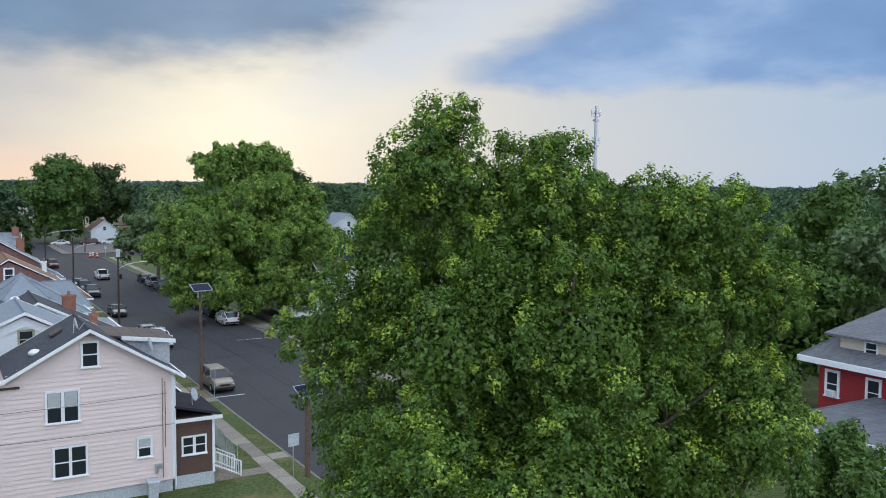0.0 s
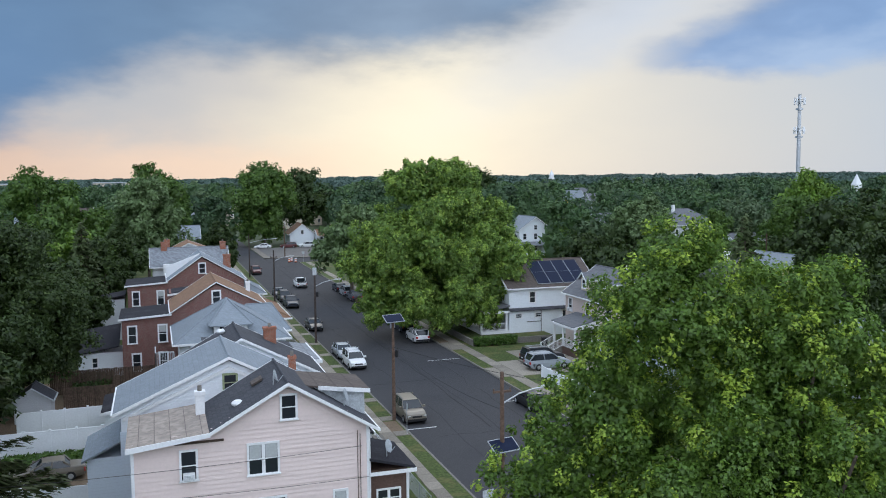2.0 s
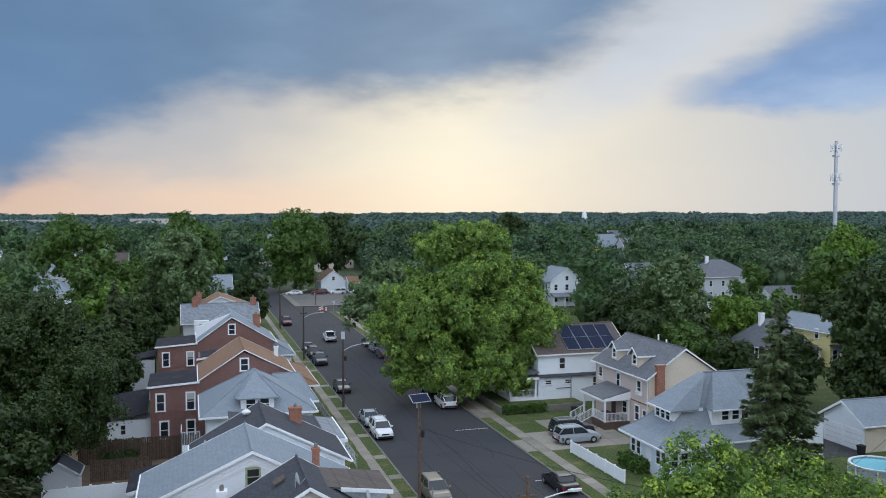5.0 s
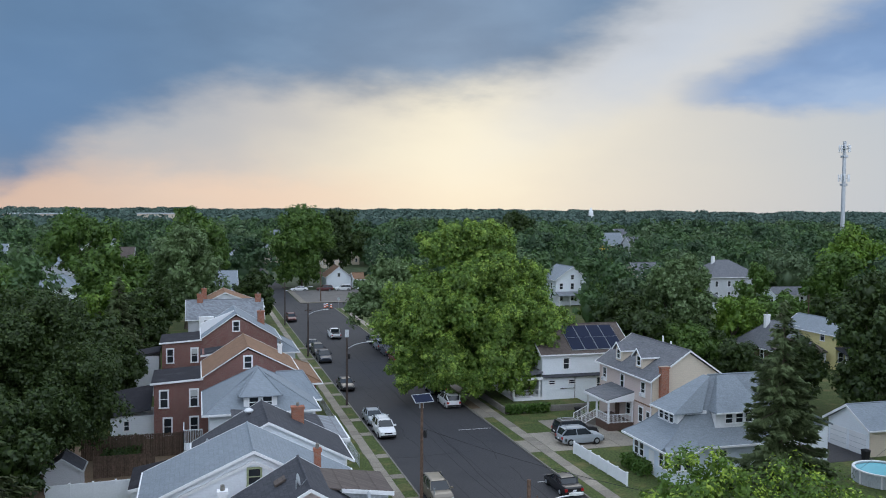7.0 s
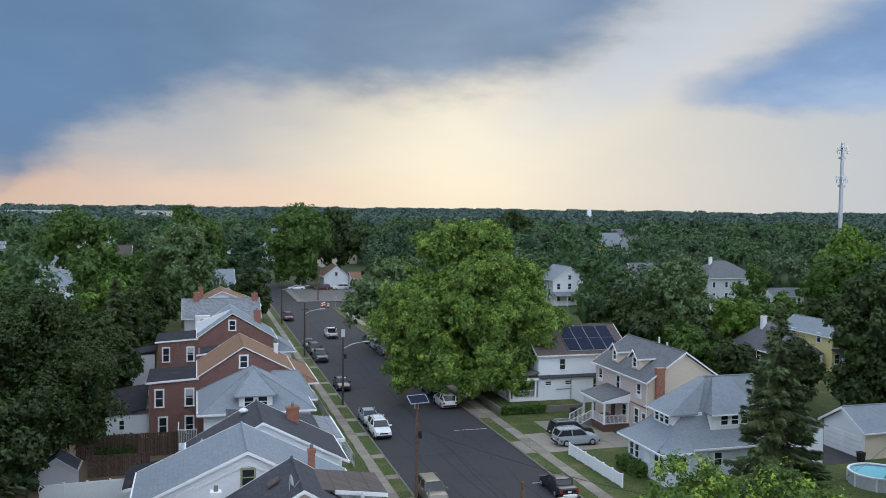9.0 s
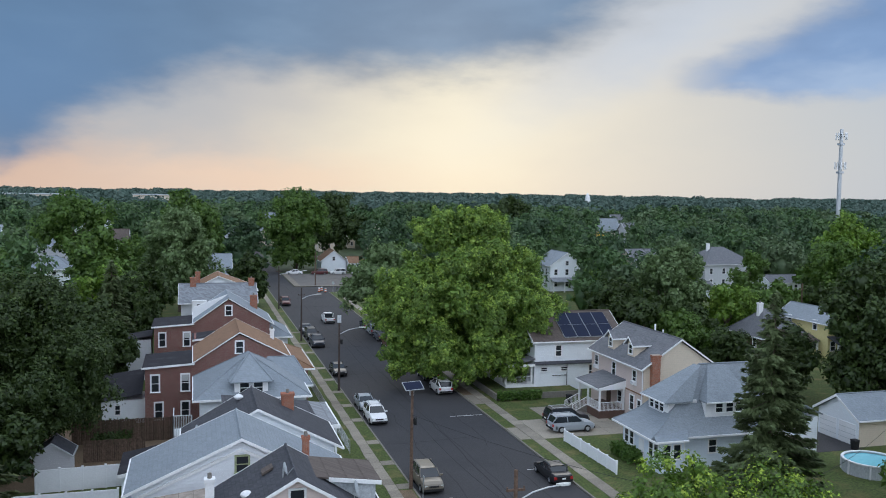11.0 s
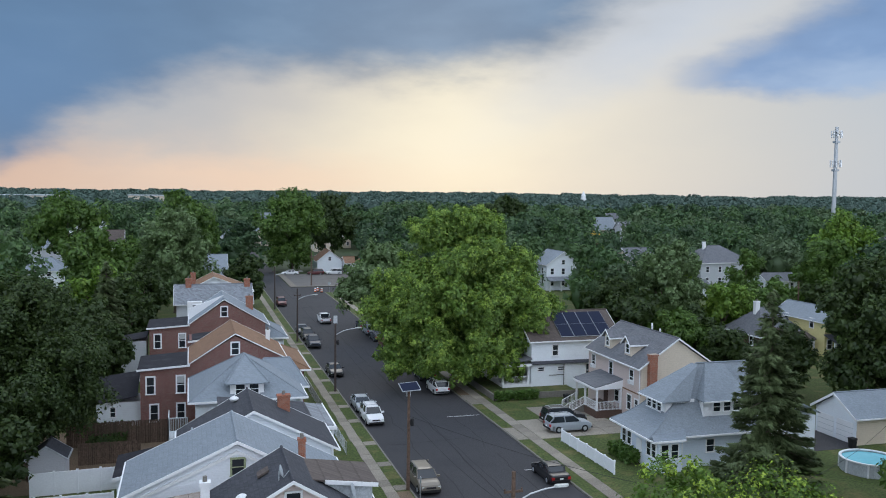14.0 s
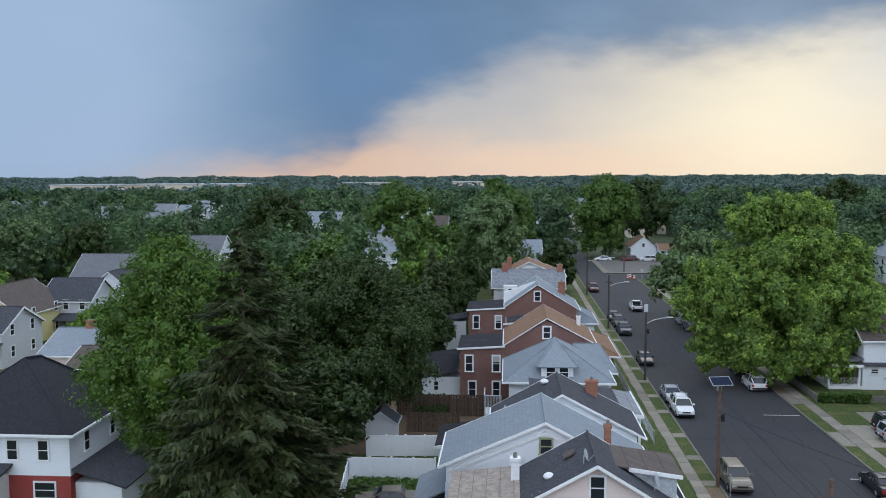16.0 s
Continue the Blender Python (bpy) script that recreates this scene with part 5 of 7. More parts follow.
slab(r, [(50.2, 70.6, 5.98), (50.2, 72.8, 5.98), (49.0, 73.6, 8.84)], 0.12)
part("dormer_roof", r, M_grey_roof, h)
part("dormer_trim", Shape().box(45.2, 50.2, 70.54, 70.6, 5.85, 5.98), M_white, h)
for x in (46.9, 48.0, 49.0):
    window(h, x, 71.19, 4.85, 0.75, 0.9, cas=0.06)
for y in (70.4, 71.3, 74.9, 75.9):
    window(h, 40.09, y, 1.25, 0.7, 1.3, "w", cas=0.07)
part("side_door", Shape().box(40.02, 40.09, 72.6, 73.5, 0.2, 2.3), M_white, h, "white side door")
for x in (40.8, 41.8):
    window(h, x, 69.79, 1.25, 0.7, 1.3, cas=0.07)
window(h, 46.0, 70.69, 1.3, 0.8, 1.2, cas=0.07)
part("downpipe", Shape().tube((42.58, 69.86, 0.1), (42.58, 69.86, 3.0), 0.05, n=6), M_white, h)
body(h, 53.2, 58.5, 72.0, 76.8, 0, 3.6, M_whiteside, "rear_wall")
part("rear_roof", Shape().push([(51.2, 71.8, 7.6), (58.9, 71.8, 3.9), (58.9, 77.2, 3.9), (51.2, 77.2, 7.6)], (0, 0, -0.15)), M_grey_roof, h)

# garage with white doors
g = thing("garage", "white garage with a grey gable roof and white doors", "garage", (67, 75.5, 0))
part("wall", Shape().push([(63.9, 72.6, 0), (63.9, 78.4, 0), (63.9, 78.4, 2.75), (63.9, 75.5, 4.5), (63.9, 72.6, 2.75)], (8.2, 0, 0)), M_whiteside, g)
part("side_wall", Shape().box(63.95, 72.1, 72.53, 72.6, 0, 2.7), M_tanside, g)
gable_x(g, 63.5, 72.5, 72.2, 78.8, 75.5, 2.75, 2.75, 4.72, M_grey_roof)
for y0, y1 in ((72.95, 75.3), (75.7, 78.05)):
    d = part("garage_door", Shape().box(63.85, 63.92, y0, y1, 0.02, 2.15), M_white, g)
    for k in range(1, 4):
        part("door_groove", Shape().box(63.835, 63.86, y0, y1, 2.15 * k / 4 - 0.02, 2.15 * k / 4 + 0.02), M_trim, d, world=False)
structure("yard_apron", Shape().box(57.5, 63.9, 72.0, 79.0, -0.02, 0.02), M_asphalt, "dark asphalt apron in front of the garage", "apron")

# round pool
p = thing("swimming_pool", "round above-ground pool with turquoise water", "pool", (59.4, 65.8, 0))
ringv = [(2.5 * math.cos(a * math.pi / 16), 2.5 * math.sin(a * math.pi / 16)) for a in range(32)]
part("wall", Shape().loft([[(59.4 + k * x, 65.8 + k * y, zz) for x, y in ringv] for k, zz in ((1, 0), (1, 1.2), (0.97, 1.2), (0.97, 0.1))], caps=False), M_trim, p)
part("rim", Shape().loft([[(59.4 + k * x, 65.8 + k * y, zz) for x, y in ringv] for k, zz in ((1.04, 1.15), (1.04, 1.25), (0.95, 1.25), (0.95, 1.15))], caps=False), M_white, p)
part("water", Shape().add([(59.4 + 0.965 * x, 65.8 + 0.965 * y, 1.05) for x, y in ringv], [tuple(range(32))]), M_water, p)
for a in range(0, 32, 4):
    x, y = ringv[a]
    part("upright", Shape().box(59.4 + x * 1.02 - 0.06, 59.4 + x * 1.02 + 0.06, 65.8 + y * 1.02 - 0.06, 65.8 + y * 1.02 + 0.06, 0, 1.2), M_white, p)

# red house across the corner
h = house("red sided house with a grey roof and enclosed white porch", 52, 29)
body(h, 48.7, 58, 24.0, 33.9, 0, 6.3, M_redside)
hip(h, 47.8, 59, 23.1, 34.8, 6.5, 10.3, ((53, 28.5), (53.5, 30.5)), M_mid_roof)
body(h, 47.66, 47.78, 23.0, 34.9, 6.1, 6.45, M_white, "eave_board")
for y in (32.9, 30.0):
    window(h, 48.69, y, 3.95, 0.8, 1.6, "w", cas=0.14)
ac_unit(h, 48.67, 32.9, 3.95, "w")
body(h, 48.9, 53.0, 29.4, 32.6, 6.6, 8.3, M_tanside, "dormer_wall")
r = Shape()
slab(r, [(48.2, 28.7, 8.15), (48.2, 33.3, 8.15), (53.5, 31.8, 9.9), (53.5, 30.2, 9.9)], 0.14)
slab(r, [(48.2, 28.7, 8.15), (53.5, 30.2, 9.9), (53.5, 28.7, 8.15)], 0.14)
part("dormer_roof", r, M_mid_roof, h)
window(h, 48.89, 30.4, 7.0, 0.75, 0.85, "w")
body(h, 44.3, 48.7, 23.4, 32.6, 0, 3.1, M_white, "porch_wall", "white enclosed porch")
hip(h, 43.6, 50.8, 22.8, 33.2, 3.1, 4.5, ((48.6, 26.6), (48.6, 29.8)), M_mid_roof, name="porch_roof")
for y in (30.2, 28.5, 26.8, 25.1):
    window(h, 44.29, y, 1.1, 1.0, 1.55, "w", cas=0.1, blind=0.5)
part("front_door", Shape().box(44.2, 44.28, 31.3, 32.3, 0.5, 2.75), M_brownside, h, "brown wooden front door")
steps(h, 42.7, 44.2, 31.1, 32.5, 0.5, 3, "-x")
h.matrix_basis = pose(52.4, 30.0, 0)

# ---- trees ----
PLANE = [(0, 0, 10.5, 7.6), (-3.2, 0, 19.3, 3.6), (3.2, 1, 18.9, 3.8), (10.6, -2.5, 8.2, 3.8), (-8.4, 0, 8.6, 3.9), (1, -7, 9.4, 4.2), (0, 7, 10.0, 5.2), (7.0, -1, 13.8, 3.8),
         (-6.9, -1, 13.2, 3.8), (-4.8, -6, 6.4, 3.4), (5.5, -6, 6.0, 3.4), (-1.8, -3.5, 15.2, 3.6), (2.8, -3.0, 15.6, 3.2), (0.2, 0, 19.9, 3.0), (7.2, -7, 8.8, 3.2), (-6.5, -5, 10.5, 3.4),
         (-4.5, -7.5, 4.8, 3.0), (0.5, -9, 5.0, 3.0), (8.5, -6.5, 5.0, 3.0), (4.2, -6.5, 11.6, 3.0), (-2.4, -7.2, 12.0, 2.8), (12.2, -3.5, 5.6, 2.8), (-1.5, -8.6, 3.4, 2.4), (3.8, -8.4, 3.2, 2.4), (-8.6, -3.5, 4.4, 3.0),
         (-6.0, -6.0, 3.4, 2.4), (6.8, -5.0, 3.2, 2.6), (0, 0, 5.0, 4.6)]
# the young tufts here are painted highlights on the clump tops
tree("tall plane tree with a broad bright green crown", 34.3, 111.5, 23.7, 13.0, 0.9, L_plane, 190000, 0.14, 11, clumps=360, tight=0.95, spread=(0.6, 1.2), trunk=0.65, tuft=40, young=L_plane_lit, share=0.36, lobes=PLANE)


def turned(lobes):
    """Lobes given across and along the line from the corner to the oaks, turned into the place's axes."""
    return [(0.81 * a + 0.59 * b, -0.59 * a + 0.81 * b, z, q) for a, b, z, q in lobes]


OAK = turned([(-1.3, -1.4, 17.75, 1.7), (1.5, -1.0, 17.25, 1.65), (-2.5, -0.6, 15.5, 1.7), (3.7, -0.8, 16.3, 1.7), (0.3, -1.6, 15.5, 1.9), (-3.6, -0.8, 13.9, 1.9), (-0.9, -2.6, 13.9, 2.1),
              (2.0, -2.4, 14.0, 2.1), (4.4, -0.8, 13.6, 1.9), (0.5, 2.3, 15.2, 2.6), (-3.5, -0.2, 11.0, 2.0), (-1.6, -3.6, 11.0, 2.2), (1.7, -3.8, 10.7, 2.3), (0.2, -0.5, 12.0, 3.0),
              (4.4, -1.6, 10.4, 2.2), (0.0, 3.0, 10.5, 3.2), (-3.6, -1.4, 8.2, 1.9), (-1.4, -3.2, 7.6, 2.0), (1.8, -2.8, 7.2, 2.0), (4.0, -1.0, 6.8, 2.0), (0.4, 2.0, 6.4, 3.2)])
tree("oak tree in full leaf with yellow-green young tips", 11.2, 17.2, 19.7, 7.2, 2.0, L_front, 335000, 0.041, 12, clumps=330, tight=0.95, spread=(0.72, 1.35), trunk=0.35, young=L_young, share=0.3, tuft=62, lobes=OAK)
SIDE_OAK = turned([(-0.2, 0.0, 16.3, 1.5), (1.0, 0.4, 15.0, 1.5), (-1.0, 0.0, 14.0, 1.8), (0.9, -0.9, 12.0, 1.8), (-0.8, 0.5, 10.4, 2.0), (0.2, -0.6, 8.4, 1.9), (-0.4, 0.0, 6.2, 1.8)])
tree("oak tree in full leaf with yellow-green young tips", 14.9, 13.3, 18.2, 3.6, 2.0, L_front, 90000, 0.041, 22, clumps=90, trunk=0.3, young=L_young, share=0.3, tuft=62, tight=0.95, spread=(0.72, 1.35), lobes=SIDE_OAK)
tree("dense dark green maple behind the back gardens", -14.0, 86.0, 16.6, 8.4, 1.0, L_dark, 74000, 0.13, 13, clumps=60, trunk=0.4, group="back garden trees")
tree("dense dark green maple behind the back gardens", -24.0, 82.0, 15.6, 7.5, 1.5, L_dark, 55000, 0.15, 14, clumps=55, trunk=0.4, group="back garden trees")
tree("dense dark green maple behind the back gardens", -19.0, 99.0, 15.2, 7.0, 1.5, L_dark, 30000, 0.24, 15, clumps=50, trunk=0.4, group="back garden trees")
tree("light green maple beside the white house", -20.5, 55.0, 22.0, 6.8, 5.0, L_maple, 84000, 0.095, 16, clumps=90, trunk=0.35)
conifer("tall old spruce with drooping olive boughs", -13.4, 46.0, 22.8, 9.4, 0.8, L_firwarm, 110000, 0.24, 17)
conifer("dark green spruce beside the bungalow", 46.0, 62.5, 17.2, 4.7, 0.4, L_fir, 75000, 0.22, 18)
conifer("dark slender evergreen behind the brick houses", -10.5, 128.0, 15.0, 4.0, 0.5, L_fir, 22000, 0.34, 19)
rows = [
    # x, y, height, radius, low, leaf, leaves, size, clumps
    (-2.4, 182, 20.6, 9.2, 3.0, L_silver, 24000, 0.40, 60, "broad silver-leaved maple behind the brick row"),
    (-16.5, 180, 18.0, 8.0, 2.0, L_mid, 12000, 0.5, 40, "round green tree behind the brick row"),
    (-30, 150, 14.5, 8.0, 2.0, L_mid, 12000, 0.45, 40, "round green tree in the back gardens"),
    (-13.5, 146, 14.0, 6.2, 1.5, L_light, 10000, 0.42, 36, "bright green tree in the back gardens"),
    (-36, 122, 14.0, 8.0, 1.5, L_dark, 12000, 0.42, 40, "dark green tree in the back gardens"),
    (-32, 104, 15.0, 7.5, 1.5, L_dark, 12000, 0.4, 40, "dark green tree in the back gardens"),
    (11.5, 188, 10.5, 6.0, 1.5, L_dark, 9000, 0.42, 32, "dark green garden tree by the pavement"),
    (30.4, 268, 24.3, 12.4, 0.6, L_mid, 22000, 0.52, 60, "tall dark green tree beyond the crossing"),
    (30.5, 146, 16.2, 6.8, 2.5, L_silver, 14000, 0.38, 40, "grey-green street tree beside the kerb"),
    (36.5, 158, 14.5, 6.5, 2.5, L_mid, 9000, 0.42, 36, "green street tree beside the kerb"),
    (77.5, 132, 17.6, 6.4, 1.5, L_silver, 18000, 0.38, 50, "tall grey-green tree behind the beige house"),
    (67, 131, 10.5, 6.0, 1.0, L_dark, 10000, 0.40, 36, "dark green garden tree behind the houses"),
    (86, 128, 11.0, 5.5, 0.8, L_light, 10000, 0.36, 36, "bright green garden tree behind the houses"),
    (78.5, 158, 13.6, 6.8, 1.0, L_mid, 11000, 0.46, 40, "spreading green tree behind the houses"),
    (99, 140, 8.6, 5.6, 1.0, L_mid, 9000, 0.42, 36, "round green tree beside the grey-roofed house"),
    (75.5, 84, 17.6, 7.4, 0.6, L_dark, 18000, 0.34, 50, "large dark green tree behind the garage"),
    (89, 92, 16.0, 7.0, 0.6, L_dark, 12000, 0.36, 40, "large dark green tree behind the garage"),
    (60, 84, 7.0, 3.6, 0.3, L_dark, 6000, 0.30, 26, "dark shrubby tree beside the garage"),
    (70.5, 92, 8.0, 4.5, 0.3, L_dark, 7000, 0.32, 28, "dark shrubby tree beside the garage"),
    (132, 158, 17.5, 7.6, 1.5, L_mid, 12000, 0.5, 40, "tall green tree among the gardens"),
    (112, 118, 17.0, 8.0, 1.0, L_dark, 12000, 0.42, 40, "tall dark tree among the gardens"),
    (150, 175, 20.0, 10.0, 1.5, L_light, 12000, 0.55, 40, "tall bright tree among the gardens"),
    (58, 44, 15.0, 6.0, 1.5, L_mid, 14000, 0.3, 40, "green tree behind the red house"),
    (64, 38, 20.6, 7.2, 1.5, L_silver, 16000, 0.3, 44, "grey-green tree behind the red house"),
    (50, 47, 12.5, 5.5, 0.8, L_mid, 14000, 0.28, 40, "leafy green tree behind the red house"),
    (60, 54, 14.5, 6.5, 0.8, L_dark, 14000, 0.3, 40, "dark green tree behind the red house"),
    (72, 50, 18.5, 6.5, 0.8, L_mid, 14000, 0.3, 40, "tall green tree behind the red house"),
    (84, 60, 20.0, 7.5, 0.8, L_silver, 14000, 0.32, 40, "tall grey-green tree behind the garage"),
    (-0.4, 228, 25.6, 9.5, 1.0, L_mid, 12000, 0.55, 40, "very tall green tree behind the brick row"),
    (-29, 242, 23.4, 11.0, 1.0, L_mid, 11000, 0.55, 40, "very tall green tree in the distance"),
    (51, 322, 23.6, 12.0, 1.0, L_dark, 10000, 0.65, 40, "very tall dark tree in the distance"),
    (120, 330, 23.2, 12.5, 1.0, L_dark, 10000, 0.65, 40, "very tall dark tree in the distance"),
    (-62, 236, 22.4, 11.0, 1.0, L_dark, 10000, 0.6, 40, "tall dark tree in the distance"),
    (-14, 108, 12.5, 5.5, 1.0, L_dark, 12000, 0.34, 36, "dark green tree behind the brick houses"),
    (-13, 118, 12.0, 5.0, 1.0, L_dark, 10000, 0.34, 36, "dark green tree behind the brick houses"),
    (-15, 74, 10.0, 4.5, 0.8, L_dark, 12000, 0.28, 36, "dark green tree beside the white fence"),
    (-22, 68, 13.0, 6.0, 0.8, L_dark, 14000, 0.28, 40, "dark green tree behind the spruce"),
    (-31, 76, 13.0, 6.5, 0.8, L_dark, 12000, 0.3, 40, "dark green tree behind the white house"),
    (-8.5, 139, 11.5, 5.0, 0.6, L_dark, 9000, 0.34, 36, "dark green tree behind the slate-roofed house"),
    (-7.5, 158, 12.0, 5.0, 0.6, L_dark, 9000, 0.36, 36, "dark green tree behind the row of houses"),
    (-9.5, 112, 8.5, 3.6, 0.5, L_dark, 8000, 0.3, 30, "dark green tree behind the brick houses"),
    (-12, 152, 12.0, 5.5, 1.0, L_mid, 9000, 0.36, 36, "green tree behind the slate-roofed house"),
    (-10, 195, 14.0, 7.0, 1.0, L_mid, 9000, 0.45, 36, "green tree behind the row of houses"),
    (-106, 186, 16.0, 9.0, 1.0, L_silver, 9000, 0.42, 40, "grey-green tree behind the western houses"),
    (-92, 186, 15.0, 8.5, 1.0, L_dark, 9000, 0.42, 40, "dark green tree behind the western houses"),
    (-118, 176, 16.0, 9.0, 1.0, L_dark, 9000, 0.42, 40, "dark green tree behind the western houses"),
    (-96, 150, 11.0, 6.5, 0.8, L_light, 9000, 0.36, 36, "bright green tree beside the yellow house"),
    (-50, 184, 15.5, 7.0, 1.0, L_dark, 9000, 0.42, 40, "dark green tree behind the western houses"),
    (-62, 127, 5.2, 4.2, 0.3, L_light, 9000, 0.28, 30, "low bright green tree by the pale house"),
    (-55, 130, 5.6, 4.0, 0.3, L_mid, 9000, 0.28, 30, "low green tree by the pale house"),
    (-45, 104, 9.5, 5.2, 0.6, L_mid, 9000, 0.3, 36, "green tree beside the pale house"),
    (-49, 120, 9.0, 5.0, 0.6, L_mid, 9000, 0.3, 36, "green tree beside the pale house"),
    (-38, 136, 12.0, 6.0, 0.6, L_mid, 9000, 0.34, 36, "green tree in the western gardens"),
    (-49, 160, 10.0, 5.5, 0.6, L_mid, 9000, 0.38, 36, "green tree in the western gardens"),
    (62, 118, 9.5, 5.0, 0.5, L_dark, 9000, 0.32, 34, "dark green tree behind the beige house"),
    (68.5, 113, 9.0, 4.6, 0.5, L_mid, 9000, 0.32, 34, "green tree behind the beige house"),
    (73, 116, 8.0, 4.2, 0.5, L_dark, 9000, 0.32, 34, "dark green tree behind the beige house"),
    (70, 103, 6.5, 4.0, 0.4, L_dark, 9000, 0.3, 30, "dark shrubby tree behind the beige house"),
    (78, 104, 5.0, 3.6, 0.3, L_mid, 9000, 0.3, 30, "low shrubby tree by the brown porch"),
    (38.6, 25.6, 5.2, 3.4, 0.3, L_mid, 14000, 0.16, 36, "small garden tree before the white porch"),
]
for i, (x, y, hh, r, lo, leaf, n, sz, cl, lab) in enumerate(rows):
    tree(lab, x, y, hh, r, lo, leaf, int(n * 0.86), sz * 0.66, 100 + i, clumps=cl, trunk=0.3)

# smaller garden trees that fill the back gardens to the east
rngt = random.Random(8)
taken = [(47, 106, 11), (50, 90, 9), (47, 74, 10), (67, 75, 8), (60, 67, 6), (84, 121, 8), (94, 119, 8), (57, 72, 7), (86, 190, 9), (82, 180, 7), (78, 170, 6), (73, 160, 5), (112, 208, 9), (118, 168, 8), (128, 150, 8)]
made = 0
SIGHT = [(91, 209), (137, 208), (121, 222), (143, 190), (116, 184), (84, 121), (94, 119)]


def in_sight(x, y, houses, ahead, side):
    """Whether a tree at x, y would stand before one of the houses that show between the trees."""
    for hx, hy in houses:
        d = math.hypot(hx, hy)
        if math.hypot(x - hx, y - hy) < 10 or (0 < d - (x * hx + y * hy) / d < ahead and abs(x * hy - y * hx) / d < side):
            return True
    return False


while made < 34:
    x, y = rngt.uniform(57, 135), rngt.uniform(82, 215)
    if any(math.hypot(x - a, y - b) < c for a, b, c in taken) or x < 57 + 0.2 * (y - 82) or in_sight(x, y, SIGHT, 75, 6.5):
        continue
    taken.append((x, y, 7.5))
    made += 1
    hh = rngt.uniform(6.0, 11.5)
    tree("leafy green garden tree between the houses", x, y, hh, hh * rngt.uniform(0.38, 0.5), 0.6, rngt.choice([L_dark, L_mid, L_mid, L_light]), 3400, 0.27, 300 + made, clumps=26, trunk=0.2, group="garden trees")


def hedge(label, x0, x1, y0, y1, hgt, n, seed, leaf=None, size=0.13, name="hedge"):
    rng = np.random.default_rng(seed)
    t = thing(name, label, "hedge", ((x0 + x1) / 2, (y0 + y1) / 2, 0))
    P = np.stack([rng.uniform(x0, x1, n), rng.uniform(y0, y1, n), hgt * rng.random(n) ** 0.5 * rng.uniform(0.8, 1.1, n)], 1)
    P -= np.array([(x0 + x1) / 2, (y0 + y1) / 2, 0])
    me = quads_mesh("foliage", leaves(rng, P, unit(rng, n) + np.array([0, 0, 0.5]), size), leaf or L_hedge)
    part("foliage", me, leaf or L_hedge, t, world=False)
    s = Shape()
    for k in range(6):
        s.tube((rng.uniform(x0, x1) - (x0 + x1) / 2, rng.uniform(y0, y1) - (y0 + y1) / 2, 0), (rng.uniform(x0, x1) - (x0 + x1) / 2, rng.uniform(y0, y1) - (y0 + y1) / 2, hgt * 0.8), 0.03, 0.015, 5)
    part("stem", s, M_bark, t, world=False)
    return t


hedge("leafy green hedge along the garden wall", 35.0, 40.5, 97.9, 98.6, 1.1, 2500, 31)
hedge("small green bush beside the bungalow", 38.6, 40.0, 72.5, 76.5, 1.2, 2500, 32)
hedge("overgrown green weeds in the back yard", -12.0, -6.2, 66.5, 70.4, 0.5, 3500, 33, size=0.16)
hedge("dark ivy hedge behind the white fence", -9.0, -5.5, 88.0, 95.0, 1.3, 2500, 34, L_dark)
hedge("green bushes by the brick houses' front gardens", 12.8, 14.0, 112.0, 118.0, 1.3, 2500, 35)

# far woods: canopy as far as the horizon
rng = np.random.default_rng(77)


SEEN_HOUSES = [(-32, 224), (-64, 242), (-75, 216), (-76, 129), (-70, 137), (-70, 147), (-75, 165), (-49.5, 106), (-40, 90), (91, 209), (121, 222), (137, 208), (42, 268), (143, 190), (116, 184), (84, 121), (94, 119), (142, 290)]


FAR_SEEN = [(-238, 440), (-143, 392), (-36, 330)]
rngf = random.Random(21)
TOWN = []
for i in range(34):
    d = rngf.uniform(290, 560)
    a = math.radians(rngf.uniform(-37, 50) if i % 2 else rngf.uniform(-37, -6))
    TOWN.append((d * math.sin(a), d * math.cos(a)))


def clear_of(x, y):
    if in_sight(x, y, SEEN_HOUSES, 70, 8.5) or in_sight(x, y, FAR_SEEN, 105, 12) or in_sight(x, y, TOWN, 90, 6):
        return False
    if y < 185 and -102 < x < -48 and y > 95 and x < -48 - 0.1 * y + 20:
        return False
    if y < 232:
        return not (-16 < x < 58) and not (y < 136 and -60 < x < 112) and not (y < 185 and 40 < x < 60)
    return not (16 < x < 46 and y < 330) and not (-40 < x < 16 and 238 < y < 262)


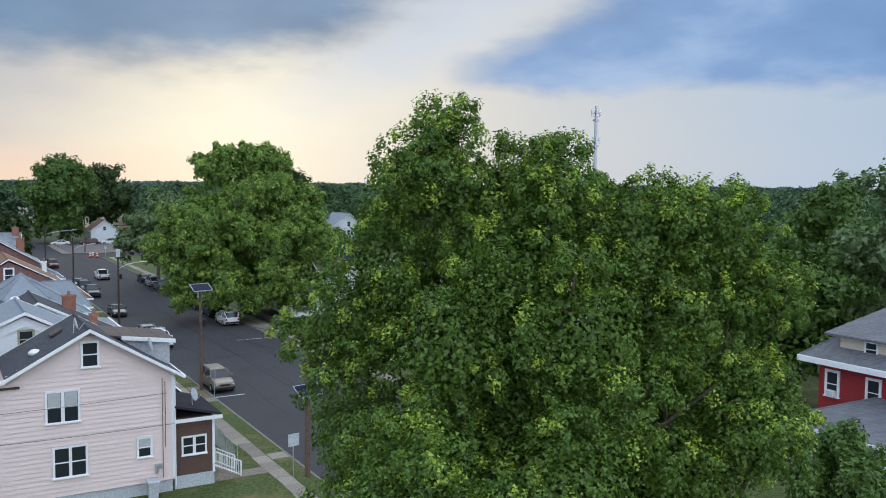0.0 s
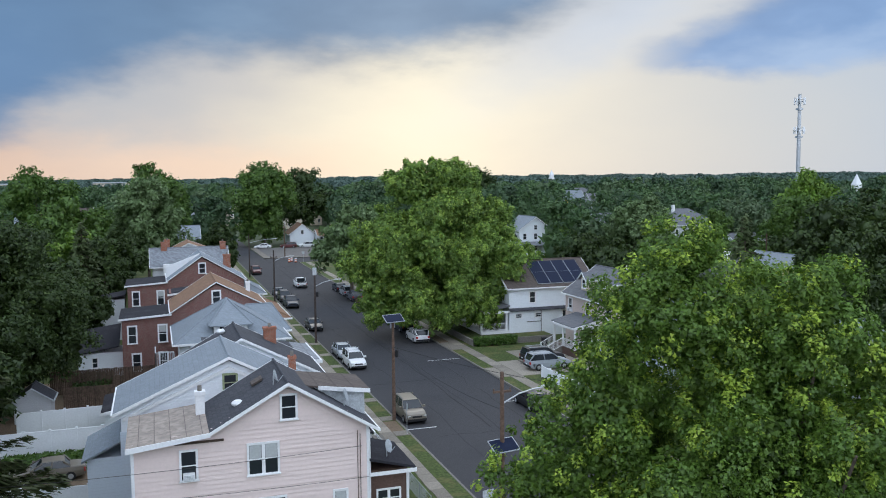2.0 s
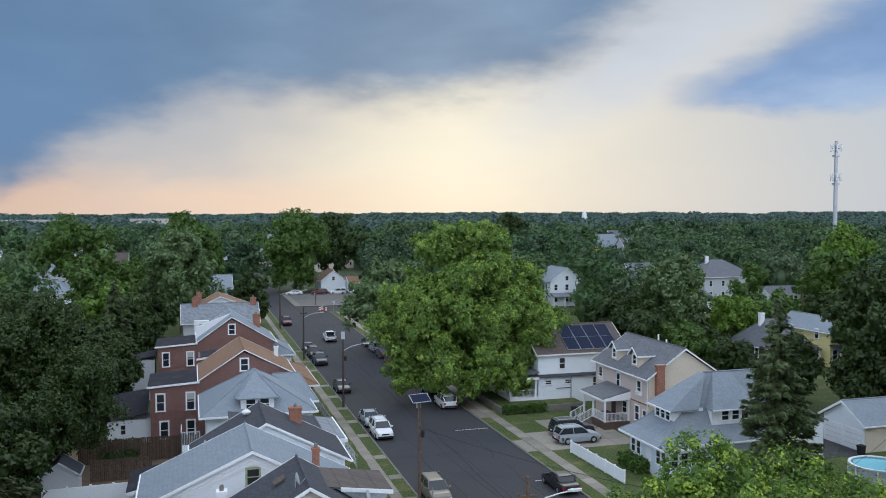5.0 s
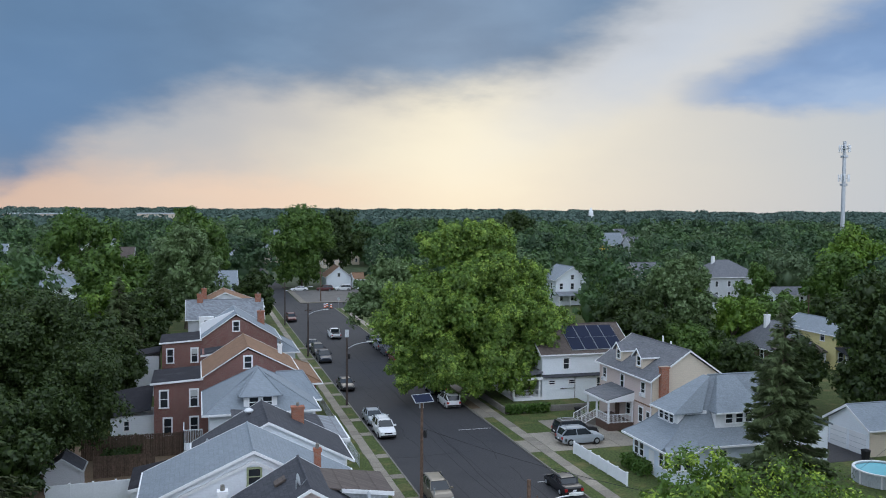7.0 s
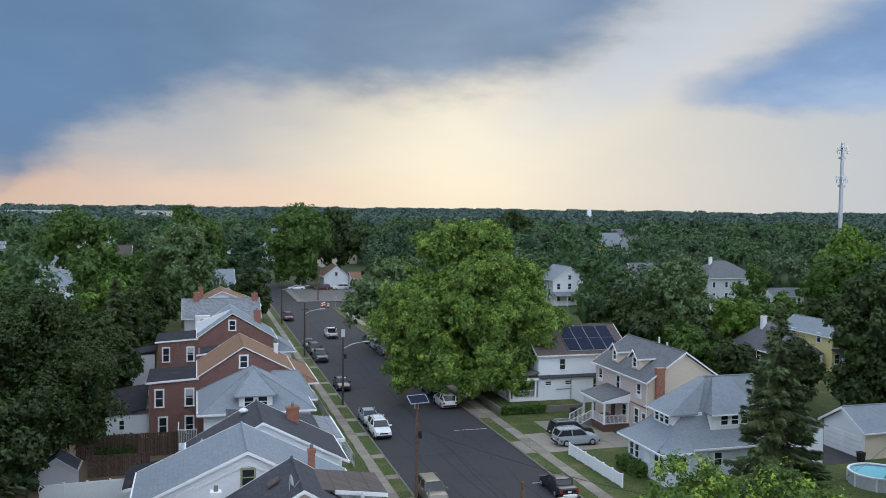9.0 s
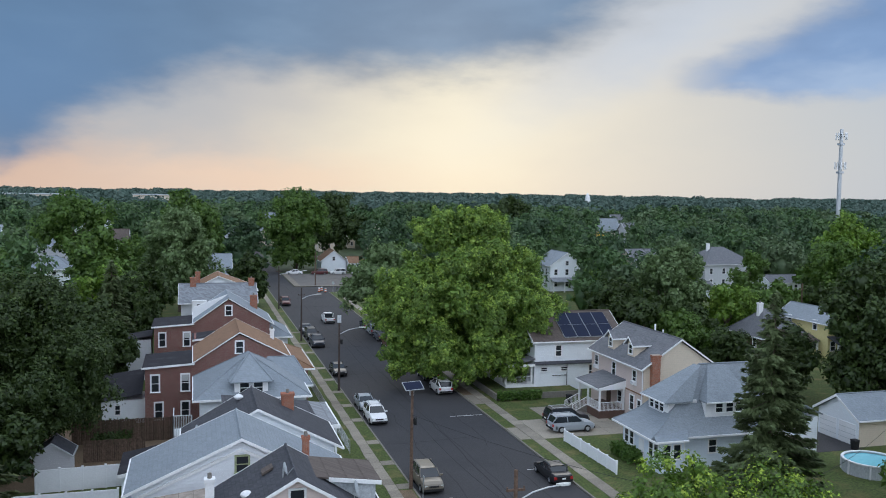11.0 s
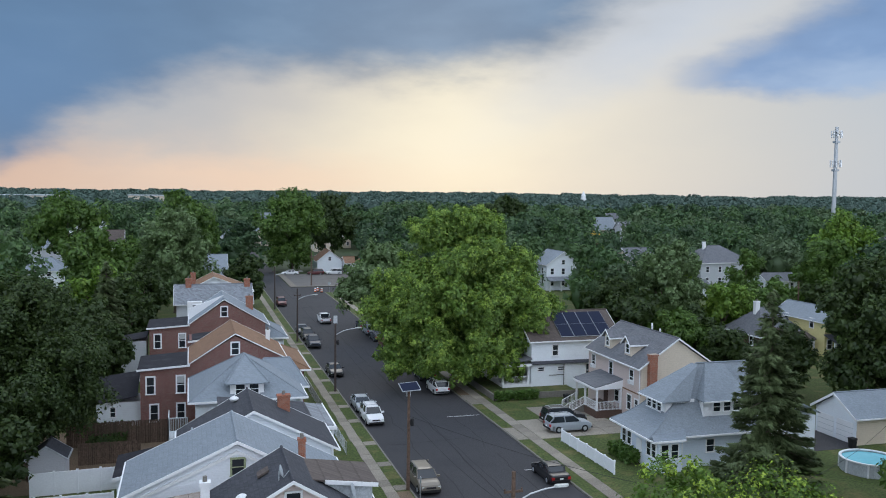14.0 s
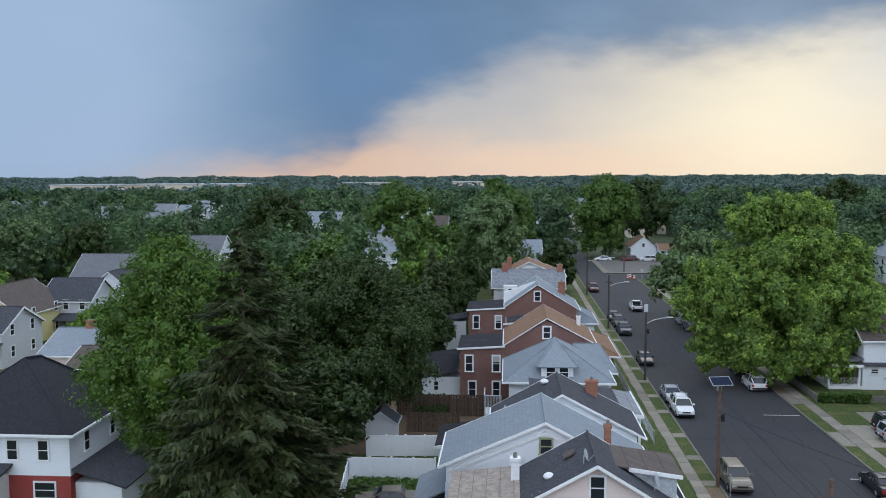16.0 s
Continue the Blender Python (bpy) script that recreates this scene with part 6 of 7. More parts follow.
spots = []
for _ in range(60000):
    d = 95 + 560 * rng.random() ** 0.75
    a = math.radians(rng.uniform(-38, 62))
    x, y = d * math.sin(a), d * math.cos(a)
    if clear_of(x, y) and noise.noise(Vector((x * 0.011, y * 0.011, 3.0))) > -0.28:
        spots.append((x, y))
kept = []
cell = {}
for x, y in spots:
    k = (int(x // 8.5), int(y // 8.5))
    if k not in cell:
        cell[k] = 1
        kept.append((x, y))
kept = kept[:2400]
groups = {"mid": [], "dark": [], "pale": []}
for i, p in enumerate(kept):
    groups[("mid", "dark", "pale", "mid", "mid", "dark")[i % 6]].append(p)
for key, leaf in (("mid", W_mid), ("dark", W_dark), ("pale", W_pale)):
    Vs, Cs, Rs = [], [], []
    for x, y in groups[key]:
        d = math.hypot(x, y)
        hh = rng.uniform(9.5, 17.5) + 2.0 * noise.noise(Vector((x * 0.02, y * 0.02, 9.0)))
        r = rng.uniform(4.2, 8.0)
        nb = 9 if d < 260 else 6
        nl = int(np.clip(60000 / d, 90, 400))
        sz = 0.2 + d * 0.0012
        th = rng.uniform(0, 6.28, nb)
        q = np.sqrt(rng.random(nb))
        cz = hh - 0.28 * r - q * q * hh * rng.uniform(0.15, 0.5, nb)
        C = np.stack([x + r * 0.75 * q * np.cos(th), y + r * 0.75 * q * np.sin(th), cz], 1)
        R = r * rng.uniform(0.34, 0.5, nb)
        own = rng.integers(0, nb, nl)
        D = unit(rng, nl)
        D[:, 2] = np.where(D[:, 2] < -0.3, -D[:, 2], D[:, 2])
        P = C[own] + D * (R[own] * rng.uniform(0.8, 1.1, nl))[:, None]
        Vs.append(leaves(rng, P, D + np.array([0, 0, 0.3]), sz))
        Cs.append((x, y, hh * 0.42))
        Rs.append(min(r * 0.5, hh * 0.4))
        ni = nl // 4
        oi = rng.integers(0, nb, ni)
        Vs.append(leaves(rng, C[oi] + unit(rng, ni) * (R[oi] * rng.uniform(0.3, 0.85, ni))[:, None], unit(rng, ni), sz * 1.5))
        Vs.append(leaves(rng, np.array([x, y, hh * 0.42]) + unit(rng, 28) * np.array([r * 0.7, r * 0.7, hh * 0.3]), unit(rng, 28), sz * 2.0))
    me = quads_mesh("woodland", np.concatenate(Vs), leaf, cores(Cs, Rs, 6, 4))
    tagged(new("woodland", me), "green summer treetops reaching to the horizon", "woods", "", "stuff")
Vs, Cs, Rs = [], [], []
for i in range(3000):
    d = 600 + 3300 * rng.random() ** 1.6
    a = math.radians(rng.uniform(-38, 62))
    x, y = d * math.sin(a), d * math.cos(a)
    r = rng.uniform(9, 20) * (0.8 + d / 4000)
    hh = rng.uniform(10.5, 16.5) + (1.0 + d / 1500) * 2.2 * noise.noise(Vector((x * 0.004, y * 0.004, 5.0)))
    nl = 38
    D = unit(rng, nl)
    D[:, 2] = np.abs(D[:, 2])
    P = np.array([x, y, hh - 6]) + D * np.array([r, r, 6.0]) * rng.uniform(0.85, 1.1, nl)[:, None]
    Vs.append(leaves(rng, P, D + np.array([0, 0, 0.3]), 0.9 + d * 0.0011))
    Cs.append((x, y, hh - 6.5))
    Rs.append(6.0)
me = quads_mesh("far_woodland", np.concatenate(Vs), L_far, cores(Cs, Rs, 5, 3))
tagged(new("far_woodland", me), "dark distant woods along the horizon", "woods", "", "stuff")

# ---- poles, wires, lamps ----
def pole(label, x, y, h, lamp=None, panel=None, cross=True, box=False, lean=0.0):
    """A wooden utility pole. lamp: how far its arm reaches to the east (metres). panel: height of a solar panel."""
    t = thing("utility_pole", label, "utility pole", (x, y, 0), group="street poles")
    t.matrix_basis = pose(x, y, 0, 0, lean, 0)
    wood = M_dark_pole if "dark" in label else M_wood_pole
    part("shaft", Shape().tube((0, 0, -0.1), (0, 0, h), 0.16, 0.11, 10), wood, t, world=False)
    if cross:
        part("crossarm", Shape().box(-0.55, 0.55, -0.06, 0.06, h - 1.2, h - 1.08).tube((0.5, 0, h - 1.08), (0.5, 0, h - 0.95), 0.04).tube((-0.5, 0, h - 1.08), (-0.5, 0, h - 0.95), 0.04), wood, t, world=False)
    if box:
        part("transformer", Shape().tube((0.3, 0, h - 3.1), (0.3, 0, h - 2.5), 0.14, n=8).box(0.1, 0.3, -0.08, 0.08, h - 3.0, h - 2.6), M_black, t, world=False)
    if lamp:
        s = Shape()
        pts = [(0.1, 0, h - 1.8), (0.4 * lamp, 0, h - 1.35), (0.75 * lamp, 0, h - 1.15), (lamp, 0, h - 1.1)]
        s.path(pts, 0.045, 6)
        arm = part("lamp_arm", s, M_steel, t, world=False)
        part("lamp_head", Shape().loft([[(lamp + dx, w * sy, h - 1.1 + zz) for sy, zz in ((-1, 0.0), (1, 0.0), (0.8, 0.12), (-0.8, 0.12))] for dx, w in ((-0.15, 0.06), (0.1, 0.15), (0.5, 0.15), (0.7, 0.06))]), M_lampglass, arm, "pale lamp head", world=False)
    if panel:
        tilt = pose(0, -0.25, panel, 32, 0, 12)
        fr = part("solar_panel", Shape().box(-0.85, 0.85, -0.5, 0.5, -0.03, 0.03), M_solarframe, t, "tilted solar panel on the pole", world=False, m=tilt)
        part("cell_sheet", Shape().box(-0.8, 0.8, -0.45, 0.45, 0.03, 0.036), M_solar, fr, world=False)
        part("bracket", Shape().tube((0, 0, panel - 0.5), (0, -0.25, panel - 0.05), 0.04).box(-0.18, 0.18, 0.1, 0.3, panel - 0.9, panel - 0.4), M_steel, t, world=False)
    return t


POLES = [
    ("wooden pole with a lamp arm and a low solar panel", 17.45, 46.5, 9.5, 2.6, 5.3, True, False),
    ("bare wooden pole with a solar panel on top", 17.7, 71.3, 8.5, None, 8.75, False, True),
    ("dark wooden pole with a street lamp arm", 17.5, 107.7, 8.9, 2.6, None, False, True),
    ("dark wooden pole with a street lamp arm", 17.2, 144.2, 8.7, 2.6, None, True, False),
    ("dark wooden pole with a long street lamp arm", 17.2, 183.2, 8.9, 5.0, None, True, False),
    ("wooden pole beyond the crossing", 30.6, 227.0, 8.6, None, None, True, False),
]
for row in POLES:
    pole(*row)
for x, y, hh in ((57.0, 60.5, 7.4), (104, 132, 9.5), (-46, 110, 9)):
    pole("weathered wooden pole in the back gardens", x, y, hh)
part("cover", Shape().box(-0.22, 0.22, -0.15, 0.15, 8.5, 9.4), M_trim, next(o for o in scene.objects if o.name.startswith("utility_pole") and abs(o.location.y - 107.7) < 0.1), "pale grey box on the pole top", world=False)


def wire(label, a, b, sag, r=0.018):
    s = Shape()
    a, b = Vector(a), Vector(b)
    n = 12
    pts = [a.lerp(b, i / n) - Vector((0, 0, sag * 4 * (i / n) * (1 - i / n))) for i in range(n + 1)]
    s.path(pts, r)
    me = s.mesh("overhead_wire")
    me.materials.append(M_wire)
    ob = new("overhead_wire", me)
    return tagged(ob, label, "cable", "overhead wires")


wlabel = "thin black overhead cable between the poles"
for (xa, ya, ha), (xb, yb, hb) in zip([(17.45, 46.5, 9.5), (17.7, 71.3, 8.5), (17.5, 107.7, 8.9), (17.2, 144.2, 8.7)], [(17.7, 71.3, 8.5), (17.5, 107.7, 8.9), (17.2, 144.2, 8.7), (17.2, 183.2, 8.9)]):
    wire(wlabel, (xa, ya, ha - 2.2), (xb, yb, hb - 2.2), 0.5)
wire("black service cable across the pink wall", (-14, 46.4, 6.2), (9.5, 47.6, 5.75), 0.25, 0.012)
wire("black service cable across the pink wall", (-1.2, 47.5, 4.05), (9.9, 47.6, 3.95), 0.06, 0.012)
wire("black service cable over the street", (17.6, 71.3, 6.3), (31, 49, 6.0), 0.5)
wire("black cable over the garage yard", (57.0, 60.5, 6.8), (90, 86, 6.8), 0.8)
wire("black cable over the garage yard", (57.0, 60.5, 6.6), (38, 50, 5.6), 0.8)
wire("black cable between the back garden poles", (-46, 110, 8.4), (-20, 118, 8.0), 0.5)

# ---- cell tower ----
t = thing("cell_tower", "tall pale grey lattice-topped cell tower", "tower", (246.3, 291, 0))
part("mast", Shape().tube((246.3, 291, 0), (246.3, 291, 51.6), 0.95, 0.62, 12), M_steel, t)
for zt in (37.0, 48.6):
    part("platform", Shape().tube((246.3, 291, zt - 0.15), (246.3, 291, zt + 0.15), 1.6, n=12).tube((246.3, 291, zt + 0.9), (246.3, 291, zt + 1.0), 1.5, n=12), M_steel, t)
    for k in range(9):
        a = 2 * math.pi * k / 9
        x, y = 246.3 + 2.0 * math.cos(a), 291 + 2.0 * math.sin(a)
        part("antenna", Shape().box(x - 0.2, x + 0.2, y - 0.15, y + 0.15, zt - 1.3, zt + 1.5), M_white, t)
for zt in (34.5, 45.6):
    part("equipment", Shape().box(245.3, 247.3, 290.0, 292.0, zt - 0.4, zt + 0.4), M_steel, t)


# ---- fences ----
def vinyl_fence(label, pts, h, gap=1.9):
    t = thing("fence", label, "fence", (*pts[0], 0))
    for (xa, ya), (xb, yb) in zip(pts, pts[1:]):
        n = max(1, round(math.dist((xa, ya), (xb, yb)) / gap))
        for i in range(n + 1):
            k = i / n
            x, y = xa + (xb - xa) * k, ya + (yb - ya) * k
            part("post", Shape().box(x - 0.07, x + 0.07, y - 0.07, y + 0.07, 0, h + 0.08).box(x - 0.09, x + 0.09, y - 0.09, y + 0.09, h + 0.08, h + 0.12), M_vinyl, t)
            if i < n:
                x2, y2 = xa + (xb - xa) * (i + 1) / n, ya + (yb - ya) * (i + 1) / n
                nx, ny = (yb - ya), -(xb - xa)
                q = math.hypot(nx, ny)
                nx, ny = nx / q * 0.03, ny / q * 0.03
                part("panel", Shape().push([(x - nx, y - ny, 0.05), (x2 - nx, y2 - ny, 0.05), (x2 - nx, y2 - ny, h), (x - nx, y - ny, h)], (2 * nx, 2 * ny, 0)), M_vinyl, t)
                part("rail", Shape().push([(x - 1.6 * nx, y - 1.6 * ny, h - 0.1), (x2 - 1.6 * nx, y2 - 1.6 * ny, h - 0.1), (x2 - 1.6 * nx, y2 - 1.6 * ny, h + 0.02), (x - 1.6 * nx, y - 1.6 * ny, h + 0.02)], (3.2 * nx, 3.2 * ny, 0)), M_vinyl, t)
    return t


vinyl_fence("white vinyl panel fence beside the driveway", [(36.0, 81.2), (36.3, 70.6)], 1.15)
vinyl_fence("tall white vinyl fence round the back yard", [(-12.0, 77.0), (-5.0, 77.4)], 1.9)
vinyl_fence("tall white vinyl fence round the back yard", [(-12.6, 71.0), (-5.3, 71.0)], 1.9)
vinyl_fence("tall white vinyl fence round the back yard", [(-11.2, 58.2), (-5.4, 57.6)], 1.9)
vinyl_fence("white vinyl fence along the alley", [(-12.6, 71.0), (-11.6, 60.5)], 1.6)


def board_fence(label, xa, ya, xb, yb, h):
    t = thing("wooden_fence", label, "fence", (xa, ya, 0))
    n = int(math.dist((xa, ya), (xb, yb)) / 0.16)
    dx, dy = (xb - xa) / n, (yb - ya) / n
    for i in range(n):
        x, y = xa + dx * i, ya + dy * i
        hh = h + random.uniform(-0.04, 0.04)
        part("board", Shape().box(x, x + 0.145, y, y + 0.025, 0, hh), M_fence_wood, t)
    part("rail", Shape().box(min(xa, xb), max(xa, xb), max(ya, yb) + 0.026, max(ya, yb) + 0.08, h * 0.3, h * 0.3 + 0.09), M_fence_wood, t)
    return t


board_fence("weathered brown board fence in the back gardens", -9.3, 84.6, -4.0, 84.6, 2.0)
board_fence("dark weathered board fence behind the brick house", -11.0, 90.5, 0.2, 90.5, 2.3)


def chain_fence(label, x, y0, y1, h=1.2):
    t = thing("chain_link_fence", label, "fence", (x, y0, 0))
    y = y0
    while y <= y1:
        part("post", Shape().tube((x, y, 0), (x, y, h + 0.05), 0.03, n=6), M_steel, t)
        y += 2.4
    part("top_rail", Shape().tube((x, y0, h), (x, y1, h), 0.022, n=6), M_steel, t)
    m = Shape()
    k = y0
    while k < y1:
        for s_ in (1, -1):
            a = (x, k, 0.05 if s_ > 0 else h)
            b = (x, min(y1, k + h), h if s_ > 0 else 0.05)
            m.tube(a, b, 0.006, n=3, caps=False)
        k += 0.14
    part("mesh_wire", m, M_steel, t)
    return t


chain_fence("grey chain-link fence along the pavement", 14.4, 82.0, 112.0)
chain_fence("grey chain-link fence along the pavement", 14.4, 50.5, 64.5)

sh = thing("shed", "small pale garden shed with a dark pitched roof", "shed", (-11, 82.5, 0))
part("wall", Shape().push([(-12.8, 81.0, 0), (-9.9, 81.0, 0), (-9.9, 81.0, 1.9), (-11.35, 81.0, 2.9), (-12.8, 81.0, 1.9)], (0, 2.6, 0)), M_greyside, sh)
gable_y(sh, -13.0, -9.7, -11.35, 80.8, 83.8, 1.9, 1.9, 3.05, M_dark_roof, trim=M_trim, th=0.08)
low = thing("lean_to", "low dark-roofed lean-to behind the white house", "lean-to", (-3, 74.5, 0))
part("wall", Shape().box(-5.2, -0.8, 73.0, 78.5, 0, 2.4), M_whiteside, low)
part("roof", Shape().push([(-5.5, 72.7, 2.45), (-0.5, 72.7, 3.3), (-0.5, 78.8, 3.3), (-5.5, 78.8, 2.45)], (0, 0, -0.12)), M_flat_roof, low)
part("fascia", Shape().push([(-5.5, 72.62, 2.2), (-0.5, 72.62, 3.05), (-0.5, 72.62, 3.3), (-5.5, 72.62, 2.45)], (0, 0.07, 0)), M_white, low)


# ---- parked vehicles ----
CARS = {
    # length, width, height, bonnet z, belt z, bonnet end, screen top, roof end, tail
    "suv": dict(L=4.75, W=1.9, H=1.75, hood=1.05, belt=1.12, c0=1.05, c1=0.35, c2=-1.95, c3=-2.30),
    "sedan": dict(L=4.85, W=1.85, H=1.46, hood=0.90, belt=0.98, c0=1.05, c1=0.25, c2=-1.05, c3=-1.75),
    "pickup": dict(L=5.4, W=1.95, H=1.82, hood=1.10, belt=1.18, c0=1.2, c1=0.55, c2=-0.75, c3=-0.95),
}
PAINTS = {}


def paint(color, name):
    if name not in PAINTS:
        PAINTS[name] = paint_mat("car_paint_" + name, color)
    return PAINTS[name]


def vehicle(label, kind, color, cname, x, y, rz, z=ZR, plate=True, rack=False):
    """A parked car; at rz 0 it points north (+y)."""
    p = CARS[kind]
    L, Wd, H, hood, belt = p["L"], p["W"], p["H"], p["hood"], p["belt"]
    paintm = paint(color, cname)
    t = thing("pickup_truck" if kind == "pickup" else "car", label, "car", (x, y, z), rz, group="parked cars")
    b = L / 2
    w = Wd / 2
    tail = belt if kind != "pickup" else hood

    def ring(yy, hw, z0, z1):
        return [(-hw * 0.94, yy, z0), (hw * 0.94, yy, z0), (hw, yy, z0 + 0.18), (hw, yy, z0 + (z1 - z0) * 0.62), (hw * 0.93, yy, z1 - 0.04), (hw * 0.82, yy, z1), (-hw * 0.82, yy, z1), (-hw * 0.93, yy, z1 - 0.04), (-hw, yy, z0 + (z1 - z0) * 0.62), (-hw, yy, z0 + 0.18)]

    st = [(-b, w * 0.84, 0.42, tail - 0.14), (-b + 0.10, w * 0.95, 0.32, tail - 0.03), (-b + 0.5, w, 0.26, tail), (p["c2"] - 0.1, w, 0.24, tail), (0, w, 0.22, belt), (p["c0"], w, 0.24, (belt + hood) / 2), (b - 0.55, w * 0.98, 0.26, hood - 0.05), (b - 0.15, w * 0.92, 0.30, hood - 0.17), (b, w * 0.80, 0.40, hood - 0.32)]
    s = Shape().loft([ring(*q) for q in st])
    part("body", s, paintm, t, world=False, smooth_faces=False)
    gh = Shape()
    base, top_ = w * 0.92, w * 0.74
    rear_base = p["c3"] if kind != "sedan" else -b + 0.95
    cab = [(p["c0"], base, belt - 0.02), (p["c1"], top_, H - 0.05), (p["c2"], top_, H - 0.06), (rear_base, base, tail - 0.02)]
    A = [(-hw, yy, zz) for yy, hw, zz in cab]
    B = [(hw, yy, zz) for yy, hw, zz in cab]
    gh.push([A[0], B[0], B[1], A[1]], (0, -0.03, -0.03))
    part("windscreen", gh, M_glass, t, "dark car windscreen", world=False)
    part("rear_window", Shape().push([A[3], B[3], B[2], A[2]], (0, 0.03, -0.03)), M_glass, t, world=False)
    part("side_window", Shape().push(A, (0.03, 0, 0)), M_glass, t, world=False)
    part("side_window", Shape().push(B, (-0.03, 0, 0)), M_glass, t, world=False)
    rf = Shape()
    ys = [p["c1"] + 0.06, p["c1"] - 0.3, (p["c1"] + p["c2"]) / 2, p["c2"] + 0.25, p["c2"] - 0.08]
    rf.loft([[(-top_ - 0.02, yy, H - 0.09), (top_ + 0.02, yy, H - 0.09), (top_ * 0.82, yy, H - dz), (-top_ * 0.82, yy, H - dz)] for yy, dz in zip(ys, (0.05, 0.012, 0.0, 0.012, 0.05))])
    part("roof", rf, paintm, t, world=False)
    for sx in (-1, 1):
        for (ya, za), (yb, zb), wd in (((p["c0"], belt), (p["c1"], H - 0.07), 0.045), ((p["c2"], H - 0.07), (rear_base, tail), 0.07), (((p["c1"] + p["c2"]) / 2 + 0.1, belt), ((p["c1"] + p["c2"]) / 2 + 0.05, H - 0.07), 0.045)):
            part("pillar", Shape().tube((sx * base * 1.0, ya, za), (sx * (top_ + 0.01), yb, zb), wd, wd, 5), paintm, t, world=False)
        part("mirror", Shape().box(sx * w - 0.02 * sx, sx * (w + 0.2), p["c0"] - 0.25, p["c0"] - 0.1, belt, belt + 0.16), paintm, t, world=False)
        part("headlight", Shape().box(sx * w * 0.60, sx * w * 0.84, b - 0.2, b - 0.02, hood - 0.42, hood - 0.25), M_lampglass, t, world=False)
        part("tail_light", Shape().box(sx * w * 0.66, sx * w * 0.93, -b - 0.01, -b + 0.12, tail - 0.42, tail - 0.16), paint((0.35, 0.01, 0.01), "red_lens"), t, world=False)
        for yy in (b - 0.88, -b + 0.95):
            rad = 0.36 if kind != "sedan" else 0.33
            key = ("tyre", rad)
            tyre = cached(key, lambda: Shape().loft([[(xx, r_ * math.cos(a * math.pi / 10), r_ * math.sin(a * math.pi / 10)) for a in range(20)] for xx, r_ in ((-0.11, rad * 0.9), (-0.09, rad), (0.09, rad), (0.11, rad * 0.9))]).mesh("wheel"))
            if not tyre.materials:
                tyre.materials.append(M_black)
            wh = part("wheel", tyre, M_black, t, world=False, m=pose(sx * (w - 0.07), yy, rad))
            part("rim", Shape().tube((sx * 0.08, 0, 0), (sx * 0.118, 0, 0), rad * 0.62, rad * 0.55, 12), M_steel, wh, world=False)
    part("front_bumper", Shape().box(-w * 0.86, w * 0.86, b - 0.16, b + 0.05, 0.34, 0.52), M_black if kind != "sedan" else paintm, t, world=False)
    part("rear_bumper", Shape().box(-w * 0.88, w * 0.88, -b - 0.06, -b + 0.12, 0.40, 0.58), M_black if kind != "sedan" else paintm, t, world=False)
    part("grille", Shape().box(-w * 0.44, w * 0.44, b - 0.06, b + 0.015, hood - 0.42, hood - 0.28), M_black, t, world=False)
    part("plate", Shape().box(-0.16, 0.16, -b - 0.075, -b - 0.055, 0.6, 0.74), M_white, t, world=False)
    if kind == "pickup":
        part("bed", Shape().box(-w * 0.8, w * 0.8, -b + 0.12, p["c3"] - 0.1, hood - 0.02, hood + 0.012), M_black, t, "black open cargo bed", world=False)
    if rack:
        rk = Shape()
        for sx in (-1, 1):
            rk.tube((sx * top_ * 0.8, p["c1"] - 0.2, H + 0.06), (sx * top_ * 0.8, p["c2"] + 0.1, H + 0.06), 0.03, n=5)
        for yy in (p["c1"] - 0.4, p["c2"] + 0.3):
            rk.tube((-top_ * 0.8, yy, H + 0.06), (top_ * 0.8, yy, H + 0.06), 0.03, n=5).tube((-top_ * 0.8, yy, H - 0.02), (-top_ * 0.8, yy, H + 0.06), 0.03, n=5).tube((top_ * 0.8, yy, H - 0.02), (top_ * 0.8, yy, H + 0.06), 0.03, n=5)
        part("roof_rack", rk, M_steel, t, world=False)
    return t


white, silver, tan, black, navy, maroon, grey = (0.72, 0.73, 0.74), (0.30, 0.33, 0.36), (0.15, 0.13, 0.10), (0.012, 0.012, 0.014), (0.018, 0.025, 0.042), (0.10, 0.02, 0.02), (0.06, 0.07, 0.088)
vehicle("tan full-size SUV parked at the west kerb", "suv", tan, "tan", 19.25, 72.0, 180)
vehicle("white SUV with a roof rack parked at the kerb", "suv", white, "white", 19.2, 93.6, 180, rack=True)
vehicle("silver sedan parked behind the white SUV", "sedan", silver, "silver", 19.15, 99.4, 180)
vehicle("dark sedan parked beside the lamp pole", "sedan", black, "black", 19.1, 118.4, 180)
vehicle("dark grey pickup parked at the west kerb", "pickup", navy, "navy", 19.2, 140.2, 180)
vehicle("black SUV parked at the west kerb", "suv", black, "black", 19.2, 147.2, 180)
vehicle("dark sedan parked at the west kerb", "sedan", grey, "grey", 19.1, 153.5, 180)
vehicle("maroon SUV parked far up the street", "suv", maroon, "maroon", 19.2, 190.0, 180)
vehicle("white crossover SUV parked under the plane tree", "suv", white, "white", 29.9, 105.2, 0)
vehicle("black sedan parked at the east kerb", "sedan", black, "black", 30.6, 71.6, 0)
vehicle("silver SUV parked on the driveway", "suv", silver, "silver", 38.2, 84.6, -90, z=0.05, rack=True)
vehicle("black boxy SUV parked beside the silver one", "suv", black, "black", 39.0, 87.6, -90, z=0.05, rack=True)
vehicle("white pickup truck on the road up the street", "pickup", white, "white", 24.6, 164.5, 0)
vehicle("dark green SUV parked under the plane tree", "suv", navy, "navy", 30.3, 113.0, 0)
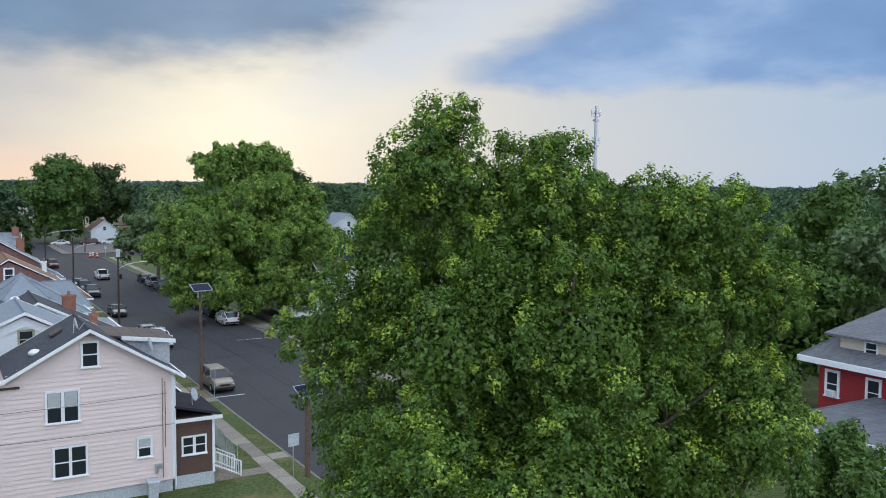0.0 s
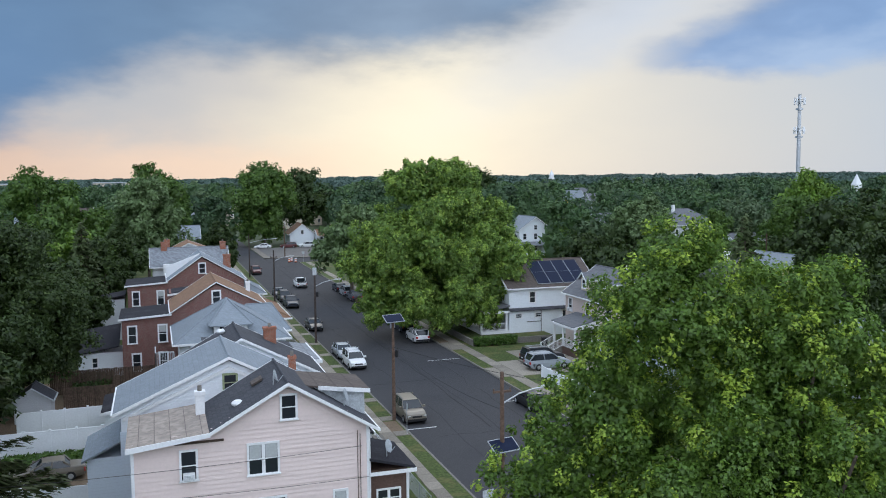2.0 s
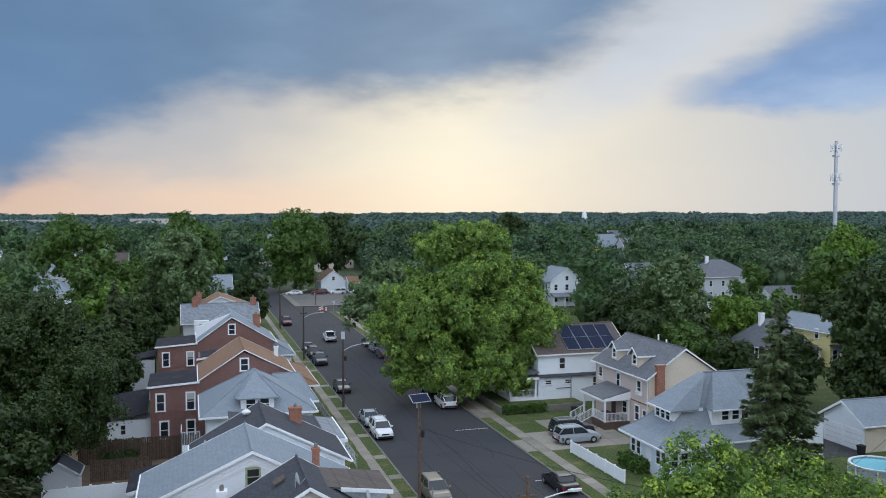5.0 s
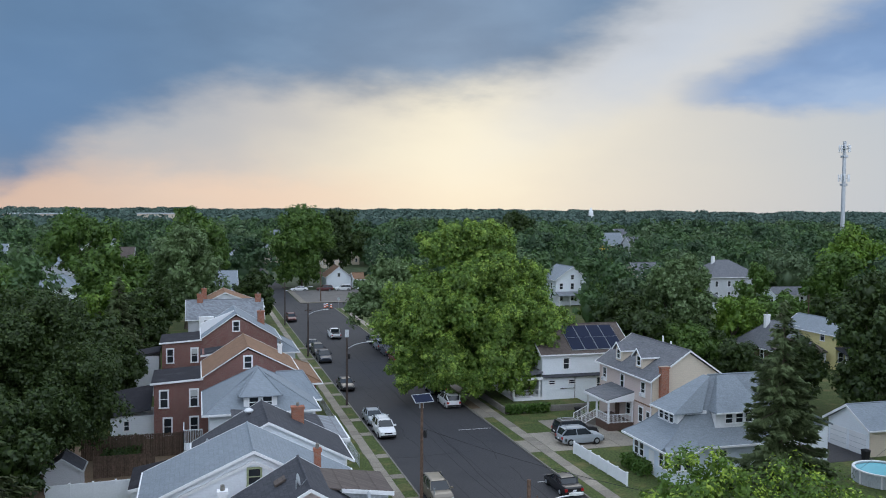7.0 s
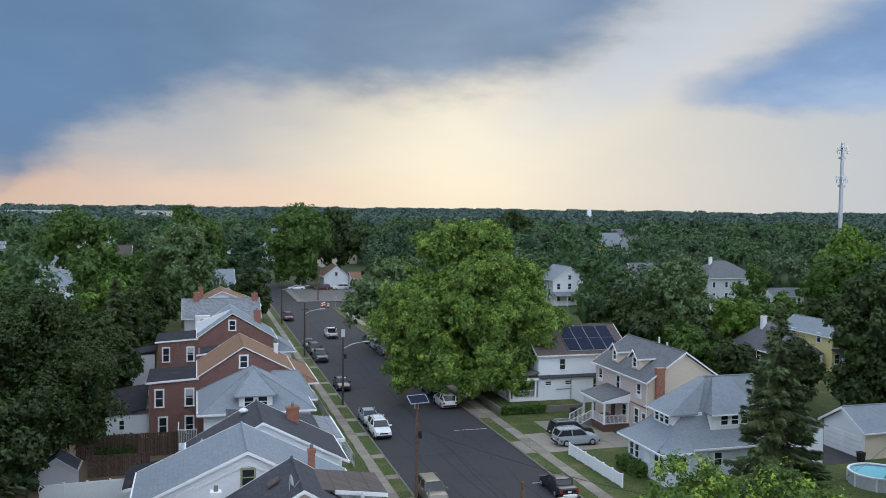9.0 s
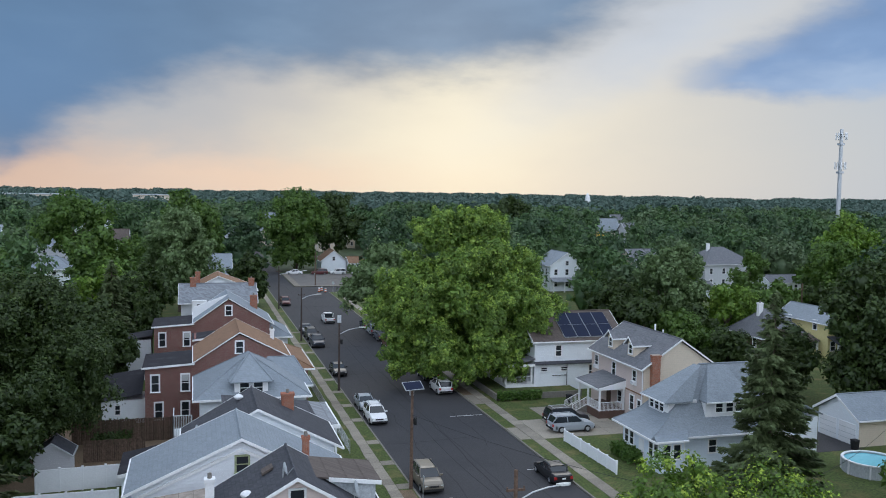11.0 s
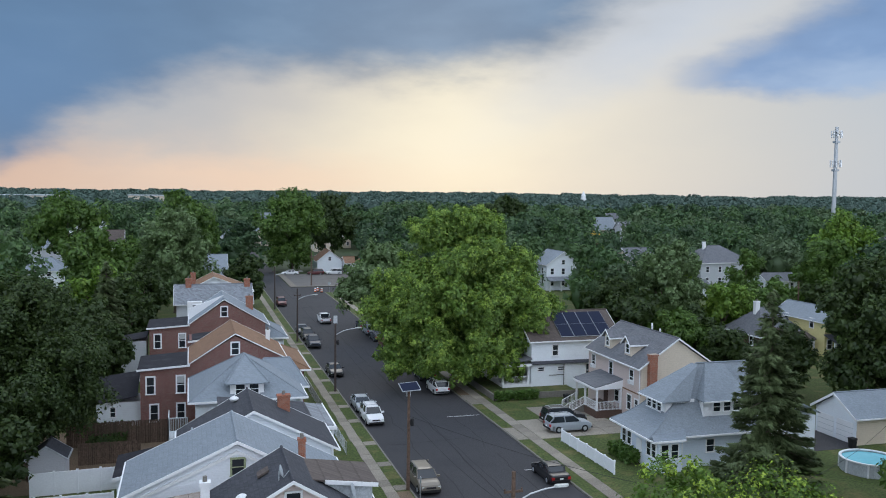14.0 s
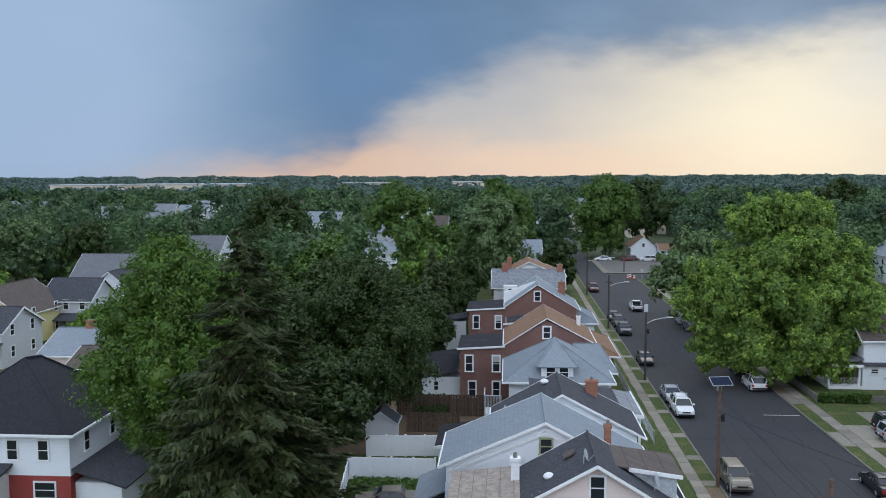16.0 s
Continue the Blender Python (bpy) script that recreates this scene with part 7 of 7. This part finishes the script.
vehicle("silver sedan parked under the plane tree", "sedan", silver, "silver", 30.4, 120.5, 0)
vehicle("maroon sedan parked under the plane tree", "sedan", maroon, "maroon", 30.4, 137.0, 0)
vehicle("grey SUV parked under the street trees", "suv", grey, "grey", 30.4, 143.5, 0)
vehicle("silver SUV parked under the street trees", "suv", silver, "silver", 30.4, 150.0, 0)
vehicle("dark sedan parked under the street trees", "sedan", navy, "navy", 30.4, 156.5, 0)
vehicle("beige sedan parked in the back yard", "sedan", tan, "tan", -8.6, 65.4, 95, z=0.0)
vehicle("black sedan parked in a front yard", "sedan", black, "black", 12.6, 63.9, 90, z=0.0)
vehicle("white sedan parked at the edge of the parking lot", "sedan", white, "white", 28.4, 256.5, 90)
vehicle("white SUV parked by the far corner house", "suv", white, "white", 41.0, 255.2, 90)
vehicle("maroon SUV parked by the far corner house", "suv", maroon, "maroon", 35.6, 255.4, 90)


# ---- signs and small street things ----
def sign_post(label, x, y, h, w, hh, rz):
    t = thing("street_sign", label, "sign", (x, y, 0), rz)
    part("post", Shape().tube((0, 0, 0), (0, 0, h), 0.035, n=6), M_steel, t, world=False)
    part("plate", Shape().box(-w / 2, w / 2, -0.05, -0.035, h - hh, h), M_trim, t, "blank pale grey sign plate", world=False)
    return t


sign_post("grey parking sign post beside the tan SUV", 17.6, 67.0, 2.5, 0.3, 0.45, 90)
sign_post("pale back of a street sign near the corner", 16.6, 46.6, 2.7, 0.75, 0.75, 10)
sign_post("stop sign post at the far corner", 32.6, 210.0, 2.6, 0.6, 0.6, 0)


def bin_(label, x, y, color):
    t = thing("rubbish_bin", label, "bin", (x, y, 0), group="bins")
    part("body", Shape().loft([[(-a, -b, z), (a, -b, z), (a, b, z), (-a, b, z)] for a, b, z in ((0.24, 0.24, 0.05), (0.3, 0.32, 0.95))]), color, t, world=False)
    part("lid", Shape().loft([[(-0.33, -0.36, 0.95), (0.33, -0.36, 0.95), (0.33, 0.36, 0.95), (-0.33, 0.36, 0.95)], [(-0.3, -0.3, 1.06), (0.3, -0.3, 1.06), (0.3, 0.3, 1.06), (-0.3, 0.3, 1.06)]]), color, t, world=False)
    return t


for x, y in ((-6.6, 79.0), (43.0, 95.6), (62.9, 71.9)):
    bin_("black wheeled rubbish bin beside the house", x, y, M_black)
bin_("grey rubbish bin against the pink wall", 8.6, 47.2, M_trim)

def road_barrel(x, y):
    t = thing("road_barrel", "orange and white striped plastic road barrel", "barrel", (x, y, ZR), group="road barrels")
    orange, pale = paint((0.55, 0.10, 0.02), "barrel_orange"), M_white
    part("base", Shape().tube((0, 0, 0), (0, 0, 0.1), 0.36, 0.34, 10), M_black, t, world=False)
    for k in range(4):
        part("band", Shape().tube((0, 0, 0.1 + 0.24 * k), (0, 0, 0.34 + 0.24 * k), 0.29 - 0.02 * k, 0.27 - 0.02 * k, 10), (orange, pale)[k % 2], t, world=False)
    return t


for x, y in ((29.6, 212.5), (30.4, 214.0), (31.0, 211.5)):
    road_barrel(x, y)

# ---- houses farther off ----
def far_house(label, x, y, w, d, ze, zr, wall, roof, axis="x", rz=0, rows=1, n=3, chim=False, porch=None):
    """A gabled house with window rows on its faces; axis: the ridge's direction."""
    h = house(label, x, y)
    x0, x1, y0, y1 = x - w / 2, x + w / 2, y - d / 2, y + d / 2
    if axis == "x":
        part("wall", Shape().push([(x0, y0, 0), (x0, y1, 0), (x0, y1, ze), (x0, y, zr - 0.2), (x0, y0, ze)], (w, 0, 0)), wall, h)
        gable_x(h, x0 - 0.4, x1 + 0.4, y0 - 0.4, y1 + 0.4, y, ze, ze, zr, roof)
    elif axis == "y":
        gable_wall(h, [(x0, 0), (x1, 0), (x1, ze), (x, zr - 0.2), (x0, ze)], y0, y1, wall)
        gable_y(h, x0 - 0.4, x1 + 0.4, x, y0 - 0.4, y1 + 0.4, ze, ze, zr, roof)
        window(h, x, y0 - 0.01, ze + 0.15, 0.8, 1.1)
    else:
        body(h, x0, x1, y0, y1, 0, ze, wall)
        hip(h, x0 - 0.5, x1 + 0.5, y0 - 0.5, y1 + 0.5, ze, zr, ((x - w * 0.12, y), (x + w * 0.12, y)), roof)
    for r in range(rows):
        for i in range(n):
            window(h, x0 + w * (i + 0.5) / n, y0 - 0.01, 1.2 + 2.9 * r, 0.85, 1.45)
        for i in range(2):
            window(h, x0 - 0.01, y0 + d * (i + 0.5) / 2, 1.2 + 2.9 * r, 0.85, 1.45, "w")
            window(h, x1 + 0.01, y0 + d * (i + 0.5) / 2, 1.2 + 2.9 * r, 0.85, 1.45, "e")
    if chim:
        chimney(h, x - w * 0.2, y, zr - 1.2, zr + 1.0, 0.8, 0.6, M_white if chim == "white" else None)
    if porch:
        part("porch_roof", Shape().push([(x0 - 0.2, y0 - 2.6, 2.7), (x1 + 0.2, y0 - 2.6, 2.7), (x1 + 0.2, y0, 3.5), (x0 - 0.2, y0, 3.5)], (0, 0, -0.15)), porch, h)
        for i in range(4):
            px = x0 + w * i / 3
            part("porch_post", Shape().box(px - 0.1, px + 0.1, y0 - 2.4, y0 - 2.2, 0, 2.6), M_white, h)
    return h


far_house("white gabled corner house with a brown roof", 41.0, 268, 7.4, 10, 3.2, 6.4, M_whiteside, M_orange_roof, "y", rows=0)
far_house("low white outbuilding with an orange roof", 47.5, 262, 5, 9, 3.0, 4.6, M_whiteside, M_orange_roof, "x")
far_house("house with a brown porch roof and white chimney", 89.0, 121, 8, 9, 2.9, 6.8, M_brownside, M_mid_roof, "hip", chim="white", porch=M_brown_roof)
far_house("yellow sided house with a pale grey roof", 96.6, 119, 5.4, 12, 5.3, 7.3, M_yellowside, M_grey_roof, "y", rows=2, porch=M_dark_roof)
far_house("large grey house with a dark hipped roof", 137, 208, 15, 12, 6.6, 10.8, M_greyside, M_mid_roof, "hip", rows=2, n=4, chim="white")
far_house("white house with a pale roof behind the plane tree", 91, 209, 9, 10, 6.4, 9.8, M_whiteside, M_grey_roof, "y", rows=2, porch=M_slate)
far_house("beige house among the trees", 121, 222, 8, 9, 6.2, 9.4, M_tanside, M_mid_roof, "x", rows=2)
far_house("small white outbuilding among the gardens", 116, 184, 6, 5, 2.6, 4.2, M_whiteside, M_mid_roof, "x")
far_house("small white house with a dark roof", 143, 190, 9, 6, 3.2, 5.0, M_whiteside, M_mid_roof, "x")
far_house("white house with a pale roof among the trees", -32, 224, 10, 9, 5.4, 8.2, M_whiteside, M_grey_roof, "hip", rows=2, n=4)
far_house("white gabled house among the trees", -64, 242, 9, 9, 6.6, 9.8, M_whiteside, M_mid_roof, "y", rows=2)
far_house("white house with a grey roof and dormer", -75, 216, 9, 12, 5.8, 10.0, M_whiteside, M_mid_roof, "x", rows=2)
far_house("yellow house with a brown roof", -76, 129, 11, 13, 4.8, 8.8, M_yellowside, M_brown_roof, "y", rows=2, porch=M_dark_roof, chim="white")
far_house("dark-roofed house with a stone porch", -69.5, 138, 8, 9, 5.4, 8.6, M_greyside, M_dark_roof, "x", rows=2, porch=M_dark_roof)
far_house("white gabled house with dark roof edges", -67, 149, 9, 11, 5.2, 9.0, M_whiteside, M_dark_roof, "y", rows=2, porch=M_dark_roof)
far_house("white house with a wide grey roof and dormers", -75, 165, 14, 11, 5.8, 10.0, M_whiteside, M_mid_roof, "x", rows=2)
far_house("pale pinkish house with a broad light roof", -49.5, 106, 12, 11, 3.8, 6.2, M_pink, M_grey_roof, "x", chim=True)
far_house("small white house in the western gardens", -50, 146, 7, 8, 4.2, 6.4, M_whiteside, M_mid_roof, "y")
far_house("grey house with a dark porch roof", -70, 114, 9, 10, 4.8, 7.6, M_greyside, M_dark_roof, "x", rows=2, porch=M_dark_roof)
far_house("pinkish house behind the maple", -40, 90, 9, 9, 5.4, 7.2, M_tanfront, M_brown_roof, "x", rows=2)
for x, y in ((-238, 440), (-226, 452), (-250, 452), (-214, 436), (-143, 392), (-131, 400), (-36, 330), (-10, 372)):
    far_house("pale house with a light roof among distant trees", x, y, 13, 10, 7.0, 11.5, M_whiteside, M_grey_roof, "x" if x < -140 else "y", rows=2)
for x, y in TOWN:
    far_house("pale house roof among the distant treetops", x, y, rngf.uniform(9, 15), rngf.uniform(8, 12), rngf.uniform(5.8, 7.2), rngf.uniform(9.6, 12.5), rngf.choice([M_whiteside, M_greyside, M_tanside]), rngf.choice([M_grey_roof, M_mid_roof, M_slate, M_brown_roof]), rngf.choice(["x", "y"]), rows=2)
for x, y in ((52, 352), (62, 372), (74, 366)):
    far_house("beige terrace house with a dark roof up the street", x, y, 8, 12, 6.5, 10.5, M_tanside, rngf.choice([M_mid_roof, M_grey_roof, M_slate]), rngf.choice(["x", "y"]), rows=2)


far_house("narrow white house up the street", 15.0, 342, 5.5, 10, 6.2, 8.8, M_whiteside, M_grey_roof, "y", rows=2, n=2)


def spire(x, y, z, w):
    t = thing("church_tower", "white church steeple far among the trees", "church", (x, y, 0))
    part("tower", Shape().box(x - w / 2, x + w / 2, y - w / 2, y + w / 2, 0, z * 0.55), M_white, t)
    part("belfry", Shape().box(x - w * 0.36, x + w * 0.36, y - w * 0.36, y + w * 0.36, z * 0.55, z * 0.75), M_white, t)
    c = [(x - w * 0.36, y - w * 0.36, z * 0.75), (x + w * 0.36, y - w * 0.36, z * 0.75), (x + w * 0.36, y + w * 0.36, z * 0.75), (x - w * 0.36, y + w * 0.36, z * 0.75)]
    part("steeple", Shape().add(c + [(x, y, z)], [(0, 1, 4), (1, 2, 4), (2, 3, 4), (3, 0, 4)]), M_white, t)


spire(560, 1180, 26, 7)
spire(300, 316, 19.5, 4.5)
far_house("church hall with a grey roof beside the tower", 306, 322, 12, 10, 6, 9.5, M_whiteside, M_mid_roof, "x")
for x, y, w in ((-330, 900, 120), (-160, 980, 60), (-420, 860, 70), (-40, 1060, 50)):
    t = thing("warehouse", "long low pale warehouse near the horizon", "warehouse", (x, y, 0))
    part("wall", Shape().box(x - w / 2, x + w / 2, y - 20, y + 20, 0, 15), M_tanside, t)
    part("roof", Shape().box(x - w / 2 - 1, x + w / 2 + 1, y - 21, y + 21, 15, 15.8), M_trim, t)

ps = thing("play_tower", "small playground tower with a yellow pyramid roof", "playground", (142, 290, 0))
M_yellow = mat("yellow_plastic", (0.75, 0.45, 0.03), rough=0.5)
for dx in (-1.2, 1.2):
    for dy in (-1.2, 1.2):
        part("post", Shape().tube((142 + dx, 290 + dy, 0), (142 + dx, 290 + dy, 9.2), 0.15, n=6), M_orange_roof, ps)
part("deck", Shape().box(140.5, 146.5, 288.5, 291.5, 6.2, 6.6).box(143.5, 146.5, 288.5, 288.7, 6.6, 7.6), M_orange_roof, ps)
part("roof", Shape().add([(140.3, 288.3, 9.2), (143.7, 288.3, 9.2), (143.7, 291.7, 9.2), (140.3, 291.7, 9.2), (142, 290, 11.2)], [(0, 1, 4), (1, 2, 4), (2, 3, 4), (3, 0, 4)]), M_yellow, ps)

# white and red-brick house at the western corner
h = house("white house with a dark hipped roof above red brick", -37, 66)
body(h, -43.5, -32.6, 61.8, 71.5, 0, 3.0, M_red_brick, "ground_floor")
body(h, -43.53, -32.57, 61.77, 71.53, 3.0, 6.4, M_whiteside, "upper_wall")
hip(h, -44.3, -31.9, 61.0, 72.3, 6.4, 11.0, ((-38.2, 66.0), (-37.4, 67.0)), M_black_roof)
for x in (-42.2, -39.6, -37.0, -34.6):
    window(h, x, 61.76, 4.2, 0.8, 1.5)
window(h, -34.6, 61.78, 1.3, 1.6, 1.2)
for y in (64.4, 68.8):
    window(h, -32.56, y, 4.2, 0.8, 1.5, "e")
body(h, -32.6, -29.0, 62.5, 69.5, 0, 2.3, M_whiteside, "annex_wall")
part("annex_roof", Shape().push([(-32.6, 61.9, 3.5), (-28.4, 61.9, 2.2), (-28.4, 70.2, 2.2), (-32.6, 70.2, 3.5)], (0, 0, -0.14)), M_dark_roof, h)
body(h, -43.0, -37.4, 58.8, 61.8, 0, 3.2, M_white, "porch_wall")
part("porch_roof", Shape().push([(-43.4, 58.4, 3.2), (-37.0, 58.4, 3.2), (-37.0, 61.8, 3.9), (-43.4, 61.8, 3.9)], (0, 0, -0.14)), M_dark_roof, h)
for x in (-41.8, -40.2, -38.6):
    window(h, x, 58.79, 1.0, 0.8, 1.5)
h.matrix_basis = pose(-36.3, 66.3, 0)
tarp = Shape().loft([[(-19.6 + r * math.cos(a * math.pi / 5), 55.5 + r * math.sin(a * math.pi / 5), zz + 0.1 * math.sin(3 * a)) for a in range(10)] for r, zz in ((1.3, 0.0), (1.2, 0.6), (0.7, 1.1), (0.1, 1.3))])
me = tarp.mesh("tarp_heap")
me.materials.append(M_tarp)
tagged(new("tarp_heap", me), "heap covered with a bright blue tarp in the yard", "tarp")
# soil sheet added over the lawn to stand for dark, tree-shaded ground
structure("shaded_yard", Shape().box(-16, 0.2, 77.6, 96.0, -0.02, 0.018), M_soil, "added dark earth sheet for the shade under garden trees", "soil")
structure("back_yard", Shape().box(-28, -17, 46, 60, -0.02, 0.02), M_soil, "bare brown earth of the back yard", "soil")
structure("alley_yard", Shape().box(-12.5, -5.4, 59.5, 66.5, -0.02, 0.015), M_soil, "bare earth yard behind the white house", "soil")
